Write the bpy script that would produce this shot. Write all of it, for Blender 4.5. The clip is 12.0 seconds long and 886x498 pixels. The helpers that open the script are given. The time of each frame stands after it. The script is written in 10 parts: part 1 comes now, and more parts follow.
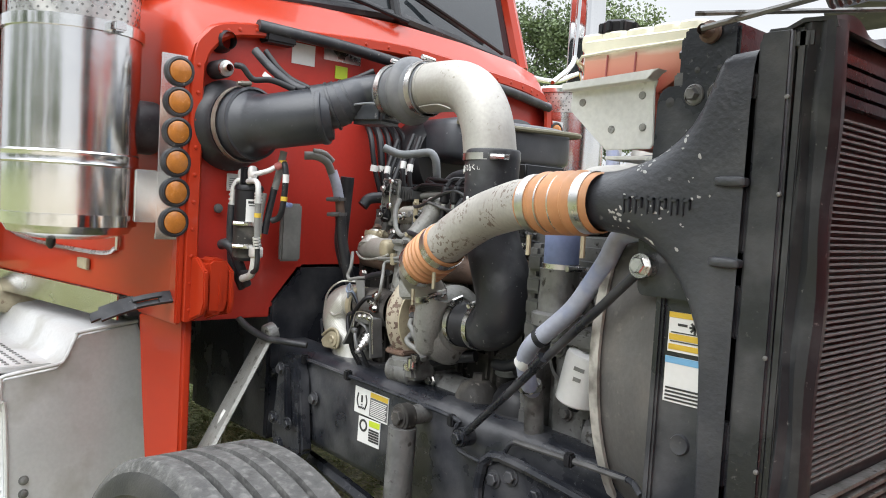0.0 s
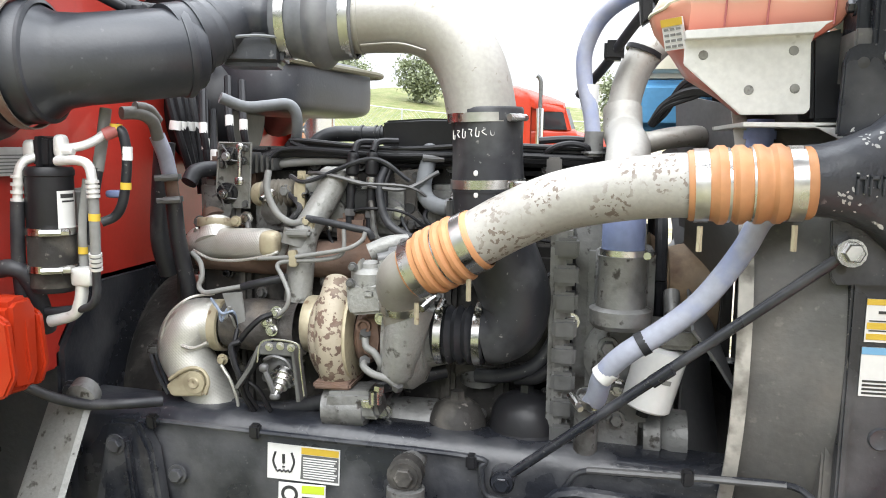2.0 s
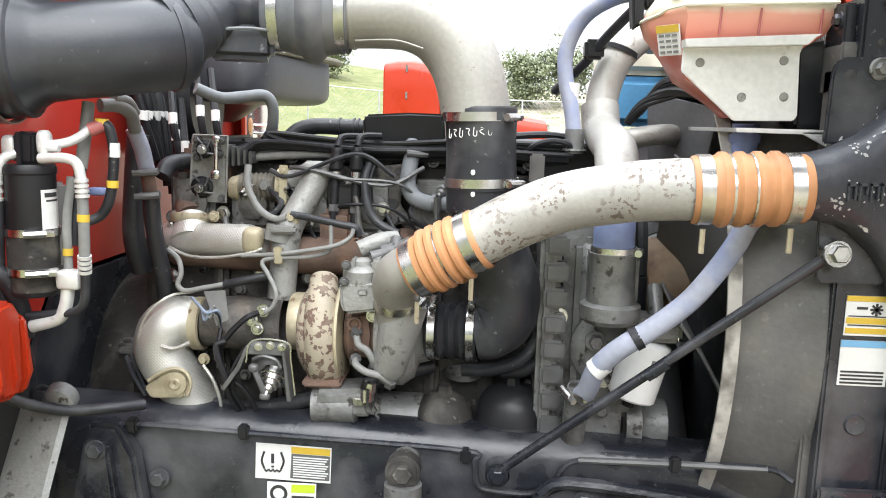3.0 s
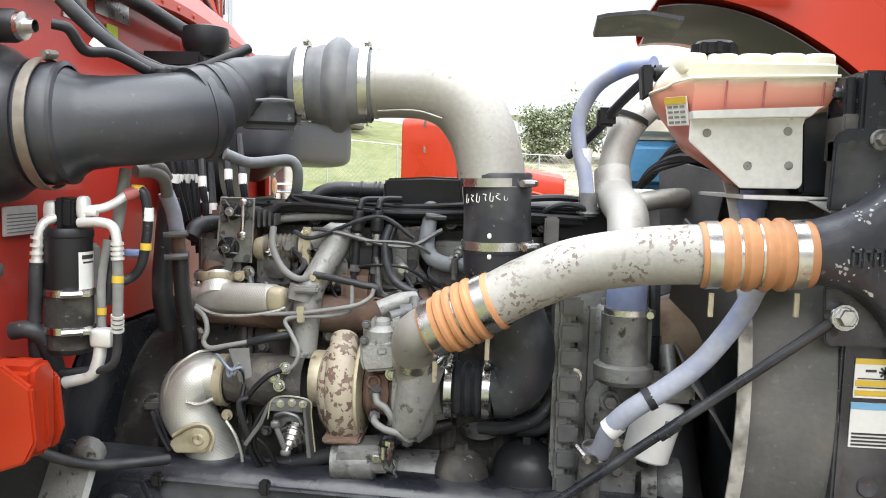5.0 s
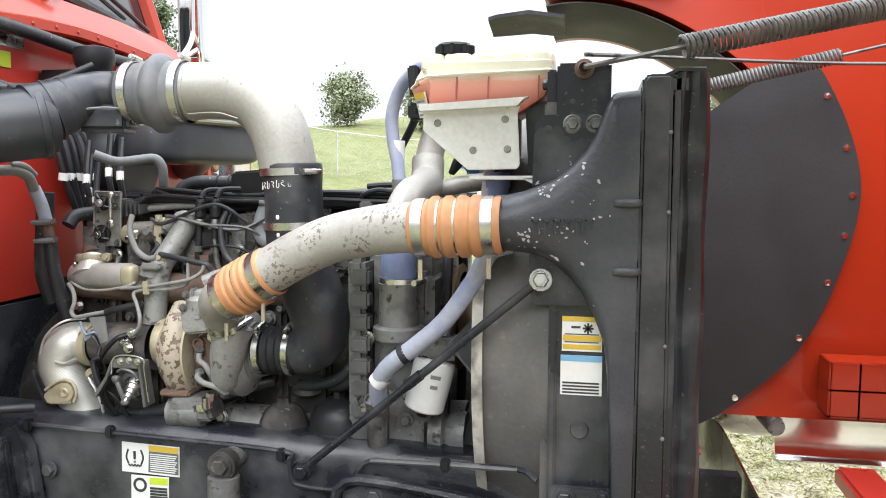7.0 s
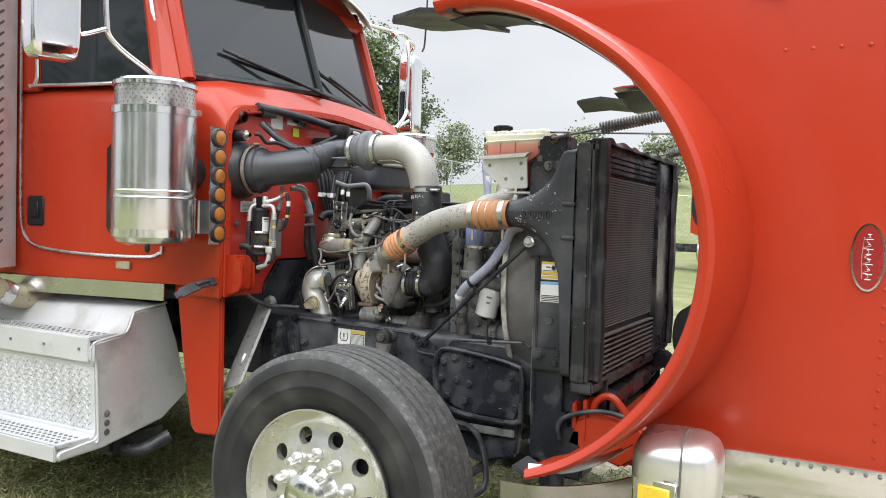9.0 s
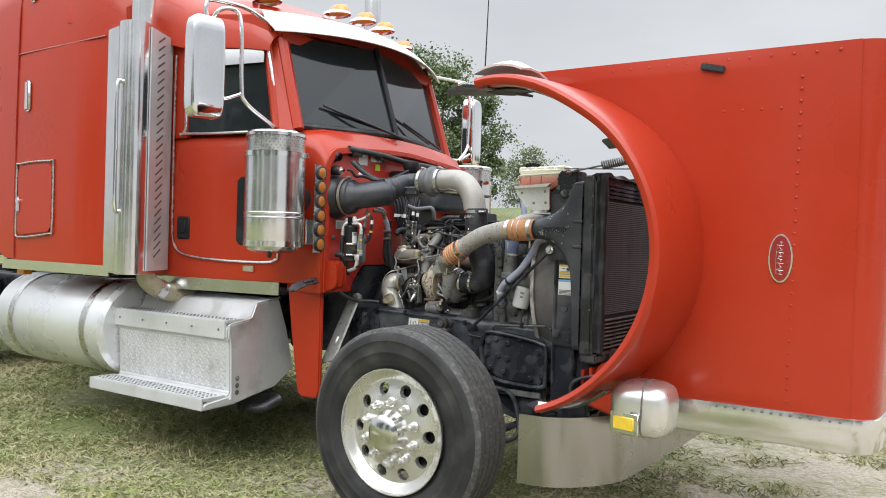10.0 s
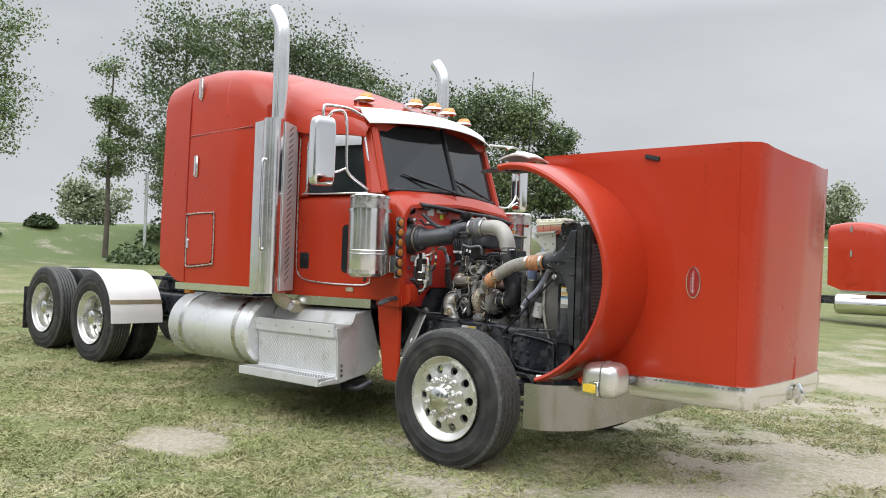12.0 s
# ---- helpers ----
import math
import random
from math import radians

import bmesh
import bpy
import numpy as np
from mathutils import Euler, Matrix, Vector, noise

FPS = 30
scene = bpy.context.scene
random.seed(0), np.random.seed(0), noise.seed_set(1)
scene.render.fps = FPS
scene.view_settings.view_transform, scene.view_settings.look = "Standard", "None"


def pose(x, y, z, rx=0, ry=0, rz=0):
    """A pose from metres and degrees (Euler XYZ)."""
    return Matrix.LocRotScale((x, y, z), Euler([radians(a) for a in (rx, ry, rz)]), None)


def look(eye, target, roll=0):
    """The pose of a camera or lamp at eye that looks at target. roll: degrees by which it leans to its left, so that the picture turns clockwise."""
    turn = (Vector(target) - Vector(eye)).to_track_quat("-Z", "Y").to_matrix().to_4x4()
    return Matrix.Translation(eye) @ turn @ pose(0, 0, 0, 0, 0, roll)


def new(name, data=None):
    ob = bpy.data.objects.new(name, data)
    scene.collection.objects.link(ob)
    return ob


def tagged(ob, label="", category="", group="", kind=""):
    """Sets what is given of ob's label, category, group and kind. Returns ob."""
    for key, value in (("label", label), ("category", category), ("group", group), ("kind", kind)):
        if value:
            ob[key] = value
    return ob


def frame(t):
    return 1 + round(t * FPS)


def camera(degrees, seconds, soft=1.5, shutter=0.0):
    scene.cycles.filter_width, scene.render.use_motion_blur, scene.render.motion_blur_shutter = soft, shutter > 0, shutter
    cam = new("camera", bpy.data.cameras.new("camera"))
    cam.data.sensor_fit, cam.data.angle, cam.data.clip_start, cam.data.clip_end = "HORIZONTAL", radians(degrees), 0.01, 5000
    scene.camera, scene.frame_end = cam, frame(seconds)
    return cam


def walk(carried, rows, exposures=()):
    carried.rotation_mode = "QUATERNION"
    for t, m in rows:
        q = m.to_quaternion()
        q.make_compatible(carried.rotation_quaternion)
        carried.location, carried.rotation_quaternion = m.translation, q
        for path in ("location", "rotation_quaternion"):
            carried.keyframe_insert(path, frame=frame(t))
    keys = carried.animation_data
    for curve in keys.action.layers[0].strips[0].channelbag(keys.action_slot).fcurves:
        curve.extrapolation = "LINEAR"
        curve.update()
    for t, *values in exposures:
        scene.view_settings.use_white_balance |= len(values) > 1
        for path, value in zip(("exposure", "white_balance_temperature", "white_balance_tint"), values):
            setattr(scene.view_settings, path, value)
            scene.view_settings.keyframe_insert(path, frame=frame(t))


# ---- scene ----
cam = camera(58.3, 12.0, 1.0)
PATH = [
    (0, (0.025, 0.048, 1.459), (-1.442, 1.402, 1.343), 3.4),
    (0.5, (-0.379, -0.052, 1.471), (-1.522, 1.584, 1.349), 3.0),
    (1, (-0.676, -0.122, 1.495), (-1.511, 1.689, 1.34), 2.2),
    (1.5, (-0.918, -0.034, 1.502), (-1.514, 1.864, 1.296), 1.0),
    (2, (-1.099, -0.044, 1.522), (-1.45, 1.908, 1.261), 0.8),
    (2.5, (-1.232, -0.076, 1.555), (-1.42, 1.891, 1.246), 1.3),
    (3, (-1.261, -0.066, 1.56), (-1.371, 1.905, 1.243), 1.6),
    (3.2, (-1.237, -0.052, 1.555), (-1.374, 1.92, 1.251), 1.3),
    (4.8, (-1.259, -0.11, 1.578), (-1.431, 1.873, 1.387), 1.6),
    (5, (-1.259, -0.114, 1.583), (-1.417, 1.871, 1.395), 1.7),
    (5.5, (-1.246, -0.138, 1.59), (-1.361, 1.85, 1.406), 1.4),
    (6, (-1.132, -0.145, 1.591), (-1.271, 1.84, 1.398), 0.9),
    (6.5, (-0.885, -0.174, 1.564), (-1.1, 1.806, 1.378), 0.5),
    (6.7, (-0.776, -0.201, 1.577), (-1.057, 1.768, 1.374), 0.3),
    (8.3, (0.041, -0.962, 1.477), (-0.745, 0.875, 1.393), 1.1),
    (8.5, (0.138, -1.136, 1.467), (-0.701, 0.677, 1.383), 1.4),
    (9, (0.4, -1.562, 1.443), (-0.549, 0.197, 1.372), 1.6),
    (9.5, (0.726, -1.979, 1.429), (-0.3, -0.263, 1.379), 1.7),
    (10, (1.042, -2.4, 1.4), (-0.071, -0.738, 1.381), 1.7),
    (10.5, (1.363, -2.793, 1.4), (0.198, -1.167, 1.406), 1.8),
    (11, (1.703, -3.173, 1.408), (0.487, -1.586, 1.435), 1.9),
    (11.5, (1.978, -3.65, 1.482), (0.752, -2.071, 1.501), 2.5),
    (12, (2.374, -3.741, 1.41), (1.084, -2.213, 1.458), 1.9),
]
walk(cam, [(t, look(eye, target, roll)) for t, eye, target, roll in PATH], [(0, 0.48), (0.7, 0.68), (1.5, 0.80), (2.5, 0.90), (3.2, 0.88), (5.0, 0.67), (6.7, 0.70), (8.5, 0.45), (9.5, 0.16), (10.5, -0.04), (12.0, -0.12)])

# ==== build ====

# ---- world and light: bright overcast day ----
SUN_EL, SUN_ROT = radians(48), radians(205)
world = bpy.data.worlds.new("overcast_sky")
scene.world = world
world.use_nodes = True
wn, wl = world.node_tree.nodes, world.node_tree.links
wbg = wn["Background"]
wsky = wn.new("ShaderNodeTexSky")
wsky.sky_type, wsky.sun_disc = "NISHITA", False
wsky.sun_elevation, wsky.sun_rotation = SUN_EL, SUN_ROT
wgrey = wn.new("ShaderNodeHueSaturation")
wgrey.inputs["Saturation"].default_value = 0.10
wgrey.inputs["Value"].default_value = 0.055
wl.new(wsky.outputs[0], wgrey.inputs["Color"])
wtc = wn.new("ShaderNodeTexCoord")
wnoise = wn.new("ShaderNodeTexNoise")
wnoise.inputs["Scale"].default_value, wnoise.inputs["Detail"].default_value = 1.6, 5
wmap = wn.new("ShaderNodeMapping")
wmap.inputs["Scale"].default_value = (1, 1, 3.2)
wl.new(wtc.outputs["Generated"], wmap.inputs[0])
wl.new(wmap.outputs[0], wnoise.inputs["Vector"])
wramp = wn.new("ShaderNodeValToRGB")
wramp.color_ramp.elements[0].position, wramp.color_ramp.elements[1].position = 0.3, 0.72
wramp.color_ramp.elements[0].color = (0.58, 0.612, 0.66, 1)
wramp.color_ramp.elements[1].color = (0.82, 0.85, 0.89, 1)
wl.new(wnoise.outputs["Fac"], wramp.inputs[0])
wmix = wn.new("ShaderNodeMixRGB")
wmix.inputs[0].default_value = 0.85
wl.new(wgrey.outputs[0], wmix.inputs[1])
wl.new(wramp.outputs[0], wmix.inputs[2])
# an overcast sky is about three times as bright overhead as near the horizon
wsep = wn.new("ShaderNodeSeparateXYZ")
wl.new(wtc.outputs["Generated"], wsep.inputs[0])
wup = wn.new("ShaderNodeMapRange")
wl.new(wsep.outputs[2], wup.inputs[0])
for i, v in enumerate((0.30, 1.0, 1.0, 5.6)):
    wup.inputs[i + 1].default_value = v
wmul = wn.new("ShaderNodeVectorMath")
wmul.operation = "SCALE"
wl.new(wmix.outputs[0], wmul.inputs[0])
wl.new(wup.outputs[0], wmul.inputs["Scale"])
wl.new(wmul.outputs[0], wbg.inputs["Color"])
wbg.inputs["Strength"].default_value = 1.0
sun = new("sun", bpy.data.lights.new("sun", "SUN"))
sun.data.energy, sun.data.angle, sun.data.color = 1.5, radians(50), (1.0, 1.0, 0.99)
sun.matrix_world = look((0, 0, 30), Vector((0, 0, 30)) - Vector((math.cos(SUN_EL) * 0.25, -math.cos(SUN_EL), math.sin(SUN_EL))))

# ---- materials ----


def surf(name, col, rough=0.5, metal=0.0, var=0.12, vs=4.0, fine=0.08, fs=90.0, bump=0.08, coat=0.0, patch=None, dirt=None, alpha=1.0, trans=0.0, ior=1.45, rvar=0.12, emit=0.0, stretch=None):
    """A procedural surface: broad and fine variation, optional flaked patches (colour, scale, low, high, roughness, scale of their clusters) and dirt (colour, scale, low, high)."""
    m = bpy.data.materials.new(name)
    m.use_nodes = True
    n, l = m.node_tree.nodes, m.node_tree.links
    b = n["Principled BSDF"]
    tc = n.new("ShaderNodeTexCoord")
    vec = tc.outputs["Object"]
    if stretch:
        mp = n.new("ShaderNodeMapping")
        mp.inputs["Scale"].default_value = stretch
        l.new(vec, mp.inputs[0])
        vec = mp.outputs[0]

    def noise_at(scale, detail):
        t = n.new("ShaderNodeTexNoise")
        t.inputs["Scale"].default_value, t.inputs["Detail"].default_value = scale, detail
        l.new(vec, t.inputs["Vector"])
        return t.outputs["Fac"]

    def mixed(fac, a, c):
        x = n.new("ShaderNodeMixRGB")
        l.new(fac, x.inputs[0])
        for i, v in ((1, a), (2, c)):
            if isinstance(v, tuple):
                x.inputs[i].default_value = (*v, 1)
            else:
                l.new(v, x.inputs[i])
        return x.outputs[0]

    def ranged(fac, lo, hi, a=0.0, c=1.0):
        r = n.new("ShaderNodeMapRange")
        l.new(fac, r.inputs[0])
        for i, v in enumerate((lo, hi, a, c)):
            r.inputs[i + 1].default_value = v
        return r.outputs[0]

    broad, small = noise_at(vs, 4), noise_at(fs, 3)
    scaled = lambda f: tuple(min(1, c * f) for c in col)  # noqa: E731
    c = mixed(ranged(broad, 0.3, 0.7), scaled(1 - var), scaled(1 + var))
    c = mixed(ranged(small, 0.35, 0.65, 0, fine * 3), c, scaled(0.6))
    r = ranged(broad, 0.25, 0.75, max(0.02, rough - rvar), min(1, rough + rvar))
    for extra in (dirt, patch):
        if extra:
            f = ranged(noise_at(extra[1], 7), extra[2], extra[3])
            if len(extra) > 5:
                g = n.new("ShaderNodeMath")
                g.operation = "MULTIPLY"
                l.new(f, g.inputs[0])
                l.new(ranged(noise_at(extra[5], 2), 0.50, 0.60), g.inputs[1])
                f = g.outputs[0]
            c = mixed(f, c, extra[0])
            if len(extra) > 4:
                x = n.new("ShaderNodeMix")
                l.new(f, x.inputs[0])
                l.new(r, x.inputs[2])
                x.inputs[3].default_value = extra[4]
                r = x.outputs[0]
    l.new(c, b.inputs["Base Color"])
    l.new(r, b.inputs["Roughness"])
    b.inputs["Metallic"].default_value = metal
    b.inputs["Coat Weight"].default_value = coat
    b.inputs["Coat Roughness"].default_value = 0.06
    b.inputs["Transmission Weight"].default_value = trans
    b.inputs["IOR"].default_value = ior
    b.inputs["Alpha"].default_value = alpha
    if emit:
        b.inputs["Emission Color"].default_value = (*col, 1)
        b.inputs["Emission Strength"].default_value = emit
    if bump:
        bp = n.new("ShaderNodeBump")
        bp.inputs["Strength"].default_value, bp.inputs["Distance"].default_value = bump, 0.004
        l.new(small, bp.inputs["Height"])
        l.new(bp.outputs[0], b.inputs["Normal"])
    return m


RED = surf("red_paint", (0.385, 0.030, 0.009), 0.30, var=0.05, vs=1.5, fine=0.02, bump=0.02, fs=14, coat=0.22, rvar=0.06, ior=1.36)
# Cab red lifted brighter, standing in for light on the shadowed firewall.
RED_IN = surf("red_paint_lifted", (0.48, 0.036, 0.024), 0.36, var=0.10, fine=0.04, bump=0.03, coat=0.25, dirt=((0.16, 0.03, 0.022), 3.5, 0.60, 0.85))
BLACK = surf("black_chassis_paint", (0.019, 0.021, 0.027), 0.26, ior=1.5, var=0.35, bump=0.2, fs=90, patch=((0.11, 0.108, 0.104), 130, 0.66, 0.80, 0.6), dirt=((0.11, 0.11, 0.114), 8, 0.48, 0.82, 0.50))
CASTBLK = surf("black_cast_paint", (0.036, 0.039, 0.047), 0.40, ior=1.5, var=0.3, bump=0.3, fs=110, patch=((0.55, 0.55, 0.54), 30, 0.68, 0.70, 0.6, 6), dirt=((0.085, 0.087, 0.092), 10, 0.50, 0.85))
ENGINE = surf("grimy_engine_iron", (0.036, 0.034, 0.032), 0.55, ior=1.35, var=0.45, vs=9, bump=0.6, fs=55, patch=((0.24, 0.22, 0.20), 60, 0.64, 0.74, 0.6), dirt=((0.135, 0.125, 0.11), 16, 0.50, 0.78))
GREYIRON = surf("grey_cast_metal", (0.205, 0.205, 0.20), 0.48, metal=0.4, var=0.3, vs=12, bump=0.5, fs=80, patch=((0.055, 0.05, 0.045), 48, 0.60, 0.68, 0.6), dirt=((0.07, 0.065, 0.06), 16, 0.52, 0.72))
ALUCAST = surf("cast_aluminium", (0.30, 0.30, 0.285), 0.52, metal=0.3, var=0.2, vs=14, bump=0.35, fs=150, patch=((0.10, 0.095, 0.085), 55, 0.60, 0.70, 0.7), dirt=((0.15, 0.14, 0.12), 14, 0.52, 0.8))
ALU = surf("satin_aluminium_pipe", (0.385, 0.372, 0.342), 0.46, metal=0.3, var=0.12, vs=7, bump=0.10, fs=120, patch=((0.24, 0.22, 0.19), 85, 0.62, 0.66, 0.6, 12), dirt=((0.27, 0.255, 0.225), 5, 0.48, 0.8))
FLAKEPIPE = surf("flaked_aluminium_pipe", (0.41, 0.395, 0.365), 0.5, metal=0.2, var=0.12, vs=8, bump=0.10, fs=120, patch=((0.20, 0.165, 0.14), 105, 0.55, 0.57, 0.6, 13), dirt=((0.33, 0.31, 0.275), 5, 0.5, 0.85))
ALUSHEET = surf("bare_aluminium_sheet", (0.74, 0.74, 0.72), 0.42, metal=0.4, var=0.10, vs=7, bump=0.08, dirt=((0.30, 0.28, 0.25), 18, 0.66, 0.74))
STEELLINE = surf("dull_steel_line", (0.13, 0.13, 0.13), 0.45, metal=0.4, var=0.2, vs=20, bump=0.1)
BUMPERMET = surf("polished_bumper_metal", (0.38, 0.37, 0.35), 0.25, metal=1.0, var=0.05, vs=3, fine=0.02, bump=0.05, fs=8)
POLISH = surf("polished_aluminium", (0.80, 0.80, 0.79), 0.16, metal=1.0, var=0.05, vs=6, fine=0.03, bump=0.02, rvar=0.06)
BRIGHTSILL = surf("worn_bright_sill", (0.60, 0.60, 0.57), 0.24, metal=1.0, var=0.06, vs=6, fine=0.03, bump=0.05, rvar=0.06)
WAVY = surf("dented_polished_metal", (0.74, 0.74, 0.745), 0.20, metal=1.0, var=0.08, vs=5, fine=0.0, fs=7, bump=0.32, rvar=0.06)
RIM = surf("polished_wheel_aluminium", (0.74, 0.73, 0.70), 0.28, metal=0.85, var=0.04, vs=6, fine=0.03, bump=0.02, rvar=0.05)
CHROME = surf("chrome", (0.82, 0.82, 0.82), 0.07, metal=1.0, var=0.03, fine=0.02, bump=0.0, rvar=0.03)
SATIN = surf("satin_steel_band", (0.62, 0.61, 0.59), 0.28, metal=1.0, var=0.1, vs=20, bump=0.05)
STEPALU = surf("dull_aluminium_step", (0.62, 0.625, 0.63), 0.40, metal=0.35, var=0.06, vs=5, fine=0.05, bump=0.06, dirt=((0.40, 0.39, 0.36), 6, 0.55, 0.8))
TANKALU = surf("brushed_fuel_tank", (0.80, 0.81, 0.82), 0.32, metal=0.6, var=0.05, vs=3, fine=0.0, bump=0.0)
TYRE = surf("tyre_rubber", (0.023, 0.023, 0.024), 0.54, ior=1.38, var=0.2, vs=6, fine=0.1, bump=0.15, fs=140, dirt=((0.062, 0.06, 0.057), 7, 0.46, 0.80))
TREAD = surf("dusty_worn_tread", (0.078, 0.077, 0.075), 0.60, ior=1.4, var=0.3, vs=30, fine=0.12, bump=0.5, fs=110, patch=((0.16, 0.157, 0.15), 60, 0.52, 0.78, 0.7), dirt=((0.035, 0.035, 0.035), 20, 0.60, 0.80))
RUBBER = surf("black_rubber", (0.022, 0.023, 0.027), 0.44, ior=1.45, var=0.25, vs=9, fine=0.1, bump=0.08, patch=((0.20, 0.20, 0.19), 90, 0.67, 0.75, 0.6), dirt=((0.10, 0.102, 0.105), 11, 0.5, 0.85))
DUCT = surf("black_intake_plastic", (0.030, 0.033, 0.040), 0.40, ior=1.5, var=0.2, vs=6, fine=0.08, bump=0.08, fs=160, patch=((0.16, 0.16, 0.165), 70, 0.66, 0.76, 0.6, 7), dirt=((0.075, 0.077, 0.083), 6, 0.48, 0.85))
HUMPRUB = surf("dusty_grey_rubber", (0.105, 0.110, 0.118), 0.55, var=0.25, vs=12, bump=0.10, dirt=((0.20, 0.20, 0.20), 10, 0.50, 0.80))
DULLBAND = surf("dull_brown_steel", (0.30, 0.275, 0.235), 0.42, metal=0.6, var=0.2, vs=18, bump=0.05, dirt=((0.14, 0.11, 0.08), 16, 0.52, 0.75))
DARKCAST = surf("dark_rough_casting", (0.095, 0.088, 0.082), 0.62, metal=0.15, var=0.35, vs=16, bump=0.7, fs=110, dirt=((0.17, 0.145, 0.12), 18, 0.52, 0.75))
PINKFIT = surf("faded_red_fitting", (0.42, 0.13, 0.12), 0.5, var=0.15, vs=20)
OLIVE = surf("dusty_olive_plastic", (0.13, 0.12, 0.075), 0.5, var=0.2, vs=8)
WIREBLUE = surf("grey_blue_wire", (0.20, 0.24, 0.31), 0.5, var=0.2, vs=30, bump=0.0)
HOSEGREY = surf("grey_rubber_hump_hose", (0.17, 0.18, 0.19), 0.55, var=0.18, vs=8, bump=0.05)
ORANGE = surf("orange_silicone_hose", (0.52, 0.25, 0.115), 0.45, var=0.15, vs=10, fine=0.06, bump=0.05, dirt=((0.34, 0.18, 0.09), 9, 0.5, 0.8))
BLUEHOSE = surf("faded_blue_silicone_hose", (0.36, 0.38, 0.46), 0.5, var=0.15, vs=9, bump=0.05, patch=((0.20, 0.26, 0.48), 7, 0.52, 0.68))
BLUE = surf("blue_silicone", (0.21, 0.26, 0.45), 0.5, var=0.15, vs=9)
RUST = surf("rusty_cast_iron", (0.13, 0.085, 0.065), 0.75, var=0.35, vs=12, bump=0.4, fs=90, dirt=((0.20, 0.11, 0.07), 14, 0.5, 0.75))
FLAKE = surf("flaking_beige_heat_paint", (0.135, 0.088, 0.068), 0.75, var=0.35, vs=14, bump=0.4, fs=90, patch=((0.36, 0.315, 0.24), 72, 0.455, 0.485, 0.6), dirt=((0.20, 0.155, 0.12), 22, 0.5, 0.7))
TAN = surf("tan_clamp_band", (0.42, 0.37, 0.26), 0.5, metal=0.25, var=0.15, vs=12, patch=((0.20, 0.14, 0.09), 45, 0.62, 0.72, 0.7), dirt=((0.24, 0.20, 0.13), 15, 0.55, 0.78))
FOIL = surf("quilted_heat_foil", (0.56, 0.55, 0.51), 0.38, metal=0.55, var=0.18, vs=10, fine=0.05, fs=260, bump=0.0, dirt=((0.34, 0.30, 0.23), 9, 0.54, 0.80))
TANKPLAS = surf("cream_translucent_plastic", (0.80, 0.77, 0.62), 0.42, var=0.08, vs=7, fine=0.03, bump=0.03)
WHITE = surf("white_paint", (0.75, 0.75, 0.74), 0.40, var=0.05, vs=5, fine=0.04, bump=0.02, coat=0.2)
LABELW = surf("white_label", (0.72, 0.72, 0.70), 0.45, var=0.04, fine=0.03, bump=0)
SOFTWHITE = surf("bare_chipped_metal", (0.42, 0.42, 0.41), 0.5, var=0.2, vs=60, bump=0)
LABELY = surf("yellow_label", (0.62, 0.42, 0.05), 0.45, var=0.05, fine=0.03, bump=0)
LABELLIME = surf("lime_label", (0.50, 0.62, 0.04), 0.45, var=0.05, fine=0.03, bump=0)
LABELB = surf("blue_label", (0.18, 0.40, 0.62), 0.45, var=0.05, fine=0.03, bump=0)
DARKPRINT = surf("dark_print_panel", (0.12, 0.12, 0.12), 0.45, var=0.05, fine=0.03, bump=0)
INK = surf("label_ink", (0.04, 0.04, 0.04), 0.5, var=0.05, fine=0.02, bump=0)
AMBER = surf("amber_lens", (0.72, 0.27, 0.03), 0.18, var=0.1, vs=30, fine=0.05, bump=0.2, fs=300, coat=0.6)
DIMAMBER = surf("unlit_amber_lens", (0.42, 0.15, 0.025), 0.2, var=0.2, vs=40, fine=0.08, bump=0.3, fs=240, coat=0.6)
YELLOWLENS = surf("yellow_turn_lens", (0.80, 0.55, 0.05), 0.15, var=0.1, vs=30, bump=0.2, fs=200, coat=0.6)
PLASTIC = surf("black_plastic", (0.016, 0.016, 0.018), 0.40, ior=1.36, var=0.2, vs=10, bump=0.08)
DARKFIN = surf("dark_radiator_fin", (0.034, 0.036, 0.040), 0.85, ior=1.2, var=0.3, vs=12, bump=0.1, dirt=((0.08, 0.08, 0.078), 14, 0.55, 0.8))
FINGREY = surf("grey_condenser_fin", (0.20, 0.205, 0.205), 0.65, ior=1.3, var=0.2, vs=9, bump=0.1, dirt=((0.13, 0.125, 0.115), 16, 0.52, 0.75))
HUBRUST = surf("tan_rust_hub", (0.30, 0.215, 0.135), 0.65, var=0.25, vs=14, bump=0.3, fs=90, dirt=((0.14, 0.085, 0.055), 18, 0.5, 0.72))
DUSTPLAS = surf("dusty_grey_plastic", (0.115, 0.112, 0.108), 0.45, var=0.25, vs=7, bump=0.2, patch=((0.20, 0.19, 0.175), 70, 0.62, 0.78, 0.6), dirt=((0.17, 0.155, 0.14), 8, 0.5, 0.8))
SHROUDRIM = surf("scuffed_pale_rim", (0.46, 0.44, 0.40), 0.55, var=0.25, vs=14, bump=0.1, dirt=((0.16, 0.15, 0.135), 22, 0.50, 0.68))
BLADE = surf("grey_fan_blade", (0.17, 0.17, 0.175), 0.45, var=0.2, vs=9, bump=0.1)
INSUL = surf("black_insulation_mat", (0.034, 0.034, 0.036), 0.55, ior=1.35, var=0.15, vs=4, bump=0.1)
SIGNRED = surf("dark_red_enamel", (0.27, 0.016, 0.014), 0.25, var=0.05, bump=0, coat=0.6)
BLUEFLUID = surf("blue_washer_bottle", (0.12, 0.36, 0.62), 0.4, var=0.1, vs=8, bump=0.02)
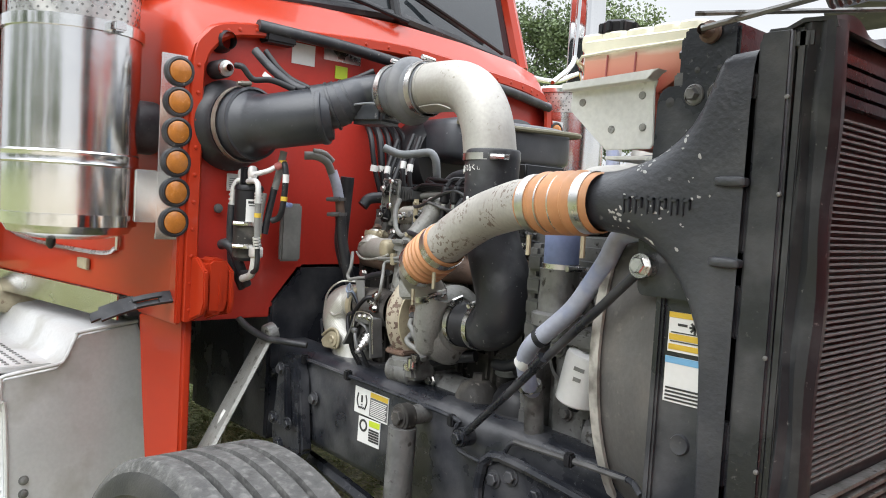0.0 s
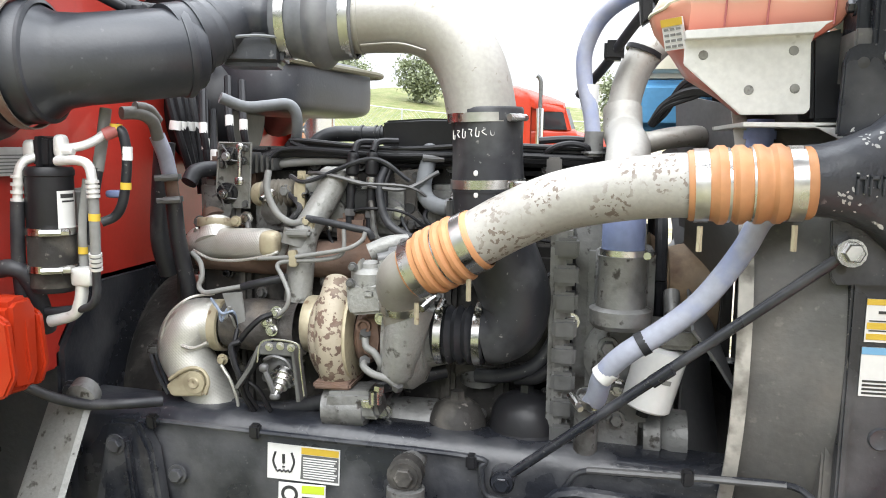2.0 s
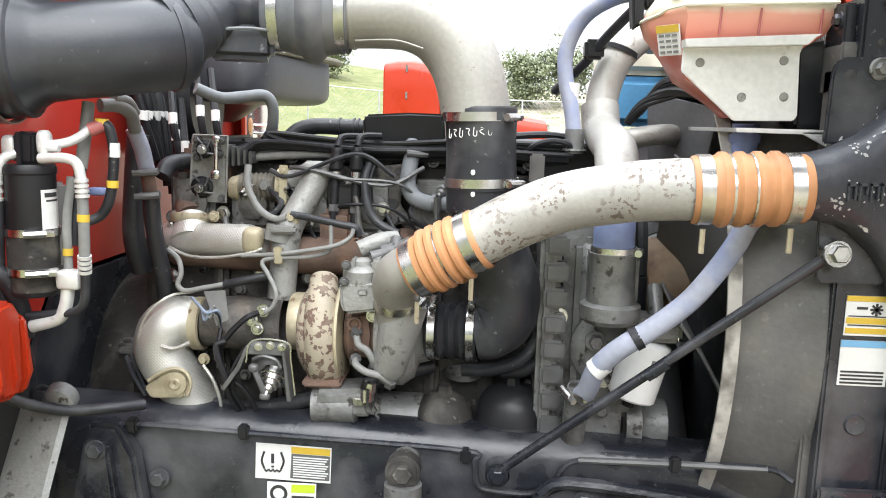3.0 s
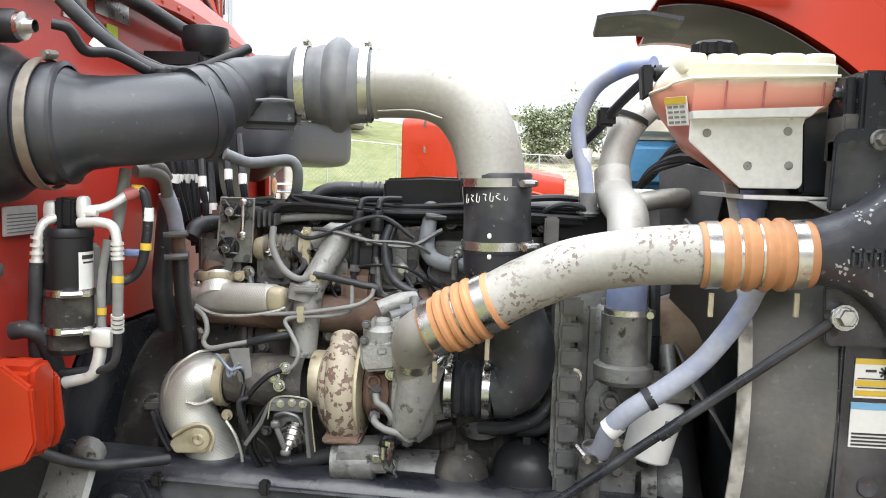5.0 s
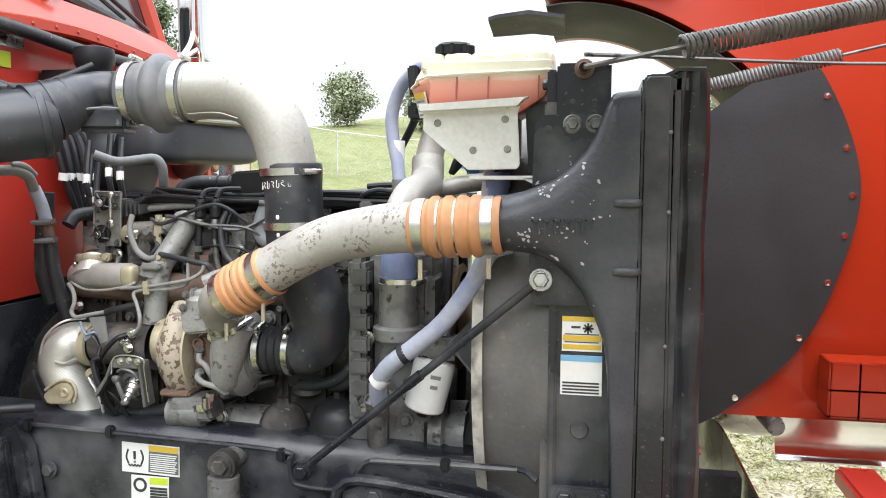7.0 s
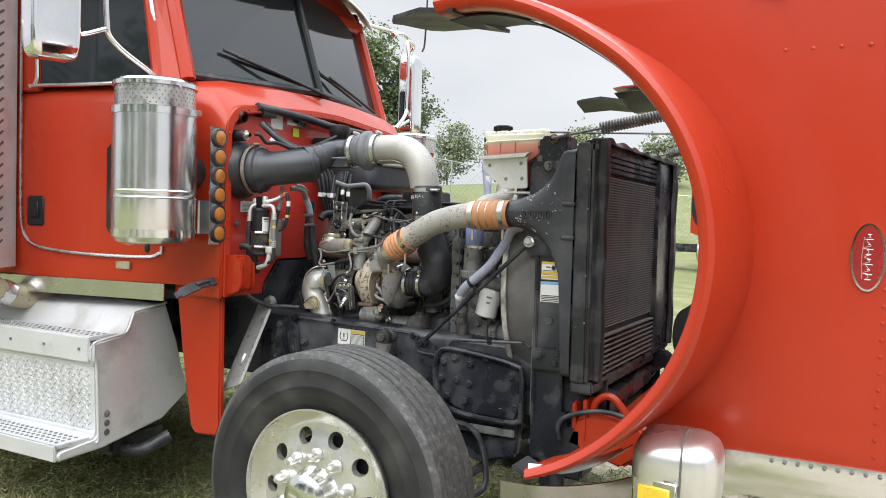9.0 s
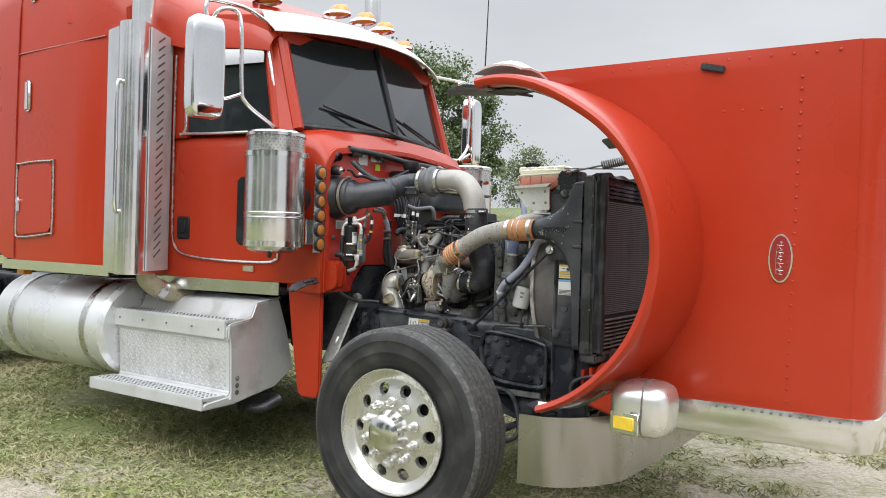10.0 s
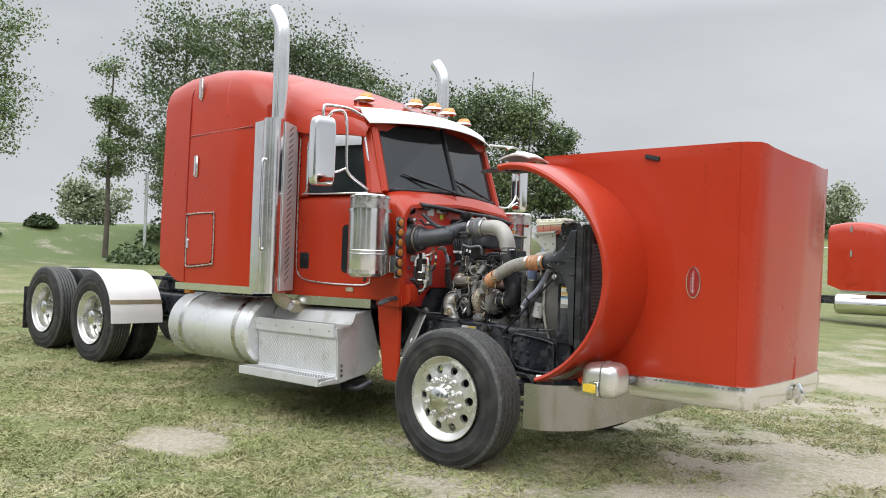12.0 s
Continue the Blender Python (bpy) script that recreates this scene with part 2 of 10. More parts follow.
SOFTGREY = surf("grey_sleeve", (0.22, 0.22, 0.21), 0.6, var=0.2, vs=14, bump=0.1)
GLASSDARK = surf("tinted_cab_glass", (0.018, 0.022, 0.025), 0.04, var=0.02, fine=0.0, bump=0, rvar=0.0, coat=0.1, ior=1.42)
BARK = surf("tree_bark", (0.10, 0.085, 0.068), 0.85, var=0.3, vs=3, bump=0.6, fs=30)
LEAF = surf("tree_leaf", (0.155, 0.20, 0.092), 0.6, var=0.35, vs=0.6, fine=0.1, fs=4, bump=0)
# Leaf colour paled to paint distance haze onto the far trees.
LEAF3 = surf("hazed_far_leaf", (0.24, 0.27, 0.17), 0.7, var=0.25, vs=0.6, fine=0.1, fs=4, bump=0)
LEAF2 = surf("dark_tree_leaf", (0.11, 0.15, 0.068), 0.6, var=0.3, vs=0.5, fine=0.1, fs=4, bump=0)
GRASS = surf("grass_blade", (0.215, 0.25, 0.085), 0.65, var=0.4, vs=0.9, fine=0.1, fs=6, bump=0, patch=((0.42, 0.38, 0.22), 2.2, 0.47, 0.66), dirt=((0.40, 0.36, 0.21), 60, 0.50, 0.60))
GALV = surf("galvanised_steel", (0.55, 0.56, 0.57), 0.5, metal=0.6, var=0.1)
TOWER = surf("water_tower_paint", (0.62, 0.62, 0.60), 0.6, var=0.05, vs=0.3)


def quilted(m):
    """Diamond embossing over a foil material."""
    n, l = m.node_tree.nodes, m.node_tree.links
    tc = n.new("ShaderNodeTexCoord")
    waves = []
    for turn in (45, -45):
        mp = n.new("ShaderNodeMapping")
        mp.inputs["Rotation"].default_value = (0, radians(turn), 0)
        l.new(tc.outputs["Object"], mp.inputs[0])
        w = n.new("ShaderNodeTexWave")
        w.inputs["Scale"].default_value = 75
        w.inputs["Distortion"].default_value = 0.6
        l.new(mp.outputs[0], w.inputs["Vector"])
        waves.append(w.outputs["Fac"])
    mul = n.new("ShaderNodeMath")
    mul.operation = "MULTIPLY"
    l.new(waves[0], mul.inputs[0])
    l.new(waves[1], mul.inputs[1])
    bp = n.new("ShaderNodeBump")
    bp.inputs["Strength"].default_value, bp.inputs["Distance"].default_value = 0.2, 0.003
    l.new(mul.outputs[0], bp.inputs["Height"])
    l.new(bp.outputs[0], n["Principled BSDF"].inputs["Normal"])


quilted(FOIL)


def filled_plastic():
    """Cream translucent plastic with the red coolant behind it showing up to its level."""
    m = surf("coolant_tank_plastic", (0.78, 0.75, 0.60), 0.36, var=0.06, vs=9, fine=0.03, bump=0.03)
    n, l = m.node_tree.nodes, m.node_tree.links
    b = n["Principled BSDF"]
    cream = b.inputs["Base Color"].links[0].from_socket
    tc = n.new("ShaderNodeTexCoord")
    at = n.new("ShaderNodeSeparateXYZ")
    l.new(tc.outputs["Object"], at.inputs[0])
    wob = n.new("ShaderNodeTexNoise")
    wob.inputs["Scale"].default_value = 30
    l.new(tc.outputs["Object"], wob.inputs["Vector"])
    level = n.new("ShaderNodeMath")
    level.operation = "MULTIPLY_ADD"
    l.new(wob.outputs["Fac"], level.inputs[0])
    level.inputs[1].default_value = 0.010
    l.new(at.outputs[2], level.inputs[2])
    r = n.new("ShaderNodeMapRange")
    for i, v in enumerate((1.752, 1.768, 1.0, 0.0)):
        r.inputs[i + 1].default_value = v
    l.new(level.outputs[0], r.inputs[0])
    deep = n.new("ShaderNodeMapRange")
    for i, v in enumerate((1.70, 1.76, 0.0, 1.0)):
        deep.inputs[i + 1].default_value = v
    l.new(at.outputs[2], deep.inputs[0])
    red = n.new("ShaderNodeMixRGB")
    red.inputs[1].default_value, red.inputs[2].default_value = (0.54, 0.15, 0.105, 1), (0.68, 0.36, 0.255, 1)
    l.new(deep.outputs[0], red.inputs[0])
    x = n.new("ShaderNodeMixRGB")
    l.new(r.outputs[0], x.inputs[0])
    l.new(cream, x.inputs[1])
    l.new(red.outputs[0], x.inputs[2])
    l.new(x.outputs[0], b.inputs["Base Color"])
    return m


FILLED = filled_plastic()


def ground_material():
    """Grass thinning into pale gravel towards the front of the truck, with bare patches."""
    m = bpy.data.materials.new("grass_and_gravel")
    m.use_nodes = True
    n, l = m.node_tree.nodes, m.node_tree.links
    b = n["Principled BSDF"]
    tc = n.new("ShaderNodeTexCoord")

    def noise_at(scale, detail=5):
        t = n.new("ShaderNodeTexNoise")
        t.inputs["Scale"].default_value, t.inputs["Detail"].default_value = scale, detail
        l.new(tc.outputs["Object"], t.inputs["Vector"])
        return t.outputs["Fac"]

    def ranged(fac, lo, hi, a=0.0, c=1.0):
        r = n.new("ShaderNodeMapRange")
        l.new(fac, r.inputs[0])
        for i, v in enumerate((lo, hi, a, c)):
            r.inputs[i + 1].default_value = v
        return r.outputs[0]

    def mixed(fac, a, c):
        x = n.new("ShaderNodeMixRGB")
        l.new(fac, x.inputs[0])
        for i, v in ((1, a), (2, c)):
            if isinstance(v, tuple):
                x.inputs[i].default_value = (*v, 1)
            else:
                l.new(v, x.inputs[i])
        return x.outputs[0]

    grass = mixed(ranged(noise_at(1.4), 0.35, 0.65), (0.125, 0.155, 0.043), (0.27, 0.245, 0.12))
    grass = mixed(ranged(noise_at(45, 3), 0.4, 0.62), grass, (0.10, 0.125, 0.035))
    away = n.new("ShaderNodeSeparateXYZ")
    l.new(tc.outputs["Object"], away.inputs[0])
    grass = mixed(ranged(away.outputs[0], -20.0, -32.0), grass, (0.10, 0.135, 0.042))
    gravel = mixed(ranged(noise_at(38, 4), 0.35, 0.65), (0.36, 0.315, 0.245), (0.22, 0.19, 0.145))
    gravel = mixed(ranged(noise_at(120, 2), 0.45, 0.7), gravel, (0.50, 0.45, 0.37))
    at = n.new("ShaderNodeSeparateXYZ")
    l.new(tc.outputs["Object"], at.inputs[0])
    where = ranged(at.outputs[0], -3.5, 1.2, 0.03, 0.36)
    far = ranged(at.outputs[1], 7.0, 22.0, 0.0, -0.10)
    s = n.new("ShaderNodeMath")
    l.new(where, s.inputs[0])
    l.new(noise_at(0.8, 7), s.inputs[1])
    s2 = n.new("ShaderNodeMath")
    l.new(s.outputs[0], s2.inputs[0])
    l.new(far, s2.inputs[1])
    bare = n.new("ShaderNodeVectorMath")
    bare.operation = "DISTANCE"
    l.new(tc.outputs["Object"], bare.inputs[0])
    bare.inputs[1].default_value = (-2.9, -0.45, 0.05)
    s3 = n.new("ShaderNodeMath")
    l.new(s2.outputs[0], s3.inputs[0])
    l.new(ranged(bare.outputs["Value"], 0.1, 0.75, 0.20, 0.0), s3.inputs[1])
    s4 = n.new("ShaderNodeMath")
    s4.operation = "MULTIPLY_ADD"
    l.new(noise_at(14, 6), s4.inputs[0])
    s4.inputs[1].default_value = 0.5
    l.new(s3.outputs[0], s4.inputs[2])
    f = ranged(s4.outputs[0], 0.84, 1.06)
    l.new(mixed(f, grass, gravel), b.inputs["Base Color"])
    b.inputs["Roughness"].default_value = 0.9
    bp = n.new("ShaderNodeBump")
    bp.inputs["Strength"].default_value, bp.inputs["Distance"].default_value = 0.9, 0.03
    l.new(noise_at(30, 5), bp.inputs["Height"])
    l.new(bp.outputs[0], b.inputs["Normal"])
    return m


GROUND = ground_material()

# ---- building helpers ----
ROOTS = {}


def thing(name, at, label, category, group="", kind=""):
    """An empty at a thing's base, that carries its parts; everything is built in world coordinates."""
    e = new(name)
    e.location = at
    e.empty_display_size = 0.1
    ROOTS[e.name] = Vector(at)
    return tagged(e, label, category, group, kind)


def part(name, bm, mat, parent=None, label="", smooth=True):
    """Links a bmesh (or (verts, faces)) as one mesh object under a thing or a part."""
    me = bpy.data.meshes.new(name)
    if isinstance(bm, tuple):
        me.from_pydata(bm[0], [], bm[1])
        t = bmesh.new()
        t.from_mesh(me)
        bmesh.ops.recalc_face_normals(t, faces=t.faces)
        t.to_mesh(me)
        t.free()
    else:
        bmesh.ops.recalc_face_normals(bm, faces=bm.faces)
        bm.to_mesh(me)
        bm.free()
    me.materials.append(mat)
    if smooth:
        me.shade_smooth()
        me.set_sharp_from_angle(angle=radians(38))
    ob = new(name, me)
    if parent is not None:
        ob.parent = parent
        if parent.name in ROOTS:
            ob.matrix_parent_inverse = Matrix.Translation(-ROOTS[parent.name])
    return tagged(ob, label)


def join(*items):
    """One bmesh or (verts, faces) out of several (verts, faces)."""
    v, f = [], []
    for a, b in items:
        k = len(v)
        v += list(a)
        f += [tuple(i + k for i in q) for q in b]
    return v, f


def data(bm):
    bm.verts.index_update()
    r = [tuple(v.co) for v in bm.verts], [tuple(v.index for v in f.verts) for f in bm.faces]
    bm.free()
    return r


def bevelled(bm, bev, seg=2, angle=30):
    if bev > 0:
        edges = [e for e in bm.edges if len(e.link_faces) == 2 and e.calc_face_angle(0) > radians(angle)]
        bmesh.ops.bevel(bm, geom=edges, offset=bev, segments=seg, affect="EDGES", clamp_overlap=True)
    return bm


def box(x0, x1, y0, y1, z0, z1, bev=0.004, seg=2):
    bm = bmesh.new()
    bmesh.ops.create_cube(bm, size=1, matrix=Matrix.Translation(((x0 + x1) / 2, (y0 + y1) / 2, (z0 + z1) / 2)) @ Matrix.Diagonal((x1 - x0, y1 - y0, z1 - z0, 1)))
    return data(bevelled(bm, bev, seg))


def superbox(c, h, m=None, e=0.35, n=20):
    """A soft-cornered block with centre c and half sizes h."""
    sp = lambda v, k: math.copysign(abs(v) ** k, v)  # noqa: E731
    v, f = [], []
    for i in range(n + 1):
        p = -math.pi / 2 + math.pi * i / n
        for k in range(2 * n):
            a = math.pi * k / n
            q = Vector((h[0] * sp(math.cos(p), e) * sp(math.cos(a), e), h[1] * sp(math.cos(p), e) * sp(math.sin(a), e), h[2] * sp(math.sin(p), e)))
            v.append(tuple(Vector(c) + (m @ q if m else q)))
    for i in range(n):
        for k in range(2 * n):
            f.append((i * 2 * n + k, i * 2 * n + (k + 1) % (2 * n), (i + 1) * 2 * n + (k + 1) % (2 * n), (i + 1) * 2 * n + k))
    return v, f


def moved(d, m):
    return [tuple(m @ Vector(v)) for v in d[0]], d[1]


def flipped(d):
    """The mirror image on the other side of the truck."""
    return [(x, 2 * MID - y, z) for x, y, z in d[0]], [tuple(reversed(f)) for f in d[1]]


def prism(outline, axis, a, b, bev=0.004, seg=2):
    """A flat outline pushed from a to b along an axis: 'y' takes (x, z), 'x' takes (y, z), 'z' takes (x, y)."""
    put = {"y": lambda p, d: (p[0], d, p[1]), "x": lambda p, d: (d, p[0], p[1]), "z": lambda p, d: (p[0], p[1], d)}[axis]
    bm = bmesh.new()
    lo, hi = [[bm.verts.new(put(p, d)) for p in outline] for d in (a, b)]
    bm.faces.new(lo)
    bm.faces.new(list(reversed(hi)))
    k = len(outline)
    for i in range(k):
        bm.faces.new((lo[i], hi[i], hi[(i + 1) % k], lo[(i + 1) % k]))
    bmesh.ops.recalc_face_normals(bm, faces=bm.faces)
    bevelled(bm, bev, seg)
    return data(bm)


def smoothed(points, steps=6):
    """A curve through points, as a dense polyline (Catmull-Rom)."""
    p = [Vector(q) for q in points]
    if len(p) < 3:
        return [p[0].lerp(p[-1], i / steps) for i in range(steps + 1)]
    e = [2 * p[0] - p[1], *p, 2 * p[-1] - p[-2]]
    out = []
    for i in range(1, len(e) - 2):
        for s in range(steps):
            t = s / steps
            a, b, c, d = e[i - 1 : i + 3]
            out.append(0.5 * (2 * b + (c - a) * t + (2 * a - 5 * b + 4 * c - d) * t * t + (3 * b - a - 3 * c + d) * t**3))
    return out + [p[-1]]


def tube(points, r, seg=12, steps=6, caps=True, raw=False):
    """A tube along a smooth path; r is a radius, or a function of the share of the way."""
    path = [Vector(q) for q in points] if raw else smoothed(points, steps)
    n = len(path)
    run = [0.0]
    for i in range(1, n):
        run.append(run[-1] + (path[i] - path[i - 1]).length)
    total = run[-1] or 1
    tan = [(path[min(i + 1, n - 1)] - path[max(i - 1, 0)]).normalized() for i in range(n)]
    up = Vector((0, 0, 1)) if abs(tan[0].z) < 0.9 else Vector((1, 0, 0))
    side = tan[0].cross(up).normalized()
    v, f = [], []
    for i in range(n):
        side = (side - tan[i] * side.dot(tan[i])).normalized()
        other = tan[i].cross(side)
        rr = r(run[i] / total) if callable(r) else r
        for k in range(seg):
            a = 2 * math.pi * k / seg
            v.append(tuple(path[i] + rr * (math.cos(a) * side + math.sin(a) * other)))
    for i in range(n - 1):
        for k in range(seg):
            f.append((i * seg + k, i * seg + (k + 1) % seg, (i + 1) * seg + (k + 1) % seg, (i + 1) * seg + k))
    if caps:
        f.append(tuple(reversed(range(seg))))
        f.append(tuple(range((n - 1) * seg, n * seg)))
    return v, f


def lathe(profile, at, axis, seg=24, a0=0.0, a1=360.0):
    """A profile of (along, radius) turned about an axis through at."""
    z = Vector(axis).normalized()
    x = z.orthogonal().normalized() if abs(z.y) < 0.9 else Vector((1, 0, 0))
    y = z.cross(x)
    at = Vector(at)
    full = a1 - a0 >= 359.9
    cols = seg if full else seg + 1
    v, f = [], []
    for h, r in profile:
        for k in range(cols):
            a = radians(a0 + (a1 - a0) * k / seg)
            v.append(tuple(at + z * h + max(r, 1e-4) * (math.cos(a) * x + math.sin(a) * y)))
    for i in range(len(profile) - 1):
        for k in range(seg):
            k2 = (k + 1) % cols if full else k + 1
            f.append((i * cols + k, i * cols + k2, (i + 1) * cols + k2, (i + 1) * cols + k))
    return v, f


def ring(at, axis, r, width, thick=0.003, seg=24):
    """A flat band round an axis."""
    w = width / 2
    return lathe([(-w, r), (-w, r + thick), (w, r + thick), (w, r), (-w, r)], at, axis, seg)


def hexbolt(at, axis, r=0.012, h=0.010, washer=True):
    z = Vector(axis).normalized()
    a = lathe([(0, 0), (0, r), (h * 0.85, r), (h, r * 0.85), (h, 0)], Vector(at), z, 6)
    if washer:
        a = join(a, lathe([(0, 0), (0, r * 1.45), (h * 0.22, r * 1.4), (h * 0.22, 0)], Vector(at), z, 14))
    return a


def sheet(rows, thick=0.0):
    """A surface through a grid of points, given thickness along its normals."""
    bm = bmesh.new()
    g = [[bm.verts.new(p) for p in row] for row in rows]
    for i in range(len(g) - 1):
        for k in range(len(g[0]) - 1):
            bm.faces.new((g[i][k], g[i][k + 1], g[i + 1][k + 1], g[i + 1][k]))
    bmesh.ops.recalc_face_normals(bm, faces=bm.faces)
    if thick:
        bmesh.ops.solidify(bm, geom=list(bm.faces), thickness=thick)
    return data(bm)


def clampband(at, axis, r, width=0.014, screw=(0, 0, 1), seg=24):
    """A worm clamp: band with its screw housing."""
    s = Vector(screw).normalized()
    z = Vector(axis).normalized()
    c = Vector(at) + s * (r + 0.008)
    side = z.cross(s).normalized()
    return join(ring(at, axis, r, width, 0.0025, seg), tube([c - side * 0.016, c + side * 0.016], 0.007, 8, 1), lathe([(0, 0), (0, 0.006), (0.012, 0.006), (0.012, 0)], c + side * 0.016, side, 6))


MID = 1.765


def copies(name, d, mat, parent, places, label="", mirror=False):
    """Alike small pieces that share one mesh, each an object of its own."""
    first = None
    for p in places:
        at = Vector((p[0], 2 * MID - p[1], p[2])) if mirror else Vector(p)
        if first is None:
            first = part(name, moved(([(x, -y, z) for x, y, z in d[0]], d[1]), Matrix()) if mirror else d, mat, parent, label)
            ob = first
        else:
            ob = new(name, first.data)
            ob.parent = parent
            ob.matrix_parent_inverse = first.matrix_parent_inverse.copy()
            tagged(ob, label)
        ob.matrix_basis = Matrix.Translation(at)
    return first

# ---- ground and distance ----


def step01(a, b, x):
    t = min(1.0, max(0.0, (x - a) / (b - a)))
    return t * t * (3 - 2 * t)


def ground_z(x, y):
    r = math.hypot(x + 1.5, y - 1.5)
    z = 0.042 * min(32.0, max(0.0, -1.25 - x)) * step01(-40, -3, y) + 0.56 * step01(24, 36, y)
    z += 1.7 * step01(31, 38, r) * step01(-8, 6, y) * step01(10, -20, x) + 4.0 * step01(44, 75, r) * step01(-8, 6, y) * (1 - 0.75 * step01(-15, -35, x))
    return z + 0.012 * noise.noise((x * 0.9, y * 0.9, 0.0))


xs = sorted({round(s * (0.25 * i if i < 48 else 12 * 1.16 ** (i - 48)), 3) - 2.0 for i in range(86) for s in (-1, 1)})
ys = sorted({round(s * (0.25 * i if i < 40 else 10 * 1.16 ** (i - 40)), 3) for i in range(80) for s in (-1, 1)})
gv = [(x, y, ground_z(x, y)) for y in ys for x in xs]
gf = [(j * len(xs) + i, j * len(xs) + i + 1, (j + 1) * len(xs) + i + 1, (j + 1) * len(xs) + i) for j in range(len(ys) - 1) for i in range(len(xs) - 1)]
tagged(part("ground", (gv, gf), GROUND), "uneven mown grass wearing into pale gravel", "ground", kind="structure")

# ---- the red truck: chassis, cab, sleeper, wheels ----
truck = thing("semi_truck", (-1.2, MID, 0.0), "red long-nose semi truck with its hood tilted open", "truck")


def rail_top(x):
    return 1.013 if x < -2.2 else 1.013 - 0.036 * (x + 2.2)


def rail(side):
    bm = bmesh.new()
    secs = []
    for x in (-8.6, -5.0, -2.2, -1.6, -1.1, -0.45):
        t = rail_top(x)
        o = [(0, -0.03), (0.012, -0.008), (0.03, 0), (0.095, 0), (0.095, -0.01), (0.03, -0.01), (0.012, -0.03), (0.012, -0.25), (0.03, -0.27), (0.095, -0.27), (0.095, -0.28), (0.03, -0.28), (0.012, -0.272), (0, -0.25)]
        secs.append([bm.verts.new((x, 1.335 + a, t + b)) for a, b in o])
    for s, e in zip(secs, secs[1:]):
        for i in range(len(s)):
            bm.faces.new((s[i], s[(i + 1) % len(s)], e[(i + 1) % len(e)], e[i]))
    bm.faces.new(secs[0])
    bm.faces.new(list(reversed(secs[-1])))
    d = data(bm)
    return part("frame_rail", d if side > 0 else flipped(d), BLACK, truck, "black steel frame rail")


rail_r, rail_l = rail(1), rail(-1)
for x in (-2.3, -3.9, -5.4, -7.0, -8.5):
    part("crossmember", box(x, x + 0.12, 1.35, 2.18, 0.78, 0.95), BLACK, truck)

# Cab: lofted side sections, narrowing to the cowl.


def cab_y(x):
    return 0.80 + 0.155 * (x + 3.3)


def tapered(d):
    """Bends a flat side piece to the cab's taper."""
    return [(x, y + 0.155 * (x + 2.85), z) for x, y, z in d[0]], d[1]


CAB_X = (-3.36, -3.05, -2.75, -2.5, -2.33, -2.24, -2.14, -2.06)


def cab_shell():
    """Lower cab body from sill to belt line, both sides and the cowl top."""
    rows = []
    for x in CAB_X:
        y = cab_y(x)
        top = 2.035 if x < -2.4 else 2.05 - 0.28 * max(0, x + 2.3) - 1.1 * max(0, x + 2.14)
        row = [(x, y, 1.13), (x, y - 0.004, 1.4), (x, y - 0.004, 1.75), (x, y + 0.005, top - 0.10), (x, y + 0.02, top - 0.045), (x, y + 0.06, top - 0.01)]
        row += [(x, y + (2 * MID - 2 * y) * s, top + (0.055 if x > -2.45 else 0.03) * math.sin(math.pi * s)) for s in (0.12, 0.3, 0.5, 0.7, 0.88)]
        row += [(x, 2 * MID - q[1], q[2]) for q in reversed(row[:6])]
        rows.append(row)
    return sheet(rows, 0.012)


cab = part("cab", cab_shell(), RED, truck, "glossy red cab body")


def firewall():
    """Front wall of the cab with a raised flange round it."""
    o = [(1.0, 1.08), (1.0, 1.80), (1.03, 1.88), (1.10, 1.925), (1.3, 1.945), (MID, 1.965), (2.23, 1.945), (2.43, 1.925), (2.50, 1.88), (2.53, 1.80), (2.53, 1.08)]
    return prism(o, "x", -2.13, -2.10, 0.004)


part("firewall", firewall(), RED_IN, cab, "red painted firewall with hoses passing through")
flange = [(-2.075, 1.005, 1.09), (-2.075, 1.005, 1.5), (-2.075, 1.005, 1.80), (-2.075, 1.035, 1.885), (-2.075, 1.12, 1.93), (-2.075, 1.4, 1.955), (-2.075, MID, 1.975), (-2.075, 2.13, 1.955), (-2.075, 2.41, 1.93), (-2.075, 2.495, 1.885), (-2.075, 2.525, 1.80), (-2.075, 2.525, 1.09)]
fl = smoothed(flange, 4)
part("cowl_flange", sheet([[(-2.105, p.y, p.z) for p in fl], [(-2.066, p.y, p.z) for p in fl], [(-2.058, p.y + 0.006 * (1 if p.y < MID else -1), p.z - 0.004) for p in fl], [(-2.056, MID + (p.y - MID) * 0.955, p.z - 0.030 * (p.z > 1.82)) for p in fl], [(-2.064, MID + (p.y - MID) * 0.945, p.z - 0.036 * (p.z > 1.82)) for p in fl]], 0.004), RED, cab)
rv = lathe([(0, 0.006), (0.002, 0.005), (0.0035, 0.0)], (0, 0, 0), (1, 0, 0), 8)
rivets = [(-2.056, 1.024, 1.12 + 0.075 * i) for i in range(10)]
rivets += [(-2.056, MID + (p.y - MID) * 0.965, p.z - 0.018) for p in fl[14:34:1]]
copies("rivet", rv, RED, cab, rivets)
part("cowl_seal", tube([(-2.06, 1.20, 1.935), (-2.05, 1.5, 1.925), (-2.045, MID, 1.905), (-2.05, 2.2, 1.895), (-2.06, 2.5, 1.86)], 0.018, 10), RUBBER, cab, "black rubber hood seal")
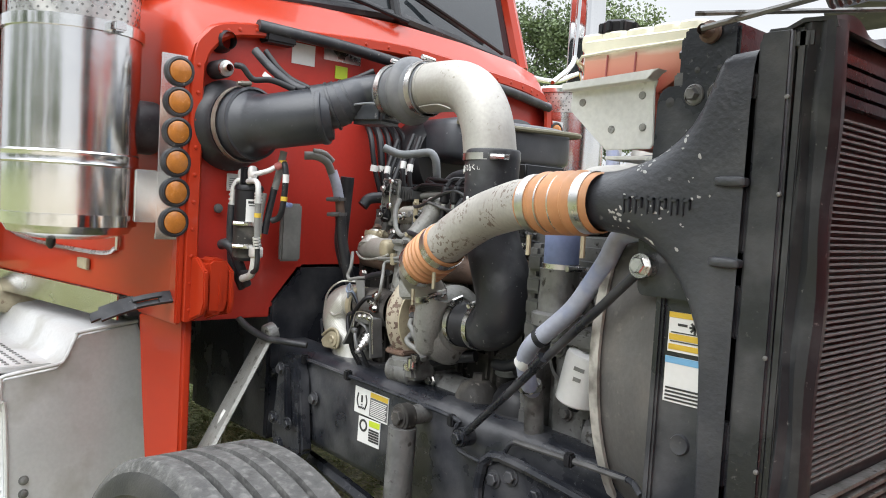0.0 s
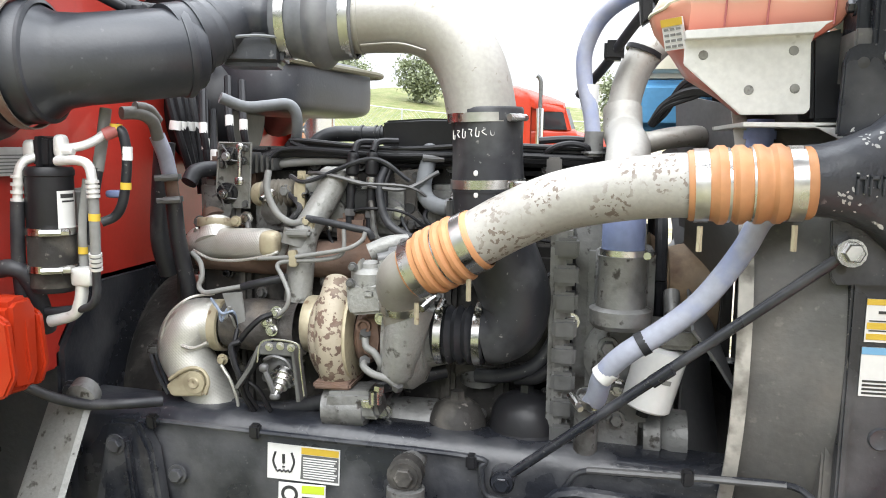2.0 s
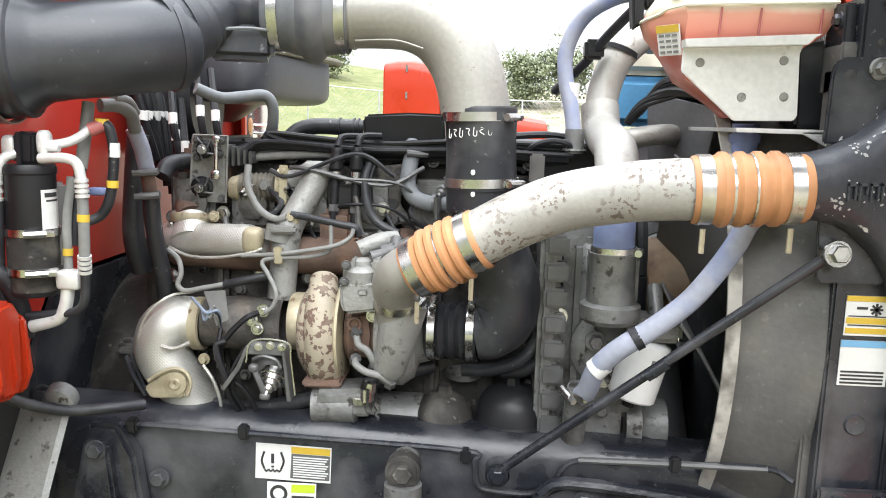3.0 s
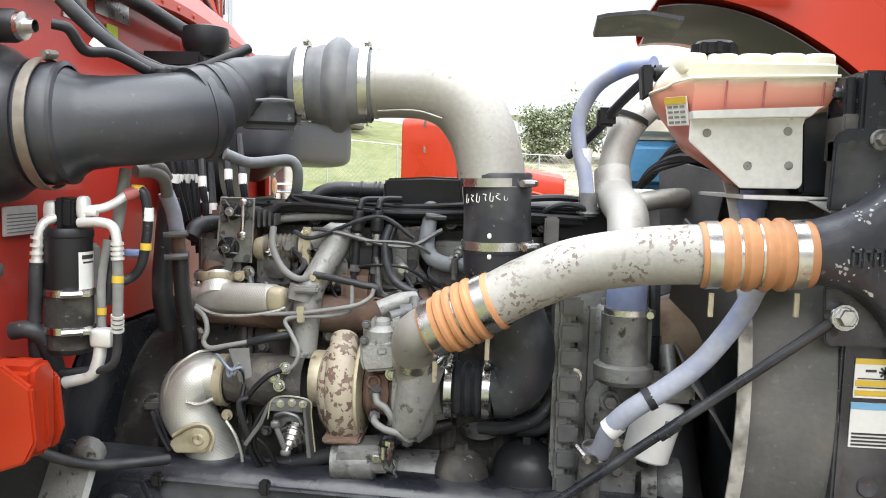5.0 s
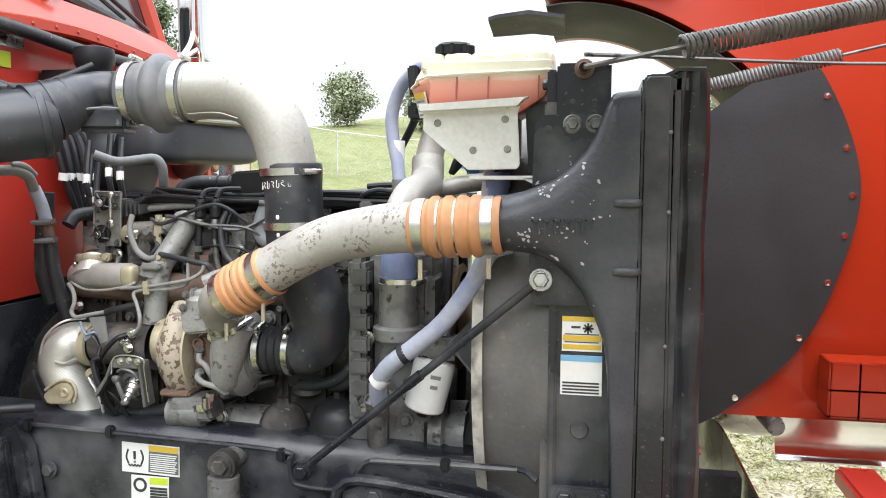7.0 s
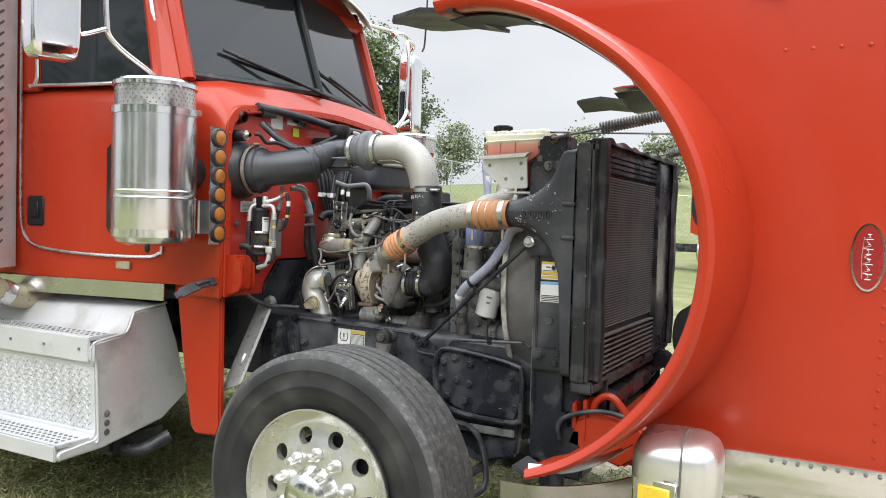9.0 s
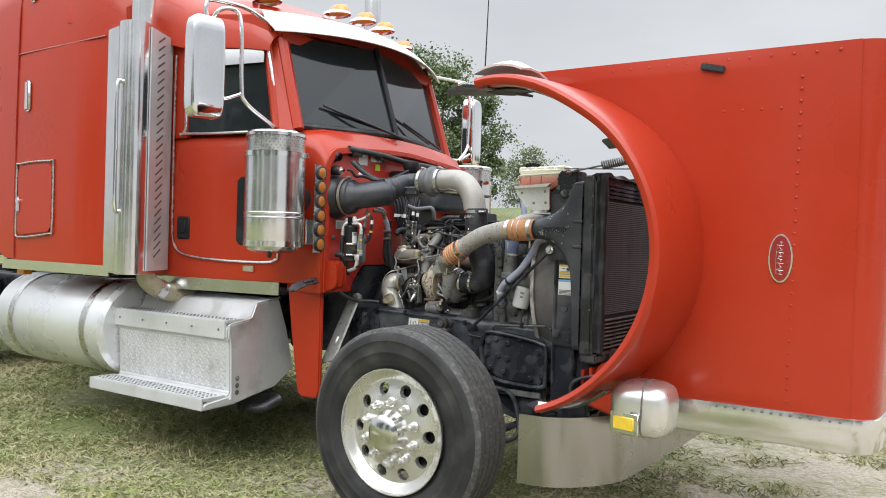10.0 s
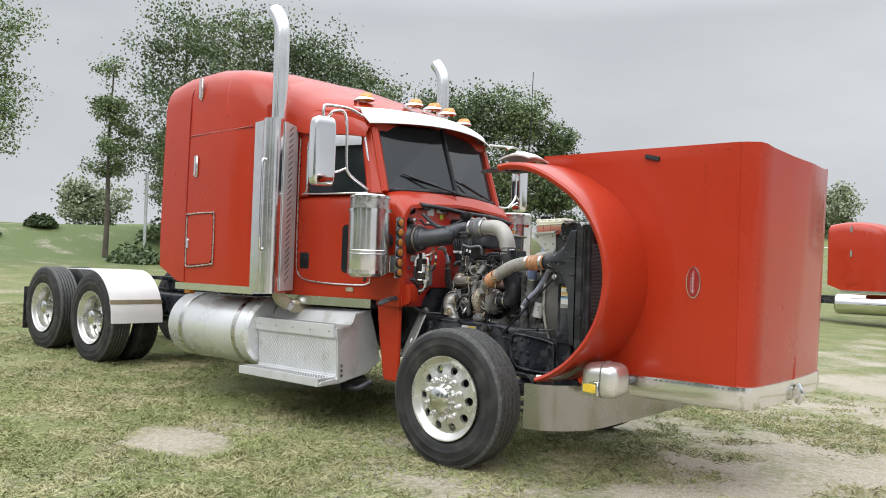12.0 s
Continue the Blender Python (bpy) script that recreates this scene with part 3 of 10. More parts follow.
# side flange below the cowl with its rivets
part("cowl_side", box(-2.33, -2.06, 0.985, 1.005, 1.08, 1.80, 0.005), RED, cab)
part("sill_strip", sheet([[(x, cab_y(x) - 0.012, z) for z in (1.055, 1.06, 1.125, 1.13)] for x in (-3.34, -2.8, -2.34)], 0.006), BRIGHTSILL, cab, "polished stainless sill strip")
part("sill_strip", flipped(sheet([[(x, cab_y(x) - 0.012, z) for z in (1.055, 1.06, 1.125, 1.13)] for x in (-3.34, -2.8, -2.34)], 0.006)), POLISH, cab, "polished stainless sill strip")
part("cab_floor", box(-3.36, -2.36, 0.97, 2.56, 1.06, 1.10), BLACK, cab)


def greenhouse():
    """Pillars and roof over the belt line, with openings left for the glass."""
    out = []
    # windscreen pillars and door window frames, both sides
    for s in (1, -1):
        a = []
        a.append(("pillar", tube([(-2.27, 0.985, 2.03), (-2.44, 1.005, 2.58)], 0.036, 8, 2)))
        a.append(("pillar", tube([(-2.38, 0.925, 2.03), (-2.52, 0.965, 2.58)], 0.030, 8, 2)))
        a.append(("pillar", sheet([[(-2.27, 0.96, 2.02), (-2.38, 0.90, 2.02)], [(-2.44, 0.985, 2.59), (-2.53, 0.945, 2.59)]], 0.03)))
        a.append(("door_frame", tapered(prism([(-3.36, 2.0), (-3.08, 2.0), (-3.08, 2.45), (-3.02, 2.52), (-2.50, 2.52), (-2.46, 2.60), (-2.5, 2.72), (-3.36, 2.80)], "y", 0.872, 0.905, 0.006))))
        out += a if s > 0 else [(q, flipped(d)) for q, d in a]
    # roof, flowing forward and down from the sleeper
    rows = []
    for x, half in ((-3.9, ((0.515, 2.75), (0.523, 2.93), (0.55, 3.07), (0.605, 3.155), (0.715, 3.205), (1.22, 3.265), (MID, 3.28))), (-3.4, ((0.62, 2.66), (0.64, 2.80), (0.68, 2.90), (0.76, 2.98), (0.88, 3.04), (1.25, 3.14), (MID, 3.17))), (-3.25, ((0.72, 2.60), (0.73, 2.74), (0.76, 2.83), (0.83, 2.91), (0.94, 2.97), (1.28, 3.08), (MID, 3.11))), (-3.1, ((0.80, 2.56), (0.806, 2.68), (0.83, 2.77), (0.89, 2.85), (0.99, 2.91), (1.3, 3.02), (MID, 3.05))), (-2.8, ((0.85, 2.54), (0.856, 2.65), (0.88, 2.72), (0.94, 2.79), (1.04, 2.87), (1.35, 2.94), (MID, 2.96))), (-2.6, ((0.88, 2.52), (0.885, 2.61), (0.91, 2.67), (0.97, 2.755), (1.07, 2.81), (1.4, 2.86), (MID, 2.875))), (-2.48, ((0.90, 2.50), (0.905, 2.56), (0.93, 2.62), (0.99, 2.685), (1.1, 2.74), (1.4, 2.80), (MID, 2.825))), (-2.44, ((0.905, 2.49), (0.91, 2.53), (0.935, 2.57), (0.995, 2.61), (1.1, 2.64), (1.4, 2.67), (MID, 2.69)))):
        h = [(x, y, z) for y, z in half]
        rows.append(h + [(x, 2 * MID - y, z) for x, y, z in reversed(h[:-1])])
    out.append(("roof_panel", sheet(rows, 0.012)))
    out.append(("header", box(-2.50, -2.42, 0.98, 2.55, 2.56, 2.64, 0.01)))
    return out


for q, d in greenhouse():
    part(q, d, RED, cab)


def pane(corners, thick=0.006):
    return sheet([[corners[0], corners[1]], [corners[3], corners[2]]], thick)


R0, R1, C0, C1 = (-2.285, 1.005, 2.055), (-2.452, 1.02, 2.612), (-2.15, MID - 0.012, 2.085), (-2.345, MID - 0.012, 2.665)
part("windscreen", pane((R0, C0, C1, R1)), GLASSDARK, cab, "dark tinted two-piece windscreen")
part("windscreen", flipped(pane((R0, C0, C1, R1))), GLASSDARK, cab, "dark tinted two-piece windscreen")
part("centre_post", tube([(-2.135, MID, 2.07), (-2.335, MID, 2.675)], 0.018, 8, 2), PLASTIC, cab)
for s in (1, -1):
    d = join(tube([R0, C0], 0.022, 8, 2), tube([R0, R1], 0.014, 8, 2))
    part("windscreen_seal", d if s > 0 else flipped(d), RUBBER, cab, "black rubber windscreen seal")
for s in (1, -1):
    d = tapered(prism([(-3.085, 2.02), (-2.39, 2.01), (-2.47, 2.49), (-2.51, 2.525), (-3.02, 2.525), (-3.085, 2.45)], "y", 0.882, 0.888, 0))
    t = tapered(tube([(-2.39, 0.868, 2.022), (-3.08, 0.868, 2.027), (-3.085, 0.868, 2.06), (-3.085, 0.868, 2.43), (-3.06, 0.868, 2.50), (-3.0, 0.868, 2.525), (-2.52, 0.868, 2.53), (-2.47, 0.868, 2.49), (-2.38, 0.868, 2.03)], 0.009, 8, 4))
    part("side_window", d if s > 0 else flipped(d), GLASSDARK, cab, "dark tinted door window")
    part("window_trim", t if s > 0 else flipped(t), POLISH, cab)
    v = tapered(sheet([[(-3.08, 0.852, 2.42), (-3.06, 0.855, 2.50), (-3.0, 0.862, 2.53)], [(-2.80, 0.850, 2.43), (-2.80, 0.853, 2.50), (-2.80, 0.862, 2.535)], [(-2.49, 0.855, 2.43), (-2.49, 0.858, 2.48), (-2.51, 0.862, 2.53)]], 0.004))
    part("window_visor", v if s > 0 else flipped(v), POLISH, cab, "polished vent visor over the door window")
    # door outline, low window, handle
    seam = tube([(x, cab_y(x) - 0.012, z) for x, z in ((-3.165, 2.52), (-3.17, 2.1), (-3.165, 1.50), (-3.155, 1.36), (-3.12, 1.30), (-3.045, 1.268), (-2.90, 1.253), (-2.707, 1.245), (-2.45, 1.246), (-2.375, 1.265), (-2.36, 1.31), (-2.36, 1.7), (-2.355, 1.95))], 0.007, 6, 4)
    part("door_seam", seam if s > 0 else flipped(seam), SATIN, cab, "bright door edge trim")
    lw = tapered(prism([(-2.672, 1.37), (-2.65, 1.342), (-2.50, 1.335), (-2.48, 1.36), (-2.48, 1.73), (-2.50, 1.755), (-2.645, 1.757), (-2.672, 1.73)], "y", 0.860, 0.878, 0.006))
    part("lower_window", lw if s > 0 else flipped(lw), GLASSDARK, cab, "small dark lower door window")
    hd = join(tapered(box(-3.133, -3.03, 0.857, 0.875, 1.366, 1.508, 0.008, 3)))
    hp = part("door_handle", hd if s > 0 else flipped(hd), PLASTIC, cab, "black recessed door handle")
    h2 = tapered(box(-3.108, -3.053, 0.848, 0.860, 1.403, 1.483, 0.006, 3))
    part("lever", h2 if s > 0 else flipped(h2), PLASTIC, hp)
part("maker_plate", box(-2.62, -2.53, cab_y(-2.575) - 0.008, cab_y(-2.575) + 0.002, 1.185, 1.22, 0.002), TAN, cab, "small beige maker's plate")

# sun visor and roof marker lamps
rows = []
for x, bow, z in ((-2.50, 0.10, 2.815), (-2.36, 0.15, 2.79), (-2.27, 0.21, 2.735), (-2.175, 0.225, 2.665), (-2.17, 0.23, 2.655)):
    rows.append([(x - bow * u * u, MID + 0.86 * u, z - 0.050 * u * u) for u in [i / 8 - 1 for i in range(17)]])
part("sun_visor", sheet(rows, 0.008), WHITE, cab, "white external sun visor")
for y in (1.08, 1.53, 1.765, 2.0, 2.45):
    xx = -2.46 - 0.42 * (y - MID) ** 2
    zz = 2.880 - 0.02 * abs(y - MID)
    mk = part("marker_lamp", moved(lathe([(0, 0.085), (0.016, 0.08), (0.028, 0.06)], (0, 0, 0), (0, 0, 1), 20), Matrix.Translation((xx, y, zz - 0.014)) @ Matrix.Diagonal((1.25, 0.9, 1, 1))), CHROME, cab, "chrome marker lamp base")
    part("lens", moved(lathe([(0, 0.04), (0.02, 0.038), (0.038, 0.025), (0.042, 0.0)], (0, 0, 0), (0, 0, 1), 16), Matrix.Translation((xx + 0.02, y, zz - 0.004)) @ Matrix.Diagonal((2.0, 1.2, 1.35, 1))), AMBER, mk, "amber lens")

# wipers
for y0, y1 in ((1.79, 1.22), (2.36, 1.83)):
    fx = lambda y: -2.15 - 0.17 * abs(y - MID) - 0.0  # noqa: E731
    w = part("wiper", tube([(fx(y0) + 0.05, y0, 2.065), (fx((y0 + y1) / 2) + 0.035, (y0 + y1) / 2, 2.125), (fx(y1) - 0.01, y1 + 0.05, 2.185)], 0.008, 8), PLASTIC, cab, "black wiper arm")
    part("blade", tube([(fx(y0) - 0.005, y0 - 0.06, 2.10), (fx(y1) - 0.03, y1 - 0.02, 2.205)], 0.009, 6), RUBBER, w)

# ---- sleeper ----


def sleeper_body():
    rows = []
    for x, zs, inset, y in ((-4.98, 3.13, 0.16, 0.56), (-4.94, 3.18, 0.13, 0.525), (-4.6, 3.24, 0.13, 0.515), (-4.2, 3.25, 0.14, 0.515), (-3.8, 3.20, 0.16, 0.52), (-3.5, 3.10, 0.2, 0.54), (-3.38, 3.0, 0.26, 0.62)):
        b = 1.20 + (0.14 if x < -4.9 else 0.0) - (0.03 if x > -4.6 else 0)
        half = [(x, y, b), (x, y - 0.006, 1.7), (x, y, 2.4), (x, y + 0.01, zs - 0.28), (x, y + 0.035, zs - 0.14), (x, y + 0.09, zs - 0.05), (x, y + 0.2, zs), (x, y + 0.7, zs + 0.06), (x, MID, zs + 0.075)]
        rows.append(half + [(p[0], 2 * MID - p[1], p[2]) for p in reversed(half[:-1])])
    return sheet(rows, 0.015)


sleeper = part("sleeper", sleeper_body(), RED, truck, "red sleeper box")
part("rear_wall", prism([(0.56, 1.34), (0.565, 3.0), (0.65, 3.1), (0.76, 3.14), (MID, 3.20), (2.77, 3.14), (2.88, 3.1), (2.965, 3.0), (2.97, 1.34)], "x", -4.975, -4.955, 0.003), RED, sleeper)
part("front_wall", prism([(0.60, 1.17), (0.60, 2.8), (0.8, 2.95), (MID, 3.06), (2.73, 2.95), (2.93, 2.8), (2.93, 1.17)], "x", -3.40, -3.38, 0.003), RED, sleeper)
for s in (1, -1):
    st = sheet([[(x, 0.505, z) for z in (1.125, 1.13, 1.185, 1.19)] for x in (-4.6, -4.0, -3.36)], 0.006)
    part("sill_strip", st if s > 0 else flipped(st), POLISH, sleeper, "polished stainless sill strip")
    hs = join(prism([(-4.43, 1.39), (-4.43, 1.79), (-4.40, 1.83), (-4.05, 1.84), (-4.015, 1.81), (-4.015, 1.42), (-4.05, 1.385), (-4.40, 1.36)], "y", 0.503, 0.512, 0.003))
    dr = part("locker_door", hs if s > 0 else flipped(hs), RED, sleeper, "red luggage locker door")
    tr = tube([(-4.445, 0.503, 1.38), (-4.445, 0.503, 1.80), (-4.40, 0.503, 1.845), (-4.04, 0.503, 1.855), (-4.0, 0.503, 1.815), (-4.0, 0.503, 1.415), (-4.04, 0.503, 1.375), (-4.405, 0.503, 1.345), (-4.445, 0.503, 1.39)], 0.007, 8, 4)
    part("trim", tr if s > 0 else flipped(tr), SATIN, dr)
    lk = join(lathe([(0, 0.02), (0.015, 0.018), (0.015, 0)], (-4.41, 0.502, 1.59), (0, -1, 0), 14), box(-4.425, -4.395, 0.49, 0.502, 1.52, 1.62, 0.004))
    part("latch", lk if s > 0 else flipped(lk), CHROME, dr)
    for z0, xx in ((2.94, -4.31), (2.20, -4.33)):
        h = join(box(xx - 0.03, xx + 0.03, 0.49 + (0.012 if z0 > 2.5 else 0), 0.52 + (0.012 if z0 > 2.5 else 0), z0, z0 + 0.21, 0.014, 3))
        part("grab_handle", h if s > 0 else flipped(h), POLISH, sleeper, "polished vertical handle")
    sm = join(tube([(-4.47, 0.512, 1.2), (-4.475, 0.508, 1.7), (-4.475, 0.512, 2.4), (-4.475, 0.522, 2.93), (-4.475, 0.56, 3.10), (-4.475, 0.66, 3.21)], 0.006, 6), tube([(-4.47, 0.513, 2.60), (-3.5, 0.535, 2.62)], 0.005, 6))
    part("panel_seam", sm if s > 0 else flipped(sm), SIGNRED, sleeper)

# ---- exhaust stacks with polished shields ----
for s in (1, -1):
    plan = [(-3.44, 0.56), (-3.42, 0.50), (-3.27, 0.47)] + [(-3.135 - 0.095 * math.cos(radians(a)), 0.49 - 0.085 * math.sin(radians(a))) for a in range(10, 180, 20)] + [(-3.045, 0.50), (-3.055, 0.53), (-3.20, 0.80), (-3.40, 0.82)]
    sh = prism(plan, "z", 1.15, 2.64, 0.004)
    shield = part("exhaust_shield", sh if s > 0 else moved(flipped(sh), Matrix.Translation((0, -0.19, 0))), WAVY, truck, "polished exhaust heat shield")
    lp = prism([(-3.057, 0.54), (-3.194, 0.795), (-3.186, 0.799), (-3.049, 0.544)], "z", 1.17, 2.62, 0.001)
    part("louvre_panel", lp if s > 0 else flipped(lp), STEPALU, shield, "punched side of the shield")
    pts = [(-3.19, 0.58, 2.6), (-3.19, 0.58, 2.9), (-3.19, 0.58, 3.3), (-3.20, 0.58, 3.47), (-3.24, 0.58, 3.56), (-3.30, 0.58, 3.63)]
    p = tube(pts, 0.066, 20, 6)
    part("stack_pipe", p if s > 0 else moved(flipped(p), Matrix.Translation((0, -0.19, 0))), POLISH, shield, "polished exhaust stack with turned-out tip")
    g = tube([(-3.13, 0.41, 1.52), (-3.13, 0.378, 1.55), (-3.13, 0.375, 1.9), (-3.13, 0.378, 2.25), (-3.13, 0.41, 2.28)], 0.012, 10)
    part("grab_bar", g if s > 0 else flipped(g), CHROME, shield)
    copies("louvre", moved(box(-0.003, 0.004, 0, 0.10, -0.006, 0.006, 0.002), Matrix.Rotation(radians(28), 4, "Z") @ Matrix.Rotation(radians(30), 4, "X")), STEELLINE, shield, [(-3.092, 0.62, 1.25 + 0.05 * i) for i in range(27)], mirror=s < 0)
    e = tube([(-3.175, 0.62, 1.17), (-3.17, 0.65, 1.10), (-3.16, 0.74, 1.045), (-3.15, 0.95, 1.0)], 0.056, 16)
    part("exhaust_elbow", e if s > 0 else flipped(e), TAN, shield, "heat-stained beige exhaust elbow")
    b = ring((-3.16, 0.73, 1.05), (0.1, 1, -0.5), 0.057, 0.05, 0.004)
    part("elbow_clamp", b if s > 0 else flipped(b), SATIN, shield)

# ---- mirrors ----
for s in (1, -1):
    d = superbox((-2.515, 0.50, 2.32), (0.06, 0.10, 0.28), Matrix.Rotation(radians(-12), 3, "Z"), 0.3)
    out = Matrix.Translation((0, -0.26, 0))
    mir = part("mirror", d if s > 0 else flipped(moved(d, out)), CHROME, truck, "chrome west-coast door mirror")
    arms = join(tube([(-2.515, 0.50, 2.60), (-2.515, 0.50, 2.67), (-2.51, 0.53, 2.70), (-2.46, 0.72, 2.70), (-2.44, 0.86, 2.66)], 0.012, 10), tube([(-2.51, 0.54, 2.60), (-2.46, 0.56, 2.65), (-2.45, 0.66, 2.66), (-2.43, 0.68, 2.55), (-2.43, 0.69, 2.25), (-2.42, 0.72, 2.15), (-2.38, 0.90, 2.04)], 0.012, 10), tube([(-2.51, 0.53, 2.15), (-2.46, 0.60, 2.16), (-2.43, 0.69, 2.20)], 0.010, 10))
    if s < 0:
        arms = join(moved(arms, out), tube([(-2.43, 0.40, 2.12), (-2.40, 0.62, 2.05), (-2.36, 0.95, 2.04)], 0.012, 10), tube([(-2.46, 0.45, 2.70), (-2.44, 0.9, 2.66)], 0.012, 10))
    part("mirror_arm", arms if s > 0 else flipped(arms), CHROME, mir, "chrome tube mirror arms")
    if s < 0:
        part("whip_antenna", tube([(-2.42, 3.28, 2.62), (-2.41, 3.30, 2.75), (-2.40, 3.32, 3.54)], lambda t: 0.007 - 0.003 * t, 8), PLASTIC, mir, "thin black whip antenna")

# ---- air cleaners ----


def air_cleaner(flip):
    ax, ay = -2.197, 0.745
    body = lathe([(1.315, 0.05), (1.31, 0.10), (1.325, 0.148), (1.35, 0.162), (1.36, 0.164), (1.498, 0.165), (1.500, 0.1675), (1.503, 0.1685), (1.507, 0.167), (1.525, 0.167), (1.529, 0.1685), (1.532, 0.1675), (1.534, 0.165), (1.86, 0.165)], (ax, ay, 0), (0, 0, 1), 40)
    f = flipped if flip else (lambda d: d)
    b = part("air_cleaner", f(body), WAVY, truck, "polished cylindrical external air cleaner, dented")
    part("screen", f(lathe([(1.865, 0.158), (1.95, 0.158)], (ax, ay, 0), (0, 0, 1), 40)), SATIN, b, "perforated intake screen")
    part("cap", f(lathe([(1.945, 0.160), (1.948, 0.166), (1.965, 0.166), (1.975, 0.155), (1.98, 0.08), (1.98, 0.0)], (ax, ay, 0), (0, 0, 1), 40)), POLISH, b)
    part("strap", f(ring((ax, ay, 1.848), (0, 0, 1), 0.166, 0.028, 0.006, 40)), POLISH, b)
    part("strap", f(ring((ax, ay, 1.360), (0, 0, 1), 0.1645, 0.030, 0.003, 40)), POLISH, b)
    part("strap_lug", f(box(ax + 0.13, ax + 0.20, ay + 0.03, ay + 0.06, 1.835, 1.86, 0.004)), POLISH, b)
    bits = []
    for i in range(5):
        z = 1.875 + 0.016 * i
        for k in range(44):
            a = 2 * math.pi * (k + 0.5 * (i % 2)) / 44
            c = Vector((ax + 0.1585 * math.cos(a), ay + 0.1585 * math.sin(a), z))
            u, w = Vector((-math.sin(a), math.cos(a), 0)) * 0.0042, Vector((0, 0, 0.0038))
            bits.append(([tuple(c + u), tuple(c + w), tuple(c - u), tuple(c - w)], [(0, 1, 2, 3)]))
    tagged(part("perforation", f(join(*bits)), GREYIRON, b, "dark punched holes"), kind="stuff")
    part("bracket", f(box(-2.078, -2.066, 0.865, 0.925, 1.36, 1.50, 0.003)), POLISH, b)
    part("inlet_elbow", f(tube([(ax - 0.02, ay + 0.12, 1.62), (ax - 0.02, 1.0, 1.62)], 0.075, 16, 2)), RUBBER, b)
    part("drain_valve", f(lathe([(0, 0.012), (-0.02, 0.012), (-0.03, 0.004)], (ax + 0.02, ay - 0.05, 1.31), (0, 0, 1), 10)), RUBBER, b)


air_cleaner(False)
air_cleaner(True)


def lamp_bar(f):
    plate = part("marker_lamp_panel", f(box(-2.075, -2.068, 0.925, 1.022, 1.315, 1.815, 0.001)), POLISH, truck, "polished panel with six round amber lamps")
    for i in range(6):
        z = 1.77 - 0.0815 * i
        part("grommet", f(lathe([(0, 0.041), (0.010, 0.040), (0.012, 0.034), (0.008, 0.030)], (-2.068, 0.974, z), (1, 0, 0), 24)), RUBBER, plate)
        part("lens", f(lathe([(0.004, 0.031), (0.012, 0.030), (0.016, 0.020), (0.017, 0.0)], (-2.068, 0.974, z), (1, 0, 0), 24)), DIMAMBER, plate, "round amber lens")


lamp_bar(lambda d: d)
lamp_bar(flipped)

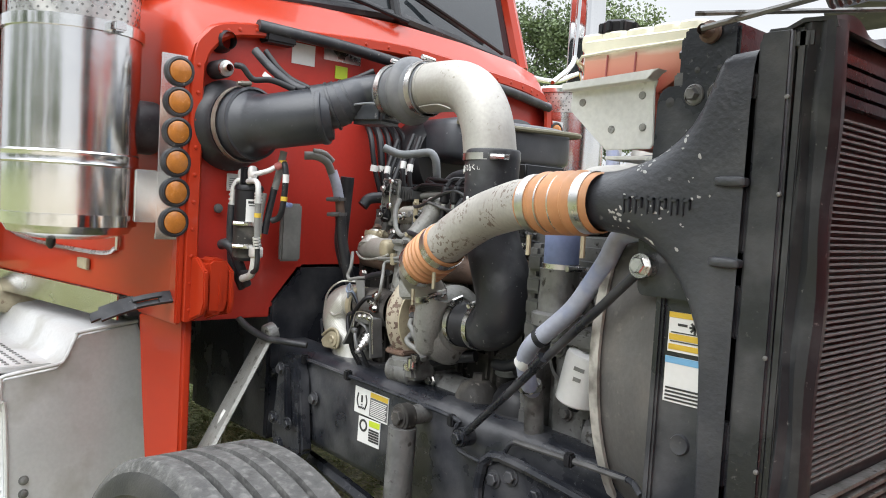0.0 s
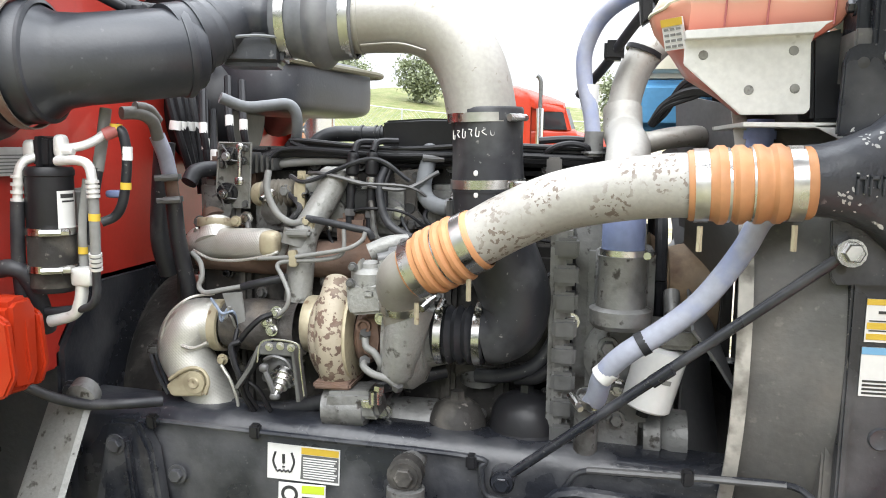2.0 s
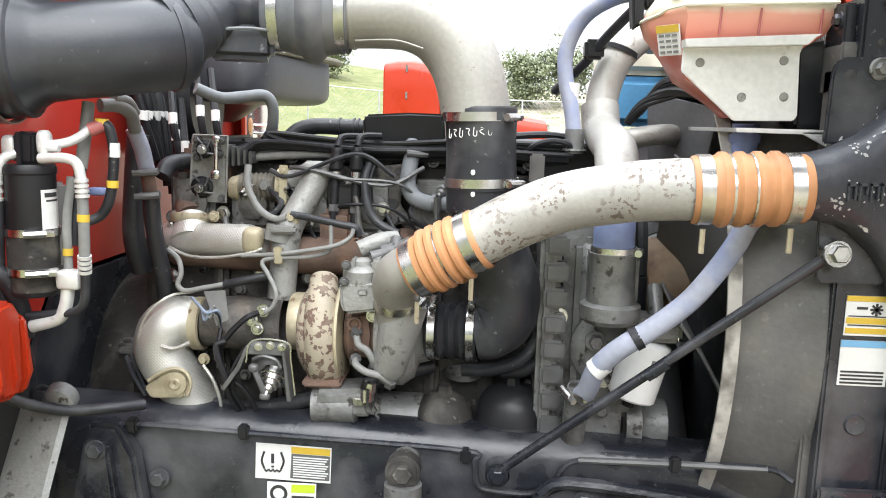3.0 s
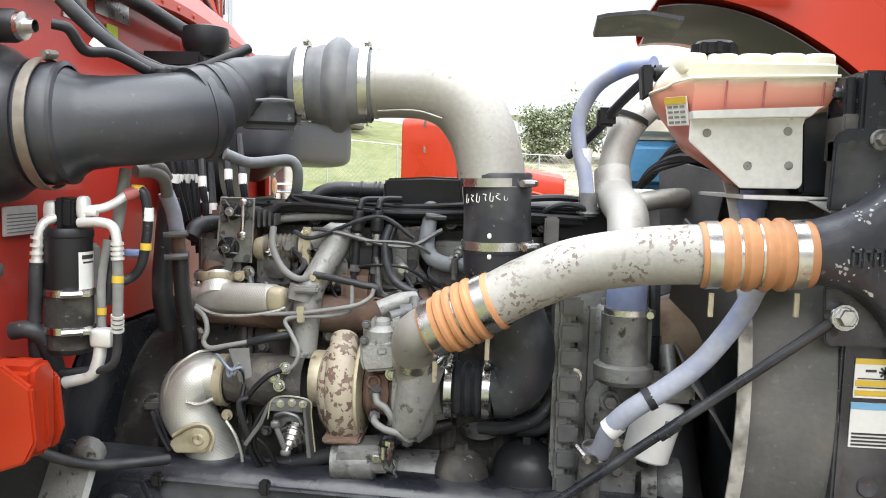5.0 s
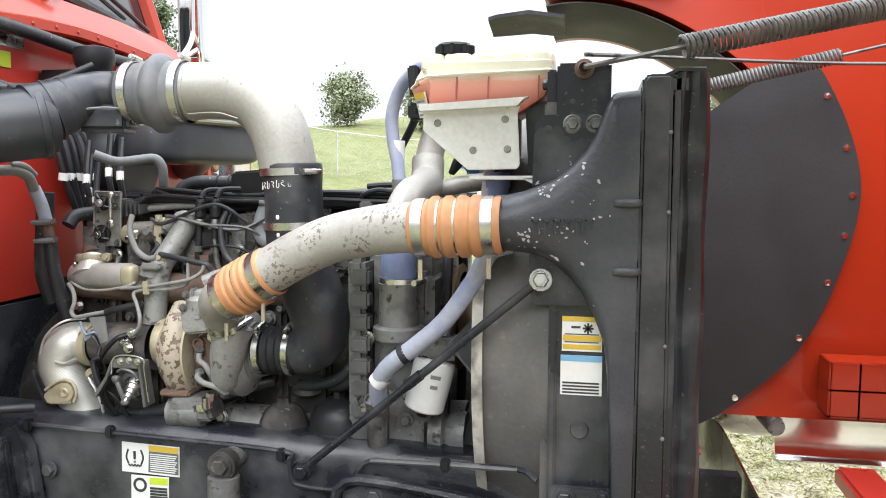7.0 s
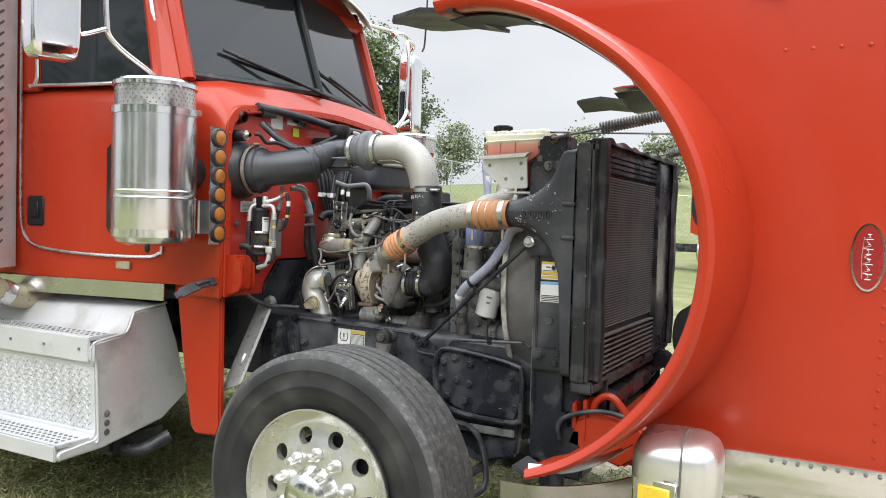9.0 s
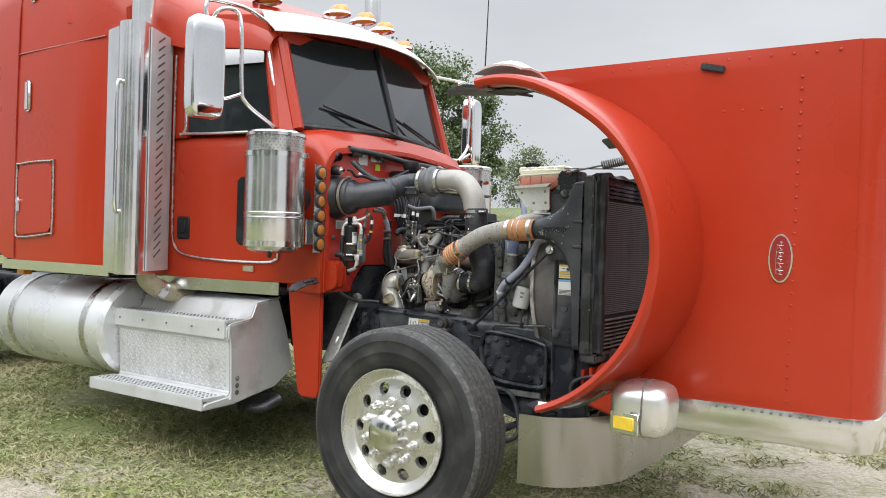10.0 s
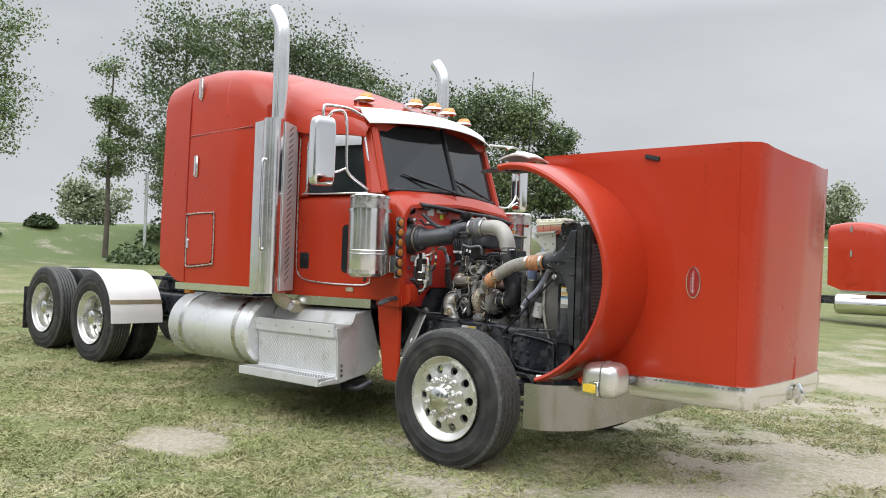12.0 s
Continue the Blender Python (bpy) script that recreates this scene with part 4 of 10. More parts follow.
# ---- steps, tank, fender flap ----
prof = [(0.487, 0.432), (0.484, 0.462), (0.497, 0.474), (0.655, 0.492), (0.668, 0.508), (0.655, 0.80), (0.642, 0.815), (0.642, 0.880), (0.654, 0.893), (0.79, 0.912), (0.815, 0.93), (0.845, 0.995), (0.862, 1.008), (1.03, 1.032), (1.10, 0.85), (1.17, 0.60), (1.02, 0.50), (0.70, 0.44)]
for s in (1, -1):
    f = (lambda d: d) if s > 0 else flipped
    steps = part("cab_step", f(prism(prof, "x", -3.47, -2.43, 0.010, 3)), STEPALU, truck, "dull aluminium two-tread cab step box")
    part("lower_tread", f(join(box(-3.49, -2.44, 0.480, 0.645, 0.480, 0.498, 0.003), box(-3.49, -2.44, 0.476, 0.490, 0.432, 0.498, 0.003))), STEPALU, steps, "punched lower tread")
    part("upper_tread", f(join(box(-3.48, -2.45, 0.640, 0.79, 0.900, 0.918, 0.003), box(-3.48, -2.45, 0.632, 0.648, 0.812, 0.915, 0.003))), STEPALU, steps, "punched upper tread")
    part("side_rim", f(tube([(-2.428, y_, z_) for y_, z_ in ((0.665, 0.47), (0.672, 0.51), (0.660, 0.80), (0.648, 0.82), (0.648, 0.878), (0.660, 0.897), (0.79, 0.916), (0.82, 0.935), (0.848, 0.998), (0.866, 1.010), (1.03, 1.034))], 0.006, 8, 4)), STEPALU, steps)
    holes = [moved(lathe([(0, 0.008), (0.003, 0.007), (0.001, 0.004)], (0, 0, 0), (0, 0, 1), 6), Matrix.Translation((-3.44 + 0.032 * i, yy, zz))) for zz, ys_ in ((0.498, (0.515, 0.545, 0.575, 0.605)), (0.918, (0.675, 0.705, 0.735))) for yy in ys_ for i in range(31)]
    tagged(part("grip_punching", f(join(*holes)), GREYIRON, steps, "raised grip punchings"), kind="stuff")
    tread = []
    for i in range(32):
        for j in range(13):
            x, t = -3.42 + 0.030 * i + 0.015 * (j % 2), 0.05 + 0.072 * j
            y, z = 0.667 - 0.012 * t, 0.515 + 0.285 * t
            tread.append(moved(box(-0.010, 0.010, -0.0025, 0.0025, -0.0035, 0.0035, 0), Matrix.Translation((x, y - 0.001, z)) @ Matrix.Rotation(radians(45 if (i + j) % 2 else -45), 4, "Y")))
    tagged(part("diamond_plate", f(join(*tread)), STEPALU, steps, "raised diamond tread pattern"), kind="stuff")
    for i in range(3):
        part("bolt", f(hexbolt((-2.428, 0.715, 0.505 + 0.040 * i), (1, 0, 0), 0.010, 0.006)), GREYIRON, steps)
    for i in range(5):
        part("bolt", f(hexbolt((-3.42 + 0.23 * i, 0.630, 0.865), (0, -1, 0), 0.007, 0.004, False)), GREYIRON, steps)
    part("under_bracket", f(join(box(-2.62, -2.50, 0.80, 1.1, 0.36, 0.47, 0.02), tube([(-2.56, 0.86, 0.40), (-2.44, 0.90, 0.38), (-2.36, 1.0, 0.44)], 0.03, 10))), RUBBER, steps)
    tank = part("fuel_tank", f(lathe([(-4.80, 0.0), (-4.80, 0.22), (-4.775, 0.28), (-4.73, 0.31), (-3.50, 0.31), (-3.475, 0.28), (-3.472, 0)], (0, 0.83, 0.775), (1, 0, 0), 48)), TANKALU, truck, "brushed aluminium cylindrical fuel tank")
    for x in (-4.52, -3.66):
        part("tank_strap", f(join(ring((x, 0.83, 0.775), (1, 0, 0), 0.311, 0.055, 0.004, 48), box(x - 0.03, x + 0.03, 0.83, 1.33, 1.055, 1.09, 0.004))), SATIN, tank, "steel tank strap")
    part("side_marker", f(box(-4.60, -4.50, 0.60, 0.66, 1.08, 1.125, 0.006)), AMBER, tank, "amber side marker lamp")
flap = [(-2.318, 1.082), (-2.10, 1.098), (-2.088, 1.08), (-2.085, 0.51), (-2.10, 0.468), (-2.215, 0.468), (-2.238, 0.50), (-2.29, 0.85)]


def sheared(d):
    """Turns the flat skirt slightly inward towards the wheel."""
    return [(x, y + 0.16 * (x + 2.2), z) for x, y, z in d[0]], d[1]


for s in (1, -1):
    f = (lambda d: d) if s > 0 else flipped
    fp = part("fender_skirt", f(sheared(prism(flap, "y", 1.005, 1.035, 0.008, 3))), RED, truck, "red painted skirt panel behind the front wheel")
    def band(s0, s1, wide, lift):
        return sheet([[(-2.09 - 0.012 * t - w, 1.015 - 0.24 * t, 1.154 - 0.054 * t + 0.012 * math.sin(3.1 * t) + w + lift) for w in (-wide, wide)] for t in [s0 + (s1 - s0) * k / 5 for k in range(6)]], 0.009)
    lt = part("strap_latch", f(join(band(0, 0.27, 0.013, 0), band(0.24, 0.56, 0.005, 0.009), band(0.24, 0.56, 0.005, -0.010), band(0.53, 0.9, 0.015, 0), band(0.88, 1.0, 0.009, 0))), RUBBER, fp, "black rubber hood latch strap")
    part("latch_hook", f(tube([(-2.10, 1.00, 1.172), (-2.085, 0.995, 1.16), (-2.08, 1.00, 1.142)], 0.004, 8)), TAN, lt)
    brk = join(prism([(1.06, 1.10), (1.06, 1.24), (1.075, 1.25), (1.11, 1.25), (1.125, 1.23), (1.125, 1.12), (1.11, 1.095)], "x", -2.06, -1.985, 0.008), prism([(-2.06, 1.07), (-2.06, 1.25), (-2.03, 1.25), (-1.98, 1.215), (-1.972, 1.13), (-1.99, 1.095)], "y", 1.045, 1.06, 0.004), prism([(-2.06, 1.07), (-2.06, 1.25), (-2.03, 1.25), (-1.985, 1.215), (-1.977, 1.13), (-1.99, 1.095)], "y", 1.09, 1.105, 0.004), prism([(-2.06, 1.08), (-2.06, 1.24), (-2.03, 1.24), (-1.985, 1.215), (-1.977, 1.13), (-1.99, 1.095)], "y", 1.125, 1.14, 0.004))
    part("hood_rest_bracket", f(moved(brk, Matrix.Translation((0, -0.02, 0.02)))), RED, truck, "chunky red hood rest bracket")
    brace = part("skirt_brace", f(sheet([[(-2.085 - 0.030 * t - 0.012, 1.275 - 0.19 * t, 1.035 - 0.36 * t), (-2.085 - 0.030 * t, 1.262 - 0.19 * t, 1.025 - 0.36 * t), (-2.005 - 0.022 * t, 1.262 - 0.19 * t, 1.055 - 0.36 * t), (-1.995 - 0.022 * t, 1.275 - 0.19 * t, 1.065 - 0.36 * t)] for t in (0, 0.12, 0.5, 0.8, 1.0)], 0.006)), ALUCAST, truck, "bare grey metal skirt brace plate")
    part("brace_boss", f(lathe([(0.02, 0.030), (-0.010, 0.030), (-0.014, 0.024), (-0.014, 0.0)], (-2.015, 1.255, 1.045), (-0.2, 1, 0.3), 20)), GREYIRON, brace)
    part("brace_tie", f(tube([(-2.055, 1.15, 0.82), (-2.058, 1.135, 0.78), (-2.06, 1.12, 0.66)], 0.010, 8)), ALUSHEET, brace)
    part("air_hose", f(tube([(-2.12, 1.20, 1.09), (-2.07, 1.22, 1.055), (-2.0, 1.24, 1.035), (-1.93, 1.26, 1.035), (-1.88, 1.30, 1.03)], 0.010, 10)), RUBBER, brace, "black hose with a crimped end")

# ---- wheels ----


def wheel_disc(cx, y, cz, out, r_out=0.262, r_in=0.10, hole_r=0.030, ring_r=0.205, n=10, dish=0.0):
    """A disc with ten round hand holes, facing along y with sign out."""
    v, fcs = [], []
    k = 20
    for s in range(n):
        a0, a1 = 2 * math.pi * (s - 0.5) / n, 2 * math.pi * (s + 0.5) / n
        am = (a0 + a1) / 2
        bound = []
        for i in range(k):
            t = i / k * 4
            if t < 1:
                bound.append((r_in, a0 + (a1 - a0) * t))
            elif t < 2:
                bound.append((r_in + (r_out - r_in) * (t - 1), a1))
            elif t < 3:
                bound.append((r_out, a1 - (a1 - a0) * (t - 2)))
            else:
                bound.append((r_out - (r_out - r_in) * (t - 3), a0))
        base = len(v)
        hx, hz = ring_r * math.cos(am), ring_r * math.sin(am)
        for r, a in bound:
            bx_, bz_ = r * math.cos(a), r * math.sin(a)
            v.append((bx_, bz_, r))
        for r, a in bound:
            bx_, bz_ = r * math.cos(a), r * math.sin(a)
            d = math.hypot(bx_ - hx, bz_ - hz)
            px_, pz_ = hx + (bx_ - hx) / d * hole_r, hz + (bz_ - hz) / d * hole_r
            v.append((px_, pz_, math.hypot(px_, pz_)))
        for r, a in bound:
            bx_, bz_ = r * math.cos(a), r * math.sin(a)
            d = math.hypot(bx_ - hx, bz_ - hz)
            v.append((hx + (bx_ - hx) / d * hole_r * 0.95, hz + (bz_ - hz) / d * hole_r * 0.95, -1))
        for i in range(k):
            j = (i + 1) % k
            fcs.append((base + i, base + j, base + k + j, base + k + i))
            fcs.append((base + k + i, base + k + j, base + 2 * k + j, base + 2 * k + i))
    out_v = []
    for px_, pz_, r in v:
        rr = math.hypot(px_, pz_)
        depth = dish * (1 - step01(0.11, 0.26, rr))
        out_v.append((cx + px_, y + out * (depth - (0.025 if r < 0 else 0)), cz + pz_))
    return out_v, fcs


def tyre_profile(w, R, grooves):
    """Half-width outward profile: bead, sidewall, shoulder, ribbed tread."""
    h = w / 2
    p = [(-h * 0.72, 0.292), (-h * 0.90, 0.32), (-h * 0.985, 0.352), (-h * 0.99, 0.372), (-h * 1.012, 0.376), (-h * 1.012, 0.383), (-h, 0.387), (-h * 1.0, 0.412), (-h * 0.985, 0.430), (-h * 1.0, 0.434), (-h * 0.985, 0.440), (-h * 0.96, 0.458), (-h * 0.90, R - 0.022), (-h * 0.84, R - 0.006)]
    step = 2 * h * 0.82 / grooves
    for i in range(grooves):
        a = -h * 0.82 + step * i
        p += [(a + 0.004, R), (a + step - 0.010, R), (a + step - 0.008, R - 0.014), (a + step + 0.001, R - 0.014)] if i < grooves - 1 else [(a + 0.004, R), (a + step, R)]
    return p + [(-a, r) for a, r in reversed(p[:14])]


def wheel(name, cx, y_out, cz, f, front, R=0.505):
    """A wheel whose outer sidewall lies at y_out; front: disc bulges out, else deep dish with a hub."""
    w = 0.272 if front else 0.25
    yc = y_out + w / 2
    back = 0.0 if front else 0.11
    drum = part(name, f(lathe([(back - 0.05, 0.0), (back - 0.05, 0.20), (back + 0.16, 0.20), (back + 0.16, 0)], (cx, yc, cz), (0, 1, 0), 28)), PLASTIC, truck, "front wheel with polished ten-hole rim" if front else "drive wheel with deep polished rim")
    ty = tyre_profile(w, R, 5 if front else 6)
    part("tyre", f(join(*[lathe(p, (cx, yc, cz), (0, 1, 0), 72) for p in (ty[:13], ty[-13:])])), TYRE, drum, "worn black truck tyre")
    part("tread", f(lathe(ty[12:-12], (cx, yc, cz), (0, 1, 0), 96)), TREAD, drum, "dusty grey ribbed tread")
    o = y_out - yc
    lip = lathe([(o + 0.045, 0.245), (o + 0.03, 0.262), (o + 0.022, 0.285), (o + 0.010, 0.300), (o + 0.002, 0.301), (o + 0.002, 0.296), (o + 0.03, 0.288), (o + 0.06, 0.280), (o + 0.20, 0.275)], (cx, yc, cz), (0, 1, 0), 56)
    if front:
        part("rim", f(join(lip, wheel_disc(cx, y_out + 0.045, cz, -1, 0.262, 0.09, 0.030, 0.207, 10, 0.032))), RIM, drum, "polished aluminium rim with ten hand holes")
        for i in range(10):
            a = radians(36 * i + 18)
            part("lug_nut", f(lathe([(0, 0.024), (-0.008, 0.024), (-0.012, 0.019), (-0.040, 0.018), (-0.052, 0.010), (-0.055, 0)], (cx + 0.143 * math.cos(a), y_out + 0.018, cz + 0.143 * math.sin(a)), (0, 1, 0), 12)), RIM, drum)
        part("hub_cap", f(lathe([(0.03, 0.105), (0.0, 0.104), (-0.03, 0.092), (-0.055, 0.088), (-0.062, 0.075), (-0.070, 0.06), (-0.074, 0.0)], (cx, y_out + 0.01, cz), (0, 1, 0), 28)), POLISH, drum, "chrome hub cap")
    else:
        part("rim", f(join(lip, lathe([(o + 0.16, 0.278), (o + 0.15, 0.24)], (cx, yc, cz), (0, 1, 0), 40), wheel_disc(cx, y_out + 0.155, cz, -1, 0.262, 0.09, 0.028, 0.207, 10, -0.01))), RIM, drum, "polished deep-dish aluminium rim")
        part("axle_hub", f(lathe([(0.16, 0.13), (0.10, 0.12), (0.09, 0.085), (0.0, 0.08), (-0.01, 0.065), (-0.015, 0)], (cx, y_out + 0.02, cz), (0, 1, 0), 28)), POLISH, drum)
        part("inner_tyre", f(lathe(tyre_profile(w, R, 6), (cx, yc + 0.34, cz), (0, 1, 0), 48)), TYRE, drum)


same = lambda d: d  # noqa: E731
for f in (same, flipped):
    wheel("front_wheel", -1.243, 0.597, 0.487, f, True, 0.494)
    for x in (-6.47, -7.70):
        wheel("drive_wheel", x, 0.575, ground_z(x, 0.7) + 0.495, f, False)
    fz = ground_z(-6.47, 0.7) + 0.495
    arc = [(-7.03, fz + 0.548), (-6.8, fz + 0.55)] + [(-6.47 + 0.54 * math.sin(radians(a)), fz + 0.55 * math.cos(radians(a))) for a in range(0, 94, 8)] + [(-5.925, fz - 0.035)]
    fe = part("quarter_fender", f(sheet([[(x, y, z) for x, z in arc] for y in (0.555, 0.70, 0.9, 1.165)], 0.008)), WHITE, truck, "white half fender over the drive wheel")
    part("fender_trim", f(box(-5.985, -5.955, 0.55, 1.17, fz + 0.17, fz + 0.225, 0.006)), TAN, fe)
    part("mud_flap", f(box(-8.25, -8.235, 0.58, 1.18, ground_z(-8.2, 0.7) + 0.18, 1.0, 0.003)), RUBBER, truck, "black rubber mud flap")
part("front_axle", join(box(-1.30, -1.16, 0.85, 2.68, 0.42, 0.53, 0.02), tube([(-1.0, 1.0, 0.42), (-1.0, 2.5, 0.42)], 0.02, 8)), BLACK, truck)
part("drive_axle", join(*[lathe([(-1.0, 0.07), (-0.2, 0.09), (-0.15, 0.2), (0.15, 0.2), (0.2, 0.09), (1.0, 0.07)], (x, MID, 0.74), (0, 1, 0), 20) for x in (-6.47, -7.70)]), BLACK, truck)
for f in (same, flipped):
    part("leaf_spring", f(join(*[tube([(-2.0 + 0.10 * i, 1.40, 0.66 - 0.014 * i), (-1.2, 1.40, 0.56 - 0.014 * i), (-0.5 - 0.10 * i, 1.40, 0.64 - 0.014 * i)], 0.02, 6) for i in range(3)])), BLACK, truck)
part("fifth_wheel", join(prism([(-6.6, 1.35), (-5.9, 1.35), (-5.6, 1.6), (-5.6, 1.95), (-5.9, 2.18), (-6.6, 2.18)], "z", 1.16, 1.20, 0.01), box(-6.3, -5.8, 1.4, 2.13, 1.02, 1.16, 0.02)), BLACK, truck, "greasy black coupling plate")
part("deck_plate", box(-5.6, -4.98, 1.3, 2.23, 1.02, 1.05, 0.004), BLACK, truck)
for i in range(3):
    part("air_line", tube([(-4.99, 1.5 + 0.12 * i, 1.6), (-5.2, 1.5 + 0.12 * i, 1.3), (-5.5, 1.55 + 0.1 * i, 1.12), (-5.9, 1.6 + 0.08 * i, 1.25)], 0.014, 8), RUBBER, truck)

# ---- the hood, tilted forward about its front hinge ----
hood = part("hood", box(0.12, 0.24, 1.2, 2.33, 0.60, 0.66, 0.01), RED_IN, truck, "red hood tilted fully forward")
FX, FZ, FR = -0.66, 1.372, 0.664


def lip(a, r, y):
    return (FX + r * math.cos(a), y, FZ + r * math.sin(a))


def flare(i, n=44):
    """Angle and lip radius along the arch, from its top tip to its lower end."""
    t = i / n
    return radians(101 - 174 * t), FR + 0.055 * step01(0.26, 0.0, t) + 0.012 * step01(0.8, 1.0, t), t


def fender_skin():
    rows = []
    for i in range(45):
        a, rr, t = flare(i)
        k = 0.72 - 0.25 * step01(0.6, 1.0, t)
        rows.append([lip(a, rr + 0.018, 0.80), lip(a, rr + 0.004, 0.66), lip(a, rr - 0.004, 0.60), lip(a, rr, 0.572), lip(a, rr + 0.015, 0.558), lip(a, rr + 0.038 * k, 0.556), lip(a, rr + 0.058 * k, 0.566), lip(a, rr + 0.068 * k, 0.59), lip(a, rr + 0.085 * k, 0.70), lip(a, rr + 0.096 * k, 0.84), lip(a, rr + 0.104 * k, 0.97), lip(a, rr + 0.110 * k, 1.04)])
    return sheet(rows, 0.006)


def arch_edge(i, n=44):
    a, rr, t = flare(i)
    return lip(a, rr + 0.106 * (0.72 - 0.25 * step01(0.6, 1.0, t)), 1.03)


def hood_side():
    """Flat flank between the flare and the rounded front corner."""
    n = 44
    edge = [arch_edge(i) for i in range(n + 1)]
    edge = [e for e in edge if e[2] > 0.765 and e[0] > -0.74]
    rows = [[(-0.74 + 1.40 * s, 1.032, 2.228) for s in (0, 0.15, 0.35, 0.6, 0.8, 1.0)]]
    for i, e in enumerate(edge):
        z1 = 2.20 - 1.445 * (i + 0.4) / len(edge)
        rows.append([(e[0] + (0.66 - e[0]) * s, 1.035 - 0.012 * math.sin(math.pi * s), e[2] + (z1 - e[2]) * s) for s in (0, 0.15, 0.35, 0.6, 0.8, 1.0)])
    e = edge[-1]
    rows.append([(e[0] + 0.02 + (0.64 - e[0]) * s, 1.033, 0.755) for s in (0, 0.15, 0.35, 0.6, 0.8, 1.0)])
    return sheet(rows, 0.006)


def hood_top():
    """The hood's upper skin, now facing forward, with rounded long corners."""
    rows = []
    for z in (0.755, 0.9, 1.2, 1.5, 1.8, 2.05, 2.18, 2.228):
        t = (z - 0.75) / 1.48
        front = 0.735 + 0.045 * t
        crown = 0.02 + 0.05 * t
        half = [(0.66, 1.033, z), (0.70, 1.04, z), (front - 0.012, 1.065, z), (front + 0.012, 1.11, z), (front + 0.02, 1.2, z), (front + 0.02 + crown * 0.55, 1.45, z), (front + 0.02 + crown, 1.72, z), (front + 0.02 + crown, MID, z)]
        row = half + [(x, 2 * MID - y, q) for x, y, q in reversed(half[:-1])]
        rows.append([(x, y, q - (0.055 * (1 - (abs(y - MID) / 0.73) ** 2) if z > 2.1 else 0)) for x, y, q in row])
    return sheet(rows, 0.006)


for f in (same, flipped):
    fen = part("fender", f(fender_skin()), RED, hood, "red front fender flare")
    part("hood_flank", f(hood_side()), RED, hood, "red hood side panel")
part("hood_skin", hood_top(), RED, hood, "red hood upper skin")
part("centre_seam", join(tube([(0.825, MID - 0.012, 2.16), (0.80, MID - 0.012, 1.4), (0.775, MID - 0.012, 0.76)], 0.006, 6), tube([(0.825, MID + 0.012, 2.16), (0.80, MID + 0.012, 1.4), (0.775, MID + 0.012, 0.76)], 0.006, 6)), RED, hood)
rv2 = lathe([(0, 0.0065), (0.002, 0.0058), (0.0035, 0.0)], (0, 0, 0), (0, -1, 0), 8)
dots = [(0.43 + 0.02 * t, 1.0185, 0.80 + 1.3 * t) for t in [i / 27 for i in range(28)]]
dots += [(0.15 + 0.075 * i, 1.0185, 1.98) for i in range(4)]
dots += [(-0.35 + 0.085 * i, 1.022, 2.195) for i in range(12)]
for q in (False, True):
    copies("rivet", rv2, RED, hood, dots, mirror=q)
# bright lower crown round the front of the hood
rows = []
for z, push in ((0.615, -0.03), (0.625, 0.0), (0.66, 0.012), (0.73, 0.014), (0.758, 0.010), (0.762, 0.0)):
    half = [(-0.02, 1.03 - push, z), (0.40, 1.03 - push, z), (0.66, 1.033 - push, z), (0.705 + push * 0.7, 1.045 - push * 0.7, z), (0.74 + push, 1.08, z), (0.755 + push, 1.2, z), (0.77 + push, 1.5, z), (0.775 + push, MID, z)]
    rows.append(half + [(x, 2 * MID - y, q) for x, y, q in reversed(half[:-1])])
crown = part("hood_crown", sheet(rows, 0.005), POLISH, hood, "polished metal crown along the hood's front edge")
copies("crown_rivet", rv2, GREYIRON, crown, [(0.16 + 0.036 * i, 1.014, 0.745) for i in range(14)])
part("hood_latch", join(tube([(0.80, MID, 0.60), (0.83, MID, 0.66), (0.80, MID, 0.73)], 0.018, 8), box(0.785, 0.82, MID - 0.03, MID + 0.03, 0.62, 0.70, 0.008)), CHROME, crown)
part("hood_stop", moved(box(-0.05, 0.05, -0.012, 0.012, -0.014, 0.014, 0.004), Matrix.Translation((0.10, 1.012, 2.165)) @ Matrix.Rotation(radians(14), 4, "Y")), RUBBER, hood, "black rubber hood stop")
# oval badge as plain shapes
for f in (same, flipped):
    ov = [(0.392 + 0.046 * math.cos(radians(a)), 1.372 + 0.098 * math.sin(radians(a))) for a in range(0, 360, 12)]
    ov2 = [(0.392 + 0.040 * math.cos(radians(a)), 1.372 + 0.092 * math.sin(radians(a))) for a in range(0, 360, 12)]
    bd = part("badge", f(prism(ov, "y", 1.010, 1.024, 0.002)), CHROME, hood, "oval badge, bright edge")
    part("enamel", f(prism(ov2, "y", 1.007, 1.012, 0)), SIGNRED, bd, "dark red enamel face")
    script = [(0.392 + 0.016 * math.sin(2.4 * k) * (0.55 + 0.45 * math.cos(0.9 * k)), 1.0065, 1.305 + 0.0034 * k + 0.003 * math.cos(4.8 * k)) for k in range(41)]
    part("script_bar", f(join(tube(script, 0.0008, 5, 2), tube([(0.378, 1.0065, 1.31), (0.376, 1.0065, 1.37), (0.381, 1.0065, 1.43)], 0.0012, 5, 3))), SATIN, bd)

